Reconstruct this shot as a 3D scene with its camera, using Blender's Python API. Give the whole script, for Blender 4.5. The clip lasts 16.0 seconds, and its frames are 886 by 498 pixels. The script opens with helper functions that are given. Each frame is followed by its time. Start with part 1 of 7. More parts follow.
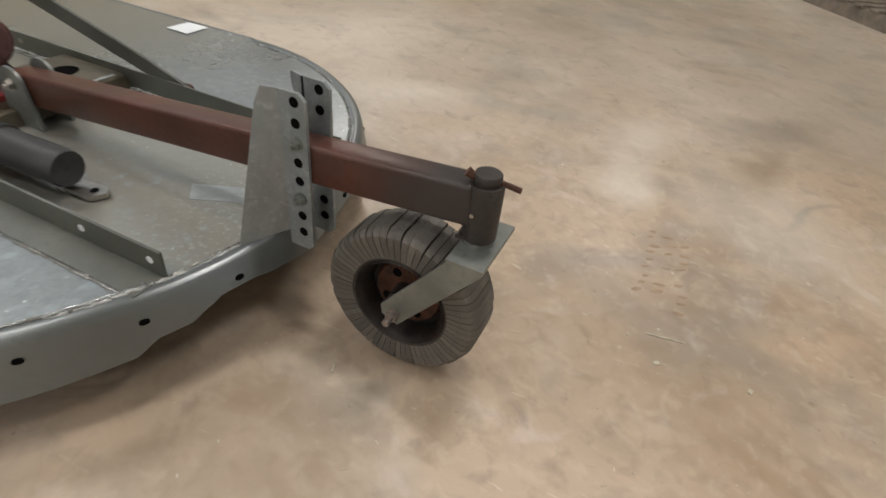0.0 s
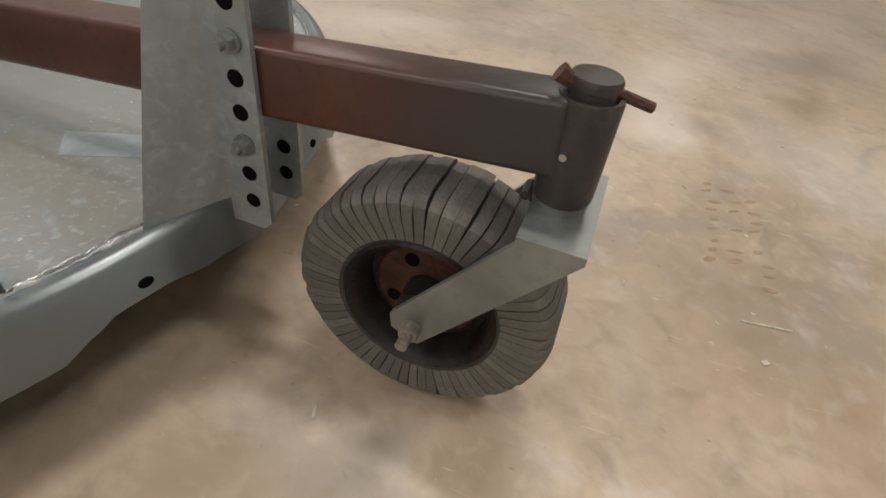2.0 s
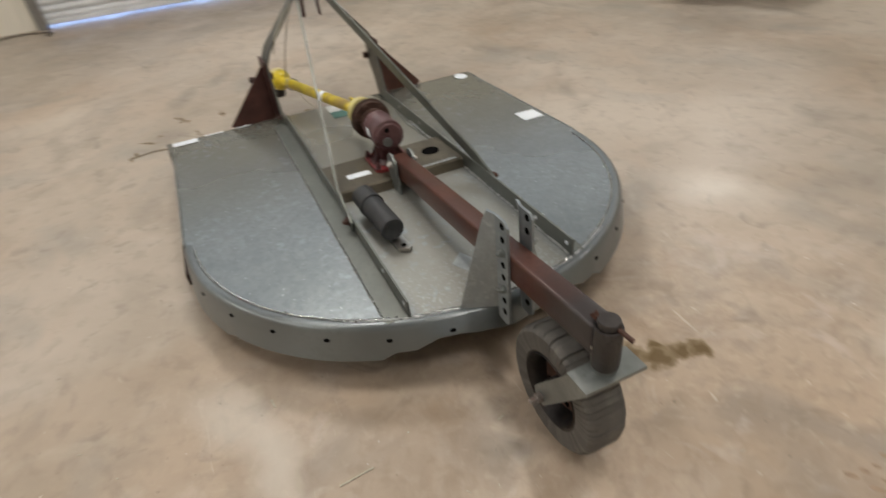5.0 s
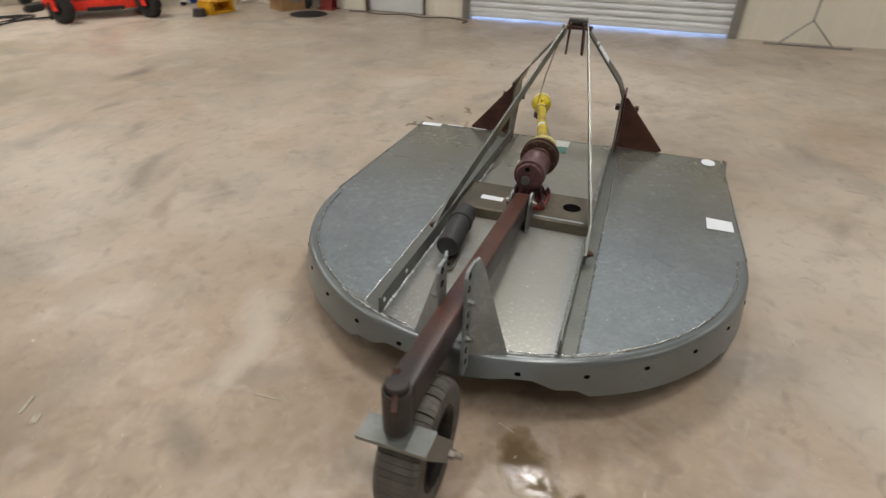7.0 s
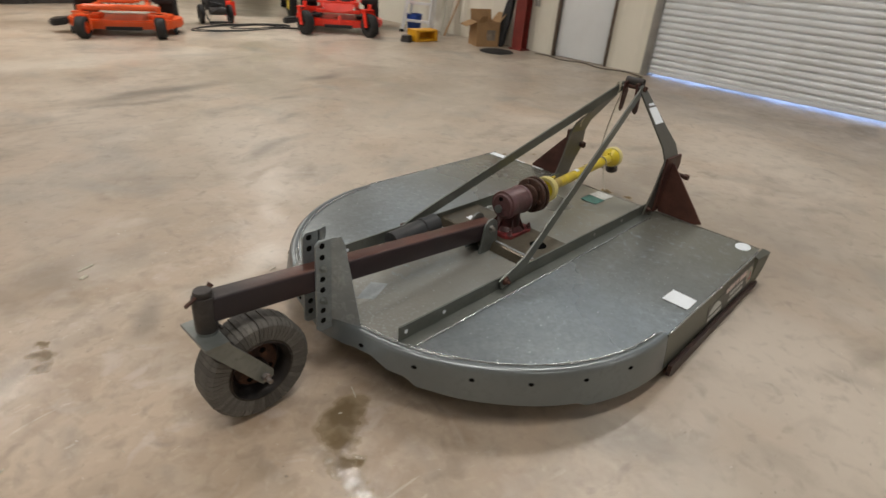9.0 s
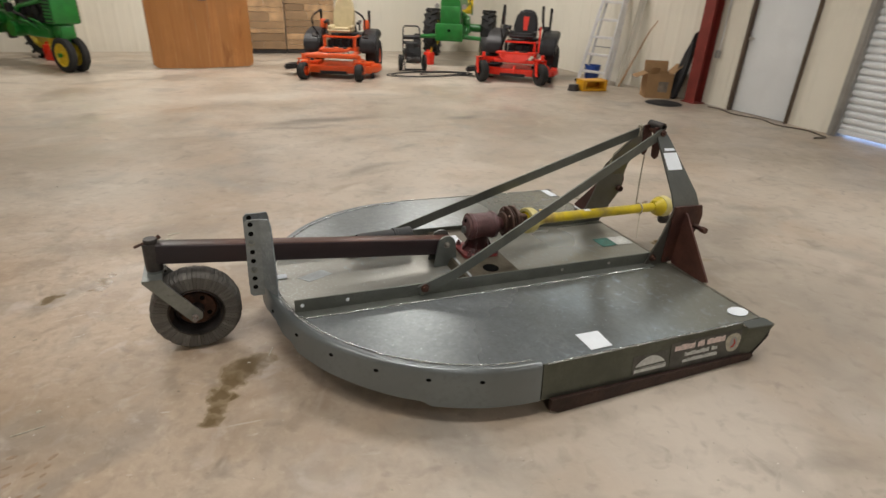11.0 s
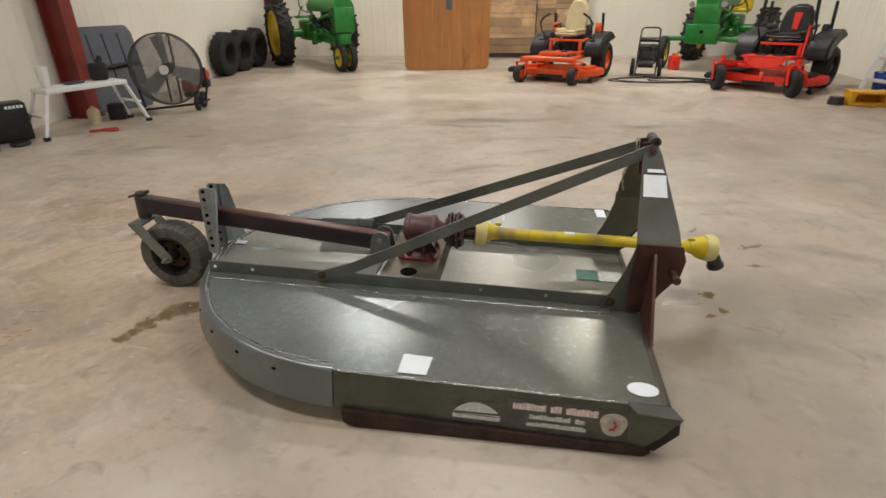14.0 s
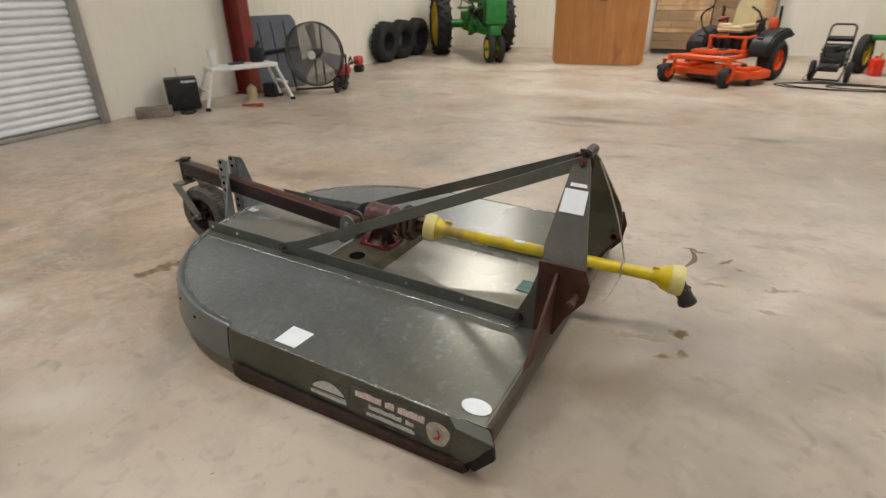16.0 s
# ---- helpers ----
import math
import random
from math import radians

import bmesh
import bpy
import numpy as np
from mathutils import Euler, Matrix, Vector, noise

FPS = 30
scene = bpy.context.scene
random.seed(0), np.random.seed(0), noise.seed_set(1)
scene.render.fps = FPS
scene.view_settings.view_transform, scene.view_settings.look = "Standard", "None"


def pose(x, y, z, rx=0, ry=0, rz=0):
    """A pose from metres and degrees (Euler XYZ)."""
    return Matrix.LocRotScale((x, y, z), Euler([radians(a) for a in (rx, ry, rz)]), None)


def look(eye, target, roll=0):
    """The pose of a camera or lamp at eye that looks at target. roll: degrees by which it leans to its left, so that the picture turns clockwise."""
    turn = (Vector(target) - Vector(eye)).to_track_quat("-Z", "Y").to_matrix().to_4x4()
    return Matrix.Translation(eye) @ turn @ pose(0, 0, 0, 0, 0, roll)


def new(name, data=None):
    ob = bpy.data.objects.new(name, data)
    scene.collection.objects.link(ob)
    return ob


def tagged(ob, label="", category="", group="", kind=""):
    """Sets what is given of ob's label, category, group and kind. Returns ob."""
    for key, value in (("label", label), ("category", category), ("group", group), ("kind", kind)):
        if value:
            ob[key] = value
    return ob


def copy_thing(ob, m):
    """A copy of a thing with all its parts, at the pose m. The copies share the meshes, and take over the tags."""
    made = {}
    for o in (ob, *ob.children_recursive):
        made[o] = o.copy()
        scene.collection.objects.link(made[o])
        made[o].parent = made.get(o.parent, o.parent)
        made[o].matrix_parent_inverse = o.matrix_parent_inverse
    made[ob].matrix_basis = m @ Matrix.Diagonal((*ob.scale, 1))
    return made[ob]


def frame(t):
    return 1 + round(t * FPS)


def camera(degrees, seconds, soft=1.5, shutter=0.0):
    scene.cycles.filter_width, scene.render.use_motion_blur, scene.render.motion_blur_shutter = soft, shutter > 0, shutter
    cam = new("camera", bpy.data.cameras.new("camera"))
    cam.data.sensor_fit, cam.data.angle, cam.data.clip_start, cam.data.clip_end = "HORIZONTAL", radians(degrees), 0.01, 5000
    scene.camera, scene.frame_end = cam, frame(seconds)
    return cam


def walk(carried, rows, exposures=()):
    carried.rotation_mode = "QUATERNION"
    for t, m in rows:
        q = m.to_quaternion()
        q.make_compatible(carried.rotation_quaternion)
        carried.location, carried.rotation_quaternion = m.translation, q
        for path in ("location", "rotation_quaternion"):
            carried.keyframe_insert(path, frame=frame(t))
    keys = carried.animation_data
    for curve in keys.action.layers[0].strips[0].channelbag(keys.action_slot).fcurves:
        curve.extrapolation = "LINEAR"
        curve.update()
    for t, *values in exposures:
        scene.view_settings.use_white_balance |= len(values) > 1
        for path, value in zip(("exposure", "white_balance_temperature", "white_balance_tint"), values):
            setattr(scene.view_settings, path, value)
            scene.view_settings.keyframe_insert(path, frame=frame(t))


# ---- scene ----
cam = camera(78.8, 16.0, shutter=0.5)
PATH = [
    (0, (-1.588, 0.784, 0.983), (-1.034, -0.684, -0.257), 8.7),
    (0.5, (-1.484, 0.68, 0.847), (-1.045, -0.796, -0.429), 9.2),
    (1, (-1.419, 0.595, 0.712), (-1.025, -0.864, -0.598), 10.7),
    (1.5, (-1.372, 0.539, 0.695), (-0.987, -0.928, -0.609), 10.6),
    (2, (-1.366, 0.51, 0.707), (-1.001, -0.953, -0.607), 10.3),
    (2.5, (-1.395, 0.533, 0.784), (-1.001, -0.89, -0.565), 7.9),
    (3, (-1.488, 0.65, 1.002), (-0.936, -0.697, -0.369), 3.4),
    (3.5, (-1.596, 0.83, 1.179), (-0.75, -0.41, -0.143), 2.7),
    (4, (-1.717, 0.847, 1.268), (-0.659, -0.255, -0.023), -3.1),
    (4.5, (-1.917, 0.76, 1.317), (-0.68, -0.167, 0.048), -2.0),
    (5, (-1.977, 0.604, 1.347), (-0.487, 0.017, 0.149), -6.0),
    (7.5, (-2.096, -0.647, 1.354), (-0.568, 0.09, 0.295), 3.2),
    (8, (-2.101, -0.939, 1.372), (-0.633, -0.042, 0.352), 3.6),
    (8.5, (-2.022, -1.145, 1.386), (-0.605, -0.134, 0.4), 3.4),
    (9, (-1.829, -1.346, 1.417), (-0.539, -0.171, 0.441), 4.5),
    (11.5, (-0.809, -2.336, 1.445), (-0.307, -0.593, 0.602), 1.8),
    (12, (-0.557, -2.366, 1.422), (-0.277, -0.575, 0.577), 1.2),
    (12.5, (-0.262, -2.387, 1.42), (-0.139, -0.582, 0.568), -0.6),
    (13, (0.056, -2.454, 1.417), (0.018, -0.651, 0.552), 0.9),
    (13.5, (0.325, -2.42, 1.391), (0.129, -0.625, 0.532), -0.1),
    (14, (0.595, -2.342, 1.408), (0.301, -0.558, 0.553), -1.0),
    (14.5, (0.869, -2.308, 1.412), (0.413, -0.561, 0.551), -0.9),
    (15, (1.106, -2.268, 1.423), (0.521, -0.565, 0.553), -0.7),
    (15.5, (1.345, -2.146, 1.412), (0.641, -0.495, 0.529), 0.3),
    (16, (1.6, -2.045, 1.422), (0.718, -0.476, 0.55), -1.3),
]
walk(cam, [(t, look(eye, target, roll)) for t, eye, target, roll in PATH], exposures=[(0.0, 0.16), (1.2, 0.24), (2.0, 0.24), (2.6, 0.30), (3.6, 0.17), (5.0, 0.05), (7.5, -0.05), (9.0, -0.10), (12.0, 0.02), (16.0, 0.02)])

# ---------------------------------------------------------------- light
world = bpy.data.worlds.new("world")
scene.world = world
world.use_nodes = True
world.node_tree.nodes["Background"].inputs[0].default_value = (0.9, 0.93, 1.0, 1)
world.node_tree.nodes["Background"].inputs[1].default_value = 0.06
# the last lamp is added fill for the west side, with no known source
LAMPS = [(-3.3, 9.6, 78), (0.2, 9.1, 84), (3.6, 8.9, 84), (-1.95, 6.1, 68), (2.3, 6.5, 60), (-1.2, -1.1, 45), (2.6, 0.1, 68), (0.4, 2.1, 34), (-1.5, -6.0, 50), (3.2, -6.5, 88), (-3.4, -0.4, 36)]
for lx, ly, power in LAMPS:
    ld = bpy.data.lights.new("shop_light", "AREA")
    ld.shape, ld.size, ld.size_y, ld.energy, ld.color = "RECTANGLE", 1.15, 0.32, power, (1.0, 0.938, 0.876)
    ld.spread = radians(162)
    lo = new("shop_light", ld)
    lo.matrix_world = pose(lx, ly, 4.52)


# unseen cool area lamp under the east eave, added for the deck's bluish reflections
ld = bpy.data.lights.new("eave_daylight", "AREA")
ld.shape, ld.size, ld.size_y, ld.energy, ld.color = "RECTANGLE", 15.0, 1.3, 90, (0.78, 0.90, 1.0)
lo = new("eave_daylight", ld)
lo.matrix_world = pose(5.98, 0.2, 4.45, 0, 90, 0) @ pose(0, 0, 0, 0, 0, 90)


# ---------------------------------------------------------------- materials
def mat(name, col, rough=0.5, metal=0.0, var=0.15, scale=6.0, fine=60.0, bump=0.1, col2=None, stain=0.0, stain_col=(0.1, 0.08, 0.06), stain_scale=2.0, piece=0.0, spec=0.5, coat=0.0):
    m = bpy.data.materials.new(name)
    m.use_nodes = True
    nt = m.node_tree
    b = nt.nodes["Principled BSDF"]
    b.inputs["Metallic"].default_value = metal
    b.inputs["Specular IOR Level"].default_value = spec
    b.inputs["Coat Weight"].default_value = coat
    tc = nt.nodes.new("ShaderNodeTexCoord")

    def tex(sc, det=4.0, dist=0.0):
        n = nt.nodes.new("ShaderNodeTexNoise")
        n.inputs["Scale"].default_value, n.inputs["Detail"].default_value, n.inputs["Distortion"].default_value = sc, det, dist
        nt.links.new(tc.outputs["Object"], n.inputs["Vector"])
        return n

    def mix(a, bcol, fac, mode="MIX"):
        x = nt.nodes.new("ShaderNodeMix")
        x.data_type, x.blend_type = "RGBA", mode
        for sock, v in ((x.inputs[6], a), (x.inputs[7], bcol), (x.inputs[0], fac)):
            if isinstance(v, (tuple, float, int)):
                sock.default_value = (*v, 1) if isinstance(v, tuple) else v
            else:
                nt.links.new(v, sock)
        return x.outputs[2]

    def ramp(src, lo, hi):
        r = nt.nodes.new("ShaderNodeMapRange")
        r.inputs["From Min"].default_value, r.inputs["From Max"].default_value = lo, hi
        nt.links.new(src, r.inputs["Value"])
        return r.outputs[0]

    big, small = tex(scale, 5.0, 0.4), tex(fine, 3.0)
    dark = tuple(c * (1 - var) for c in col)
    light = col2 or tuple(min(1.0, c * (1 + var)) for c in col)
    c = mix(dark, light, ramp(big.outputs["Fac"], 0.32, 0.68))
    c = mix(c, tuple(v * (1 - var * 0.8) for v in col), ramp(small.outputs["Fac"], 0.5, 0.75))
    if stain:
        st = tex(stain_scale, 8.0, 1.2)
        f = ramp(st.outputs["Fac"], 0.52, 0.72)
        mul = nt.nodes.new("ShaderNodeMath")
        mul.operation = "MULTIPLY"
        mul.inputs[1].default_value = stain
        nt.links.new(f, mul.inputs[0])
        c = mix(c, stain_col, mul.outputs[0])
    if piece:
        oi = nt.nodes.new("ShaderNodeObjectInfo")
        c = mix(c, tuple(v * (1 - piece) for v in col), oi.outputs["Random"])
    nt.links.new(c, b.inputs["Base Color"])
    rr = nt.nodes.new("ShaderNodeMapRange")
    rr.inputs["To Min"].default_value, rr.inputs["To Max"].default_value = max(0.03, rough - 0.1), min(1.0, rough + 0.1)
    nt.links.new(big.outputs["Fac"], rr.inputs["Value"])
    nt.links.new(rr.outputs[0], b.inputs["Roughness"])
    if bump:
        bp = nt.nodes.new("ShaderNodeBump")
        bp.inputs["Strength"].default_value, bp.inputs["Distance"].default_value = bump, 0.01
        nt.links.new(small.outputs["Fac"], bp.inputs["Height"])
        nt.links.new(bp.outputs[0], b.inputs["Normal"])
    m["tree"] = True
    return m


def zinc():
    """Galvanised sheet: crystal flakes, cloudy bloom, pale blots and small white splashes."""
    m = mat("galvanised_sheet", (0.228, 0.252, 0.262), rough=0.28, metal=0.55, var=0.12, scale=2.6, fine=34, bump=0.012)
    nt = m.node_tree
    b = nt.nodes["Principled BSDF"]
    tc = next(n for n in nt.nodes if n.type == "TEX_COORD")
    c = b.inputs["Base Color"].links[0].from_socket

    def ramp(src, lo, hi, a=0.0, z=1.0):
        r = nt.nodes.new("ShaderNodeMapRange")
        for k, v in zip(("From Min", "From Max", "To Min", "To Max"), (lo, hi, a, z)):
            r.inputs[k].default_value = v
        nt.links.new(src, r.inputs["Value"])
        return r.outputs[0]

    def noise(sc, det, dist=0.0):
        n = nt.nodes.new("ShaderNodeTexNoise")
        n.inputs["Scale"].default_value, n.inputs["Detail"].default_value, n.inputs["Distortion"].default_value = sc, det, dist
        nt.links.new(tc.outputs["Object"], n.inputs["Vector"])
        return n.outputs["Fac"]

    def mix(a, col, fac, mode="MIX"):
        x = nt.nodes.new("ShaderNodeMix")
        x.data_type, x.blend_type = "RGBA", mode
        nt.links.new(a, x.inputs[6])
        if isinstance(col, tuple):
            x.inputs[7].default_value = (*col, 1)
        else:
            nt.links.new(col, x.inputs[7])
        if isinstance(fac, float):
            x.inputs[0].default_value = fac
        else:
            nt.links.new(fac, x.inputs[0])
        return x.outputs[2]

    for size, lo, hi in ((75.0, 0.93, 1.07), (30.0, 0.96, 1.05)):
        v = nt.nodes.new("ShaderNodeTexVoronoi")
        v.inputs["Scale"].default_value = size
        nt.links.new(tc.outputs["Object"], v.inputs["Vector"])
        sep = nt.nodes.new("ShaderNodeSeparateColor")
        nt.links.new(v.outputs["Color"], sep.inputs[0])
        c = mix(c, ramp(sep.outputs[0], 0, 1, lo, hi), 1.0, "MULTIPLY")
    # oily olive film that thickens towards the hitch
    sep = nt.nodes.new("ShaderNodeSeparateXYZ")
    nt.links.new(tc.outputs["Object"], sep.inputs[0])
    film = nt.nodes.new("ShaderNodeMath")
    film.operation = "MULTIPLY_ADD"
    film.inputs[1].default_value = 0.9
    nt.links.new(noise(1.5, 4), film.inputs[0])
    nt.links.new(sep.outputs[0], film.inputs[2])
    c = mix(c, (0.215, 0.212, 0.165), ramp(film.outputs[0], 0.45, 1.35, 0, 0.75))
    oil = nt.nodes.new("ShaderNodeMath")
    oil.operation = "MULTIPLY_ADD"
    oil.inputs[1].default_value = -0.45
    nt.links.new(sep.outputs[1], oil.inputs[0])
    nt.links.new(film.outputs[0], oil.inputs[2])
    oily = ramp(oil.outputs[0], 0.35, 1.0, 0, 0.085)
    # dull dirt left in the trough between the rails
    ab = nt.nodes.new("ShaderNodeMath")
    ab.operation = "ABSOLUTE"
    nt.links.new(sep.outputs[1], ab.inputs[0])
    trough = ramp(ab.outputs[0], 0.30, 0.24)
    c = mix(c, (0.35, 0.338, 0.288), ramp(ab.outputs[0], 0.30, 0.24, 0, 0.68))
    area = ramp(noise(2.2, 3), 0.42, 0.62)
    blot = ramp(noise(26, 7, 0.3), 0.55, 0.68, 0, 0.75)
    mul = nt.nodes.new("ShaderNodeMath")
    mul.operation = "MULTIPLY"
    nt.links.new(area, mul.inputs[0])
    nt.links.new(blot, mul.inputs[1])
    c = mix(c, (0.34, 0.385, 0.42), mul.outputs[0])
    c = mix(c, (0.62, 0.67, 0.70), ramp(noise(75, 3), 0.68, 0.74, 0, 0.75))
    # white zinc bloom in flecks on the tail end of the trough
    tail_end = nt.nodes.new("ShaderNodeMath")
    tail_end.operation = "MULTIPLY"
    nt.links.new(ramp(sep.outputs[0], -0.55, -0.85), tail_end.inputs[0])
    nt.links.new(trough, tail_end.inputs[1])
    tail_end = tail_end.outputs[0]
    gate = nt.nodes.new("ShaderNodeMath")
    gate.operation = "MULTIPLY"
    nt.links.new(tail_end, gate.inputs[0])
    nt.links.new(ramp(noise(70, 6, 0.4), 0.55, 0.66, 0, 0.5), gate.inputs[1])
    c = mix(c, (0.50, 0.54, 0.56), gate.outputs[0])
    nt.links.new(c, b.inputs["Base Color"])
    haze = nt.nodes.new("ShaderNodeMath")
    haze.operation = "MULTIPLY_ADD"
    haze.inputs[1].default_value = 0.05
    nt.links.new(trough, haze.inputs[0])
    nt.links.new(ramp(noise(1.6, 1.5), 0.3, 0.7, 0.27, 0.35), haze.inputs[2])
    gloss = nt.nodes.new("ShaderNodeMath")
    gloss.operation = "SUBTRACT"
    nt.links.new(haze.outputs[0], gloss.inputs[0])
    nt.links.new(oily, gloss.inputs[1])
    nt.links.new(gloss.outputs[0], b.inputs["Roughness"])
    return m


def boards():
    """Varnished pine: upright grain, paler streaks, a few dark knots."""
    m = mat("varnished_pine", (0.47, 0.21, 0.066), 0.38, 0, 0.14, 3, 30, 0.03, piece=0.16)
    nt = m.node_tree
    b = nt.nodes["Principled BSDF"]
    tc = next(n for n in nt.nodes if n.type == "TEX_COORD")
    c = b.inputs["Base Color"].links[0].from_socket
    for stretch, lo, hi, amount, col in (((16, 16, 0.7), 0.50, 0.72, 0.55, (0.34, 0.125, 0.035)), ((30, 30, 0.9), 0.60, 0.75, 0.5, (0.66, 0.36, 0.15)), ((5, 5, 1.6), 0.66, 0.74, 0.7, (0.22, 0.07, 0.02))):
        mp = nt.nodes.new("ShaderNodeMapping")
        mp.inputs["Scale"].default_value = stretch
        nt.links.new(tc.outputs["Object"], mp.inputs["Vector"])
        n = nt.nodes.new("ShaderNodeTexNoise")
        n.inputs["Scale"].default_value, n.inputs["Detail"].default_value, n.inputs["Distortion"].default_value = 1.0, 4.0, 0.6
        nt.links.new(mp.outputs[0], n.inputs["Vector"])
        r = nt.nodes.new("ShaderNodeMapRange")
        r.inputs["From Min"].default_value, r.inputs["From Max"].default_value, r.inputs["To Max"].default_value = lo, hi, amount
        nt.links.new(n.outputs["Fac"], r.inputs["Value"])
        x = nt.nodes.new("ShaderNodeMix")
        x.data_type = "RGBA"
        nt.links.new(r.outputs[0], x.inputs[0])
        nt.links.new(c, x.inputs[6])
        x.inputs[7].default_value = (*col, 1)
        c = x.outputs[2]
    nt.links.new(c, b.inputs["Base Color"])
    return m


def primer():
    """Red-brown primer that fades to a dark grey coat towards the pivot end; the -y face is darkened as shade."""
    m = mat("red_brown_primer", (0.088, 0.036, 0.026), 0.34, 0.1, 0.25, 5, 70, 0.06, stain=0.7, stain_col=(0.05, 0.034, 0.031), stain_scale=2.2, spec=0.3)
    nt = m.node_tree
    b = nt.nodes["Principled BSDF"]
    tc = next(n for n in nt.nodes if n.type == "TEX_COORD")
    c = b.inputs["Base Color"].links[0].from_socket
    sep = nt.nodes.new("ShaderNodeSeparateXYZ")
    nt.links.new(tc.outputs["Object"], sep.inputs[0])
    n = nt.nodes.new("ShaderNodeTexNoise")
    n.inputs["Scale"].default_value, n.inputs["Detail"].default_value = 7.0, 5.0
    nt.links.new(tc.outputs["Object"], n.inputs["Vector"])
    add = nt.nodes.new("ShaderNodeMath")
    add.operation = "MULTIPLY_ADD"
    add.inputs[1].default_value = 0.3
    nt.links.new(n.outputs["Fac"], add.inputs[0])
    nt.links.new(sep.outputs[0], add.inputs[2])
    r = nt.nodes.new("ShaderNodeMapRange")
    r.inputs["From Min"].default_value, r.inputs["From Max"].default_value = -0.90, -1.12
    nt.links.new(add.outputs[0], r.inputs["Value"])
    x = nt.nodes.new("ShaderNodeMix")
    x.data_type = "RGBA"
    nt.links.new(r.outputs[0], x.inputs[0])
    nt.links.new(c, x.inputs[6])
    x.inputs[7].default_value = (0.050, 0.044, 0.044, 1)
    # the -y side face's shade is put into the colour
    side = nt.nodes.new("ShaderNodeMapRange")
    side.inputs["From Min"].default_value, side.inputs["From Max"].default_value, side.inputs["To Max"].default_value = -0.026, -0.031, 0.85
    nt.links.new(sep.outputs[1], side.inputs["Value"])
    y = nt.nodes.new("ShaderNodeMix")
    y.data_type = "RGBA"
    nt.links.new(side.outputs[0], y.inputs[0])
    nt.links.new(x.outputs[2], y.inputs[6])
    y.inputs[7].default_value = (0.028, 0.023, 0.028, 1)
    nt.links.new(y.outputs[2], b.inputs["Base Color"])
    return m


PATCHES = [
    # (1.5, -0.75) holds floor dirt and the shade off the front corner
    (0.1, 4.3, 1.0, 0.20, 4, 0.85, "g"), (-0.2, 4.0, 0.7, 0.12, -8, 0.6, "g"), (1.88, 4.08, 0.36, 0.17, 5, 0.9, "g"), (0.12, 2.28, 0.5, 0.10, 20, 0.6, "g"), (0.69, 2.95, 0.2, 0.07, 10, 0.5, "g"), (1.5, -0.75, 1.0, 0.9, 0, 0.42, "g"), (-3.3, 2.65, 0.34, 0.09, 20, 0.6, "g"),
    (-3.15, 3.2, 0.2, 0.07, 20, 0.6, "g"), (1.0, 3.5, 0.22, 0.07, 10, 0.5, "g"), (1.65, 0.15, 0.55, 0.5, 20, 0.55, "g"), (2.4, 0.85, 0.25, 0.10, -30, 0.45, "g"),
    # (1.3, -0.25) paints the hitch mast's shadow in brown
    (2.65, 0.55, 0.22, 0.08, -20, 0.5, "g"), (1.65, 1.0, 0.3, 0.14, -15, 0.45, "g"), (1.3, -0.25, 0.3, 0.16, 20, 0.45, "b"), (-2.1, -2.1, 0.45, 0.2, 60, 0.5, "g"),
    # (-1.55, -1.15) is a pale scuff with a lamp's sheen painted in
    (-2.2, -1.32, 0.26, 0.035, 52, 0.7, "g"), (-1.55, -1.15, 0.28, 0.16, 80, 0.7, "p"), (-1.55, -1.55, 0.3, 0.2, 80, 0.5, "p"), (-1.9, 0.6, 0.25, 0.08, 40, 0.5, "g"),
    (-0.2, 1.85, 0.3, 0.05, 30, 0.45, "b"), (-1.75, -0.3, 0.55, 0.35, 10, 0.35, "b"), (-1.2, 0.5, 0.5, 0.3, -30, 0.4, "b"), (-1.55, 1.3, 0.6, 0.3, 15, 0.55, "b"), (-2.9, -0.7, 0.5, 0.2, 60, 0.5, "g"), (-1.35, 0.75, 0.22, 0.08, 50, 0.55, "g"), (-0.4, 6.0, 2.2, 0.5, 3, 0.35, "p"), (2.6, 2.6, 1.4, 0.5, 20, 0.25, "p"),
    (2.2, 0.2, 0.4, 0.22, 30, 0.45, "g"), (-2.1, -1.2, 0.4, 0.5, 30, 0.45, "p"), (-0.8, 0.85, 0.3, 0.12, 30, 0.55, "p"), (-1.0, 0.8, 0.25, 0.1, -10, 0.5, "p"), (-1.25, 0.2, 0.14, 0.06, 60, 0.6, "g"),
    (-2.03, -1.62, 0.32, 0.10, 75, 0.6, "b"), (-0.55, -1.32, 0.36, 0.2, 20, 0.6, "p"),
]


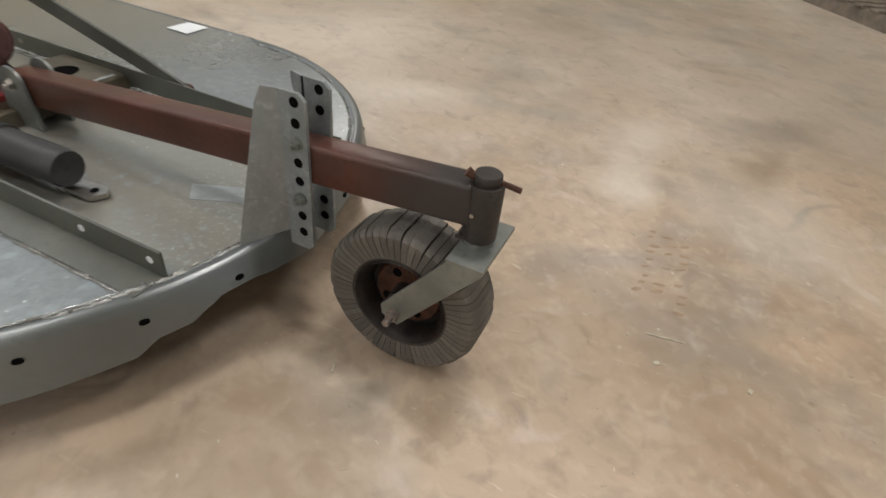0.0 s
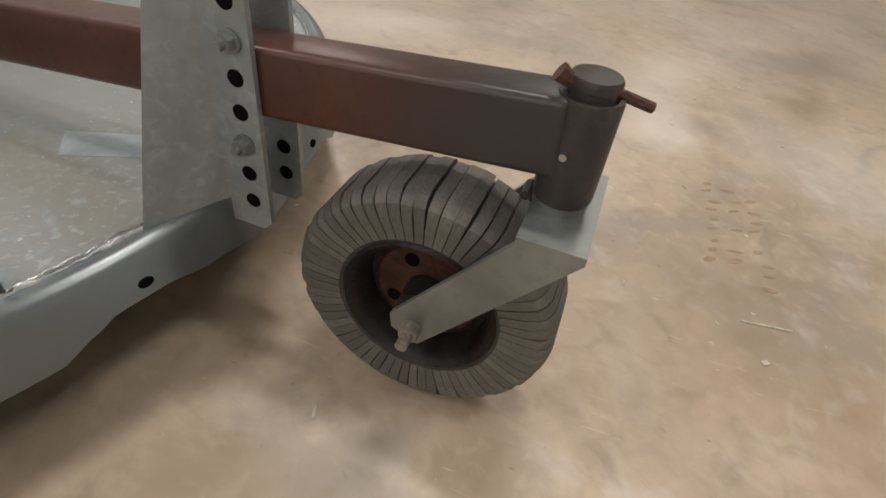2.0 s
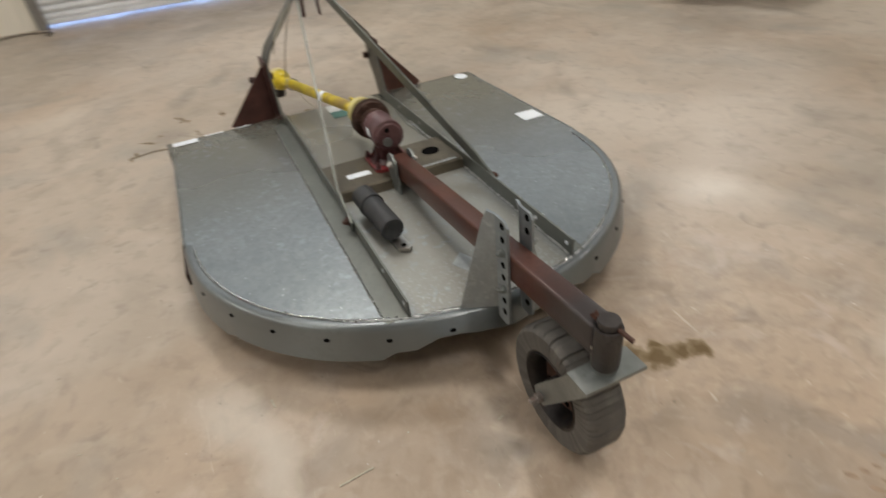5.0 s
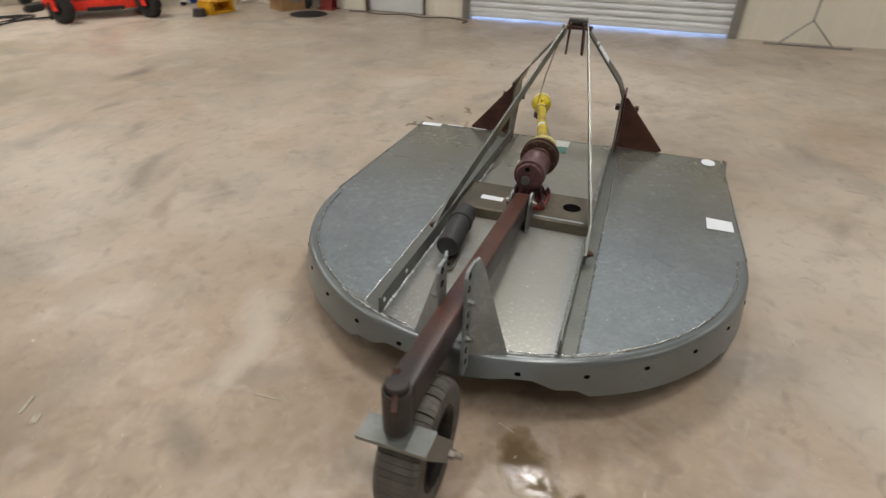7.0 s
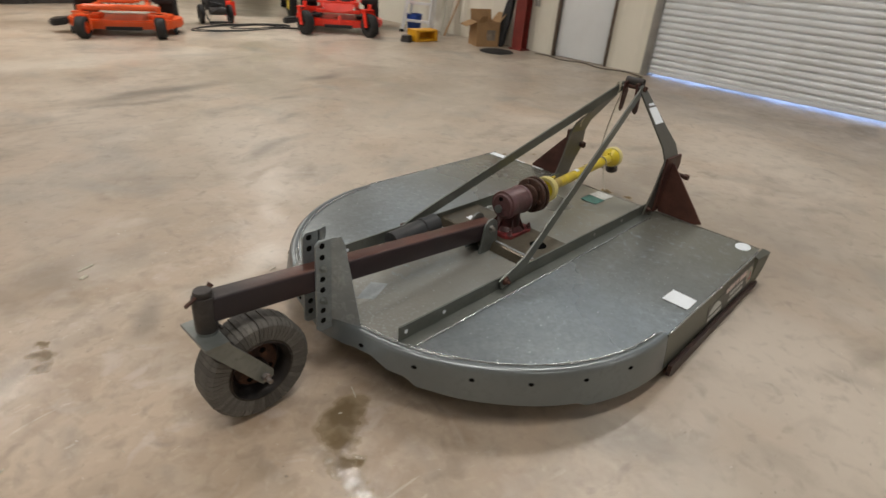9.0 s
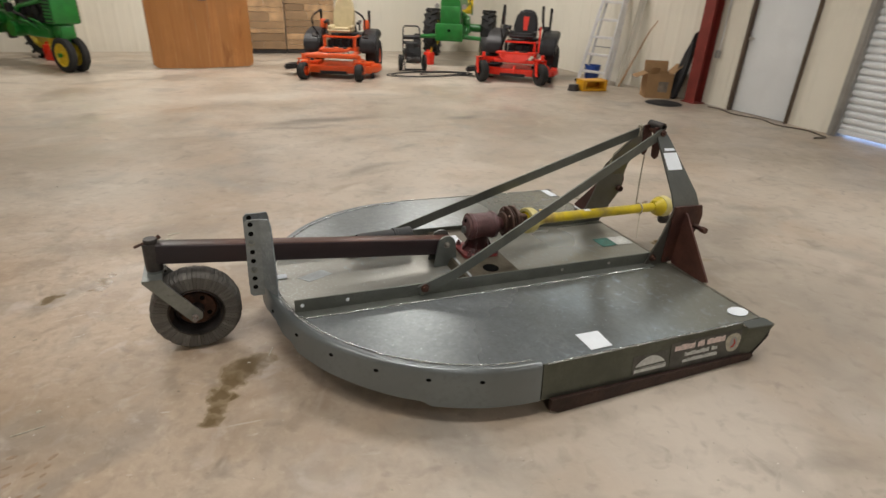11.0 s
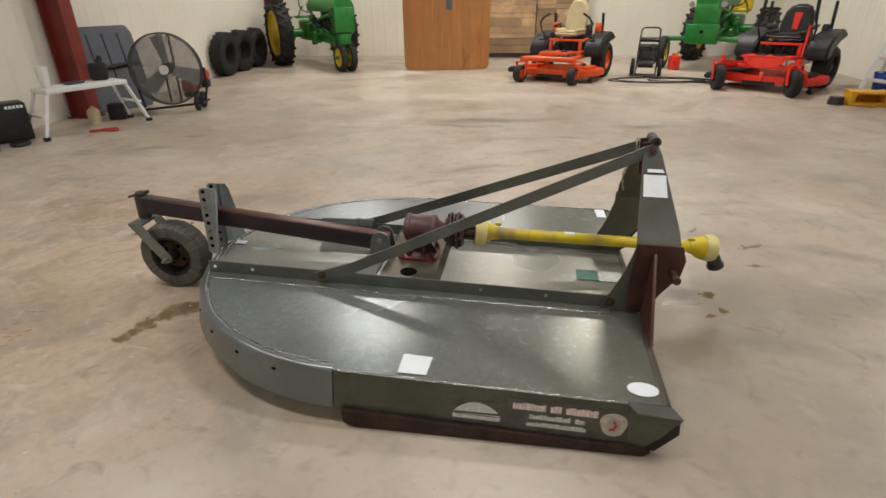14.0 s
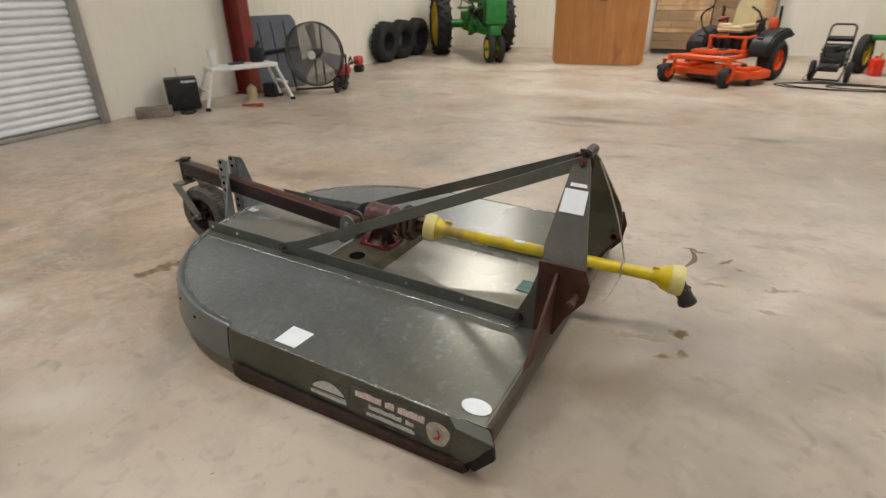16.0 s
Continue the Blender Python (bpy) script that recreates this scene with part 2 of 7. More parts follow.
SPILLS = [  # centre x, y, half length, half width, turn, strength
    (-1.06, -0.25, 0.15, 0.085, 20, 0.9), (-1.13, -0.33, 0.08, 0.06, 60, 0.9), (-1.175, -0.40, 0.075, 0.06, 60, 1.0), (-1.19, -0.48, 0.06, 0.065, 15, 1.0), (-1.215, -0.545, 0.065, 0.04, 15, 1.0), (-1.135, -0.43, 0.05, 0.03, 20, 1.0),
    (-1.70, 0.73, 0.06, 0.045, -20, 0.9), (-1.69, 0.80, 0.04, 0.03, 40, 0.8), (-1.72, 0.66, 0.05, 0.045, 40, 0.9), (-1.93, 0.60, 0.09, 0.04, 40, 0.8),
    (1.54, 0.22, 0.065, 0.05, 20, 1.2), (1.50, 0.02, 0.055, 0.035, 10, 1.0), (1.57, 0.07, 0.05, 0.035, 80, 1.0), (1.666, 1.06, 0.09, 0.025, 60, 0.6), (1.743, 1.0, 0.05, 0.04, 10, 0.6),
    # (1.38, 0.12) paints the driveline guard's shadow, not a spill
    (1.63, 0.76, 0.10, 0.025, 15, 0.7), (1.65, -0.08, 0.06, 0.03, -30, 0.6), (1.89, 0.59, 0.10, 0.03, 10, 0.5), (1.5, 1.15, 0.10, 0.025, -20, 0.6), (1.38, 0.12, 0.22, 0.035, 12, 0.6), (1.95, 0.85, 0.12, 0.03, 25, 0.5),
]


def concrete():
    """Old tan shop floor: cloudy tone, dark rubbed patches, rust blush, pale scuffs and fine grit."""
    m = bpy.data.materials.new("shop_floor_concrete")
    m.use_nodes = True
    nt = m.node_tree
    b = nt.nodes["Principled BSDF"]
    tc = nt.nodes.new("ShaderNodeTexCoord")

    def tex(sc, det, dist, stretch=(1, 1, 1), turn=0.0):
        mp = nt.nodes.new("ShaderNodeMapping")
        mp.inputs["Scale"].default_value = stretch
        mp.inputs["Rotation"].default_value = (0, 0, turn)
        nt.links.new(tc.outputs["Object"], mp.inputs["Vector"])
        n = nt.nodes.new("ShaderNodeTexNoise")
        n.inputs["Scale"].default_value, n.inputs["Detail"].default_value, n.inputs["Distortion"].default_value = sc, det, dist
        nt.links.new(mp.outputs[0], n.inputs["Vector"])
        return n.outputs["Fac"]

    def ramp(src, lo, hi, a=0.0, z=1.0):
        r = nt.nodes.new("ShaderNodeMapRange")
        for k, v in zip(("From Min", "From Max", "To Min", "To Max"), (lo, hi, a, z)):
            r.inputs[k].default_value = v
        nt.links.new(src, r.inputs["Value"])
        return r.outputs[0]

    def mix(a, col, fac):
        x = nt.nodes.new("ShaderNodeMix")
        x.data_type = "RGBA"
        if isinstance(a, tuple):
            x.inputs[6].default_value = (*a, 1)
        else:
            nt.links.new(a, x.inputs[6])
        x.inputs[7].default_value = (*col, 1)
        nt.links.new(fac, x.inputs[0])
        return x.outputs[2]

    c = mix((0.355, 0.298, 0.232), (0.52, 0.455, 0.378), ramp(tex(0.45, 7, 0.5), 0.36, 0.64))
    # browner bay on the tail side of the machine
    mp = nt.nodes.new("ShaderNodeMapping")
    mp.vector_type = "TEXTURE"
    mp.inputs["Location"].default_value, mp.inputs["Scale"].default_value = (-2.5, -0.1, 0), (2.7, 2.4, 50)
    nt.links.new(tc.outputs["Object"], mp.inputs["Vector"])
    gr = nt.nodes.new("ShaderNodeTexGradient")
    gr.gradient_type = "SPHERICAL"
    nt.links.new(mp.outputs[0], gr.inputs["Vector"])
    bay = ramp(gr.outputs["Fac"], 0.0, 0.5)
    c = mix(c, (0.455, 0.338, 0.237), ramp(gr.outputs["Fac"], 0.0, 0.6, 0, 0.6))

    def gated(fac):
        n = nt.nodes.new("ShaderNodeMath")
        n.operation = "MULTIPLY"
        nt.links.new(fac, n.inputs[0])
        nt.links.new(bay, n.inputs[1])
        return n.outputs[0]
    c = mix(c, (0.45, 0.305, 0.19), ramp(tex(1.0, 7, 0.8, (1, 1, 1), 0.6), 0.50, 0.66, 0, 0.25))
    c = mix(c, (0.29, 0.275, 0.245), ramp(tex(1.5, 7, 0.6, (1, 1, 1), 1.9), 0.55, 0.70, 0, 0.6))
    c = mix(c, (0.20, 0.165, 0.13), ramp(tex(1.4, 9, 0.9, (0.7, 1.3, 1), 0.25), 0.58, 0.76, 0, 0.65))
    c = mix(c, (0.25, 0.21, 0.165), ramp(tex(4.2, 9, 0.6), 0.52, 0.74, 0, 0.4))
    c = mix(c, (0.56, 0.505, 0.43), ramp(tex(3.1, 9, 0.5, (1, 1, 1), 0.9), 0.56, 0.74, 0, 0.5))
    c = mix(c, (0.22, 0.18, 0.14), ramp(tex(13, 8, 0.4), 0.54, 0.74, 0, 0.38))
    c = mix(c, (0.60, 0.55, 0.47), ramp(tex(9, 8, 1.6, (0.8, 1.2, 1), -0.5), 0.66, 0.78, 0, 0.3))
    c = mix(c, (0.29, 0.205, 0.135), gated(ramp(tex(2.6, 8, 1.0, (1, 1, 1), 2.4), 0.53, 0.68, 0, 0.6)))
    c = mix(c, (0.24, 0.215, 0.19), gated(ramp(tex(2.1, 8, 0.8, (1, 1, 1), 0.4), 0.55, 0.68, 0, 0.5)))
    # trowel mottling and small smudges
    c = mix(c, (0.265, 0.205, 0.145), gated(ramp(tex(17, 6, 0.7, (1, 1, 1), 0.7), 0.50, 0.66, 0, 0.30)))
    c = mix(c, (0.57, 0.49, 0.385), gated(ramp(tex(23, 5, 0.4, (1, 1, 1), 1.3), 0.55, 0.68, 0, 0.28)))
    c = mix(c, (0.185, 0.155, 0.125), ramp(tex(6.5, 6, 0.9, (1, 1, 1), 2.9), 0.62, 0.72, 0, 0.4))
    c = mix(c, (0.66, 0.61, 0.53), gated(ramp(tex(11, 3, 2.2, (0.35, 1.6, 1), 0.35), 0.69, 0.74, 0, 0.45)))
    c = mix(c, (0.58, 0.52, 0.48), gated(ramp(tex(5.5, 7, 0.8, (1, 1, 1), 1.2), 0.58, 0.72, 0, 0.55)))
    c = mix(c, (0.70, 0.66, 0.60), ramp(tex(38, 2, 0.0), 0.745, 0.78, 0, 0.75))
    c = mix(c, (0.14, 0.115, 0.09), ramp(tex(30, 3, 0.0), 0.70, 0.77, 0, 0.6))
    # rubbed and oily patches, a few with painted shade or sheen: centre x, y, half length, half width, turn, strength,
    # tone
    warp = nt.nodes.new("ShaderNodeTexNoise")
    warp.inputs["Scale"].default_value, warp.inputs["Detail"].default_value = 2.6, 9.0
    nt.links.new(tc.outputs["Object"], warp.inputs["Vector"])
    ws = nt.nodes.new("ShaderNodeVectorMath")
    ws.operation = "MULTIPLY_ADD"
    ws.inputs[1].default_value, ws.inputs[2].default_value = (0.36, 0.36, 0.0), (-0.18, -0.18, 0.0)
    nt.links.new(warp.outputs["Color"], ws.inputs[0])
    wa = nt.nodes.new("ShaderNodeVectorMath")
    wa.operation = "ADD"
    nt.links.new(tc.outputs["Object"], wa.inputs[0])
    nt.links.new(ws.outputs[0], wa.inputs[1])
    grey, brown, pale = (0.17, 0.15, 0.125), (0.24, 0.175, 0.115), (0.60, 0.555, 0.48)
    for px, py, lx, ly, turn, amount, tone in PATCHES:
        mp = nt.nodes.new("ShaderNodeMapping")
        mp.vector_type = "TEXTURE"
        mp.inputs["Location"].default_value, mp.inputs["Rotation"].default_value, mp.inputs["Scale"].default_value = (px, py, 0), (0, 0, radians(turn)), (lx, ly, 50)
        nt.links.new(wa.outputs[0], mp.inputs["Vector"])
        gr = nt.nodes.new("ShaderNodeTexGradient")
        gr.gradient_type = "SPHERICAL"
        nt.links.new(mp.outputs[0], gr.inputs["Vector"])
        c = mix(c, {"g": grey, "b": brown, "p": pale, "o": (0.40, 0.265, 0.155)}[tone], ramp(gr.outputs["Fac"], 0.0, 0.75, 0, amount))
    # damp oily spills with crisp, ragged rims, and one streak of painted driveline shadow
    wn = nt.nodes.new("ShaderNodeTexNoise")
    wn.inputs["Scale"].default_value, wn.inputs["Detail"].default_value = 15.0, 6.0
    nt.links.new(tc.outputs["Object"], wn.inputs["Vector"])
    w2 = nt.nodes.new("ShaderNodeVectorMath")
    w2.operation = "MULTIPLY_ADD"
    w2.inputs[1].default_value, w2.inputs[2].default_value = (0.11, 0.11, 0.0), (-0.055, -0.055, 0.0)
    nt.links.new(wn.outputs["Color"], w2.inputs[0])
    wb = nt.nodes.new("ShaderNodeVectorMath")
    wb.operation = "ADD"
    nt.links.new(tc.outputs["Object"], wb.inputs[0])
    nt.links.new(w2.outputs[0], wb.inputs[1])
    rough = ramp(tex(1.6, 6, 0.8), 0.35, 0.7, 0.30, 0.55)
    for px, py, lx, ly, turn, amount in SPILLS:
        mp = nt.nodes.new("ShaderNodeMapping")
        mp.vector_type = "TEXTURE"
        mp.inputs["Location"].default_value, mp.inputs["Rotation"].default_value, mp.inputs["Scale"].default_value = (px, py, 0), (0, 0, radians(turn)), (lx, ly, 50)
        nt.links.new(wb.outputs[0], mp.inputs["Vector"])
        gr = nt.nodes.new("ShaderNodeTexGradient")
        gr.gradient_type = "SPHERICAL"
        nt.links.new(mp.outputs[0], gr.inputs["Vector"])
        c = mix(c, (0.26, 0.20, 0.125), ramp(gr.outputs["Fac"], 0.12, 0.26, 0, 0.8 * amount))
        c = mix(c, (0.125, 0.085, 0.038), ramp(gr.outputs["Fac"], 0.30, 0.62, 0, 0.75 * amount))
        dull = nt.nodes.new("ShaderNodeMath")
        dull.operation = "SUBTRACT"
        nt.links.new(rough, dull.inputs[0])
        nt.links.new(ramp(gr.outputs["Fac"], 0.2, 0.6, 0, 0.22 * amount), dull.inputs[1])
        rough = dull.outputs[0]
    nt.links.new(c, b.inputs["Base Color"])
    nt.links.new(rough, b.inputs["Roughness"])
    bp = nt.nodes.new("ShaderNodeBump")
    bp.inputs["Strength"].default_value, bp.inputs["Distance"].default_value = 0.28, 0.012
    nt.links.new(tex(14, 9, 0.5), bp.inputs["Height"])
    nt.links.new(bp.outputs[0], b.inputs["Normal"])
    return m


M = {
    "floor": concrete(),
    "zinc": zinc(),
    "grey_paint": mat("grey_green_paint", (0.118, 0.118, 0.106), 0.42, 0.55, 0.16, 7, 80, 0.06, stain=0.3, stain_col=(0.09, 0.08, 0.06)),
    "plate_zinc": mat("dull_zinc_plate", (0.225, 0.243, 0.236), 0.42, 0.7, 0.2, 9, 60, 0.08, stain=0.3, stain_col=(0.38, 0.39, 0.37)),
    "primer": primer(),
    "dark_paint": mat("dark_grey_paint", (0.05, 0.045, 0.043), 0.42, 0.2, 0.25, 9, 80, 0.08, spec=0.3),
    "brown_plate": mat("brown_primer_plate", (0.065, 0.027, 0.022), 0.5, 0.1, 0.3, 9, 60, 0.1, stain=0.4, stain_col=(0.16, 0.07, 0.04), spec=0.3),
    "gear_red": mat("greasy_maroon_casting", (0.105, 0.05, 0.052), 0.42, 0.1, 0.4, 16, 70, 0.2, stain=0.6, stain_col=(0.012, 0.01, 0.01), stain_scale=9),
    "gear_bright": mat("worn_red_casting", (0.20, 0.030, 0.032), 0.4, 0.1, 0.4, 18, 70, 0.15, stain=0.7, stain_col=(0.035, 0.014, 0.014), stain_scale=12),
    "gear_neck": mat("black_greasy_neck", (0.05, 0.016, 0.016), 0.38, 0.1, 0.5, 14, 70, 0.15, stain=0.9, stain_col=(0.012, 0.009, 0.009), stain_scale=7, spec=0.3),
    "clutch": mat("rusty_clutch_steel", (0.085, 0.048, 0.036), 0.5, 0.4, 0.4, 25, 90, 0.2),
    "rust": mat("rusty_steel", (0.07, 0.03, 0.02), 0.65, 0.2, 0.5, 20, 120, 0.3, stain=0.8, stain_col=(0.02, 0.015, 0.015), stain_scale=10),
    "yellow": mat("yellow_plastic_guard", (0.62, 0.48, 0.01), 0.4, 0, 0.12, 10, 60, 0.04, stain=0.9, stain_col=(0.27, 0.19, 0.065), stain_scale=3.2),
    "ivory": mat("pale_yellow_plastic", (0.62, 0.55, 0.22), 0.45, 0, 0.1, 20, 60, 0.03),
    "olive": mat("dark_olive_zinc", (0.098, 0.103, 0.082), 0.36, 0.55, 0.18, 7, 80, 0.05, stain=0.35, stain_col=(0.05, 0.045, 0.032), spec=0.3),
    "residue": mat("pale_label_residue", (0.37, 0.405, 0.42), 0.45, 0.4, 0.2, 14, 70, 0.03),
    "lipbrown": mat("brown_worn_lip", (0.11, 0.092, 0.065), 0.4, 0.6, 0.25, 9, 60, 0.08, stain=0.5, stain_col=(0.07, 0.05, 0.035), stain_scale=6),
    "ply": mat("grey_laminated_rubber", (0.132, 0.124, 0.112), 0.75, 0, 0.3, 30, 140, 0.35, piece=0.35),
    "core": mat("brown_black_tyre_core", (0.045, 0.040, 0.035), 0.75, 0, 0.3, 20, 90, 0.2, spec=0.3),
    "rim": mat("black_rim_paint", (0.020, 0.017, 0.016), 0.5, 0.2, 0.4, 20, 90, 0.15, stain=0.5, stain_col=(0.06, 0.03, 0.02), stain_scale=9, spec=0.3),
    "hub": mat("rusty_black_hub", (0.075, 0.034, 0.021), 0.6, 0.2, 0.5, 18, 120, 0.2, stain=0.9, stain_col=(0.010, 0.009, 0.010), stain_scale=14, spec=0.3),
    "skid": mat("dark_rusty_skid", (0.045, 0.026, 0.021), 0.5, 0.3, 0.4, 12, 60, 0.15, spec=0.3),
    "band": mat("grey_zinc_band", (0.180, 0.200, 0.208), 0.34, 0.65, 0.10, 3, 45, 0.02, stain=0.18, stain_col=(0.13, 0.138, 0.125), stain_scale=1.2),
    "strap": mat("grey_green_strap", (0.150, 0.160, 0.145), 0.4, 0.55, 0.16, 7, 80, 0.05, stain=0.3, stain_col=(0.09, 0.08, 0.06)),
    "plate_blue": mat("blue_grey_zinc_plate", (0.255, 0.285, 0.298), 0.42, 0.45, 0.12, 16, 70, 0.05, stain=0.45, stain_col=(0.42, 0.46, 0.48), stain_scale=40),
    "guardwire": mat("dark_grey_guard_wire", (0.13, 0.13, 0.13), 0.5, 0.3, 0.1, 9, 60, 0.0),
    "wire": mat("grey_wire", (0.40, 0.40, 0.39), 0.5, 0.2, 0.1, 9, 60, 0.0),
    "rubber": mat("black_rubber", (0.022, 0.022, 0.022), 0.7, 0, 0.3, 12, 90, 0.2, spec=0.3),
    "canister": mat("dark_grey_plastic", (0.036, 0.038, 0.040), 0.5, 0, 0.2, 12, 90, 0.08, spec=0.3),
    "black": mat("black_plastic", (0.02, 0.02, 0.022), 0.45, 0, 0.25, 9, 60, 0.05, spec=0.3),
    # black discs paint the shade inside holes that are not cut
    "hole": mat("black_hole_shade", (0.006, 0.006, 0.006), 0.95, 0, 0.1, 9, 60, 0.0, spec=0.0),
    "steel": mat("bright_bolt_steel", (0.5, 0.48, 0.45), 0.35, 1.0, 0.2, 40, 120, 0.1),
    "nut": mat("rust_tinged_nut", (0.30, 0.27, 0.25), 0.4, 0.6, 0.3, 30, 120, 0.1, stain=0.9, stain_col=(0.16, 0.07, 0.045), stain_scale=30),
    "weld_bright": mat("zinc_splashed_weld", (0.56, 0.575, 0.575), 0.30, 0.7, 0.35, 60, 200, 0.3),
    "weld": mat("weld_bead", (0.38, 0.395, 0.395), 0.24, 0.85, 0.35, 60, 200, 0.3),
    "label": mat("white_paper_label", (0.76, 0.81, 0.86), 0.5, 0, 0.04, 20, 90, 0.0),
    "decal_dark": mat("worn_dark_decal_film", (0.085, 0.082, 0.072), 0.4, 0.1, 0.25, 14, 60, 0.02, stain=0.5, stain_col=(0.15, 0.14, 0.125), stain_scale=12, spec=0.3),
    "pink": mat("faded_pink_print", (0.68, 0.56, 0.53), 0.5, 0, 0.2, 60, 120, 0.0),
    "greyprint": mat("pale_grey_print", (0.52, 0.53, 0.51), 0.5, 0, 0.2, 60, 120, 0.0),
    "redprint": mat("red_print", (0.42, 0.04, 0.03), 0.5, 0, 0.2, 60, 120, 0.0),
    "greenprint": mat("faded_green_print", (0.06, 0.165, 0.14), 0.5, 0, 0.3, 30, 120, 0.0),
    "rope": mat("pale_nylon_rope", (0.45, 0.42, 0.34), 0.8, 0, 0.2, 60, 200, 0.2),
    "wall": mat("cream_painted_steel_siding", (0.78, 0.75, 0.655), 0.45, 0, 0.03, 0.8, 40, 0.01, stain=0.08, stain_col=(0.40, 0.36, 0.28), stain_scale=1.5),
    "ceiling": mat("dark_unseen_roof", (0.15, 0.142, 0.125), 0.7, 0, 0.05, 1, 20, 0.03),
    "shutter": mat("white_steel_shutter", (0.76, 0.79, 0.82), 0.4, 0.1, 0.06, 3, 60, 0.02, stain=0.15, stain_col=(0.42, 0.42, 0.40)),
    "jamb": mat("grey_steel_jamb", (0.33, 0.325, 0.31), 0.45, 0.4, 0.15, 5, 60, 0.05),
    "doorframe": mat("brown_door_frame", (0.10, 0.07, 0.05), 0.5, 0, 0.2, 6, 60, 0.05),
    "cord": mat("brown_grey_cord", (0.13, 0.11, 0.085), 0.7, 0, 0.2, 12, 90, 0.1),
    "door": mat("off_white_door", (0.73, 0.765, 0.79), 0.45, 0, 0.04, 3, 50, 0.02),
    "column": mat("dark_red_steel", (0.20, 0.03, 0.024), 0.45, 0.1, 0.25, 4, 60, 0.05),
    "wood": boards(),
    "plank": mat("weathered_plank", (0.50, 0.32, 0.17), 0.7, 0, 0.3, 6, 60, 0.2, piece=0.6),
    "orange": mat("orange_paint", (0.72, 0.10, 0.018), 0.35, 0, 0.1, 7, 50, 0.02),
    "red": mat("bright_red_paint", (0.80, 0.040, 0.020), 0.30, 0, 0.1, 7, 50, 0.02),
    "cream": mat("cream_vinyl", (0.52, 0.43, 0.25), 0.5, 0, 0.1, 7, 60, 0.06),
    "jgreen": mat("green_tractor_paint", (0.015, 0.18, 0.028), 0.35, 0, 0.2, 7, 50, 0.03),
    "jyellow": mat("yellow_wheel_paint", (0.62, 0.45, 0.015), 0.4, 0, 0.12, 7, 50, 0.03),
    "alu": mat("aluminium", (0.72, 0.73, 0.74), 0.4, 0.35, 0.1, 9, 90, 0.04),
    "whiteplastic": mat("white_plastic", (0.72, 0.72, 0.70), 0.45, 0, 0.05, 9, 60, 0.02),
    "card": mat("brown_cardboard", (0.33, 0.20, 0.095), 0.8, 0, 0.12, 7, 60, 0.05),
    "yellowcase": mat("yellow_orange_plastic", (0.68, 0.34, 0.012), 0.45, 0, 0.12, 7, 60, 0.03),
    "blue": mat("blue_plastic", (0.02, 0.07, 0.34), 0.45, 0, 0.12, 7, 60, 0.03),
    "teal": mat("dark_teal_plastic", (0.02, 0.055, 0.10), 0.45, 0, 0.12, 7, 60, 0.03),
    "slate": mat("slate_blue_plastic", (0.11, 0.125, 0.15), 0.55, 0, 0.15, 5, 60, 0.05),
    "palewood": mat("pale_dull_wood", (0.36, 0.225, 0.115), 0.6, 0, 0.2, 9, 60, 0.1),
    "dullred": mat("faded_red_plastic", (0.42, 0.045, 0.03), 0.45, 0, 0.2, 7, 50, 0.04),
    "greywood": mat("grey_weathered_wood", (0.22, 0.19, 0.155), 0.8, 0, 0.3, 9, 60, 0.2),
    "sheeting": mat("grey_clear_sheeting", (0.44, 0.425, 0.365), 0.3, 0, 0.12, 4, 30, 0.1),
    "print": mat("faint_brown_print", (0.30, 0.215, 0.148), 0.5, 0, 0.2, 12, 60, 0.03),
    # near-black coat that paints the shade under the deck and in its corners
    "shade_black": mat("near_black_shade", (0.03, 0.028, 0.025), 0.9, 0, 0.3, 12, 60, 0.2, spec=0.3),
    "water": mat("shallow_water", (0.20, 0.165, 0.12), 0.06, 0, 0.2, 12, 60, 0.0),
    "led": None,
}
led = bpy.data.materials.new("lit_led_panel")
led.use_nodes = True
led.node_tree.nodes["Principled BSDF"].inputs["Emission Color"].default_value = (1.0, 0.95, 0.86, 1)
led.node_tree.nodes["Principled BSDF"].inputs["Emission Strength"].default_value = 6.0
M["led"] = led
sky = bpy.data.materials.new("daylight_outside")
sky.use_nodes = True
sky.node_tree.nodes["Principled BSDF"].inputs["Base Color"].default_value = (0.3, 0.45, 0.9, 1)
sky.node_tree.nodes["Principled BSDF"].inputs["Emission Color"].default_value = (0.45, 0.62, 1.0, 1)
sky.node_tree.nodes["Principled BSDF"].inputs["Emission Strength"].default_value = 3.2


# ---------------------------------------------------------------- shape helpers
def mesh_of(name, bm, material, smooth=35):
    me = bpy.data.meshes.new(name)
    bmesh.ops.recalc_face_normals(bm, faces=bm.faces)
    bm.to_mesh(me)
    bm.free()
    me.materials.append(material)
    if smooth:
        me.shade_smooth()
        me.set_sharp_from_angle(angle=radians(smooth))
    return me


def part(name, bm, material, parent, label="", smooth=35):
    ob = new(name, mesh_of(name, bm, material, smooth))
    ob.parent = parent
    if label:
        tagged(ob, label)
    return ob


def thing(name, m, label, category, group="", kind=""):
    e = new(name)
    e.matrix_world = m
    e.empty_display_size = 0.1
    return tagged(e, label, category, group, kind)


def solo(name, bm, material, label, category, group="", kind="", m=None, smooth=35):
    ob = new(name, mesh_of(name, bm, material, smooth))
    if m:
        ob.matrix_world = m
    return tagged(ob, label, category, group, kind)


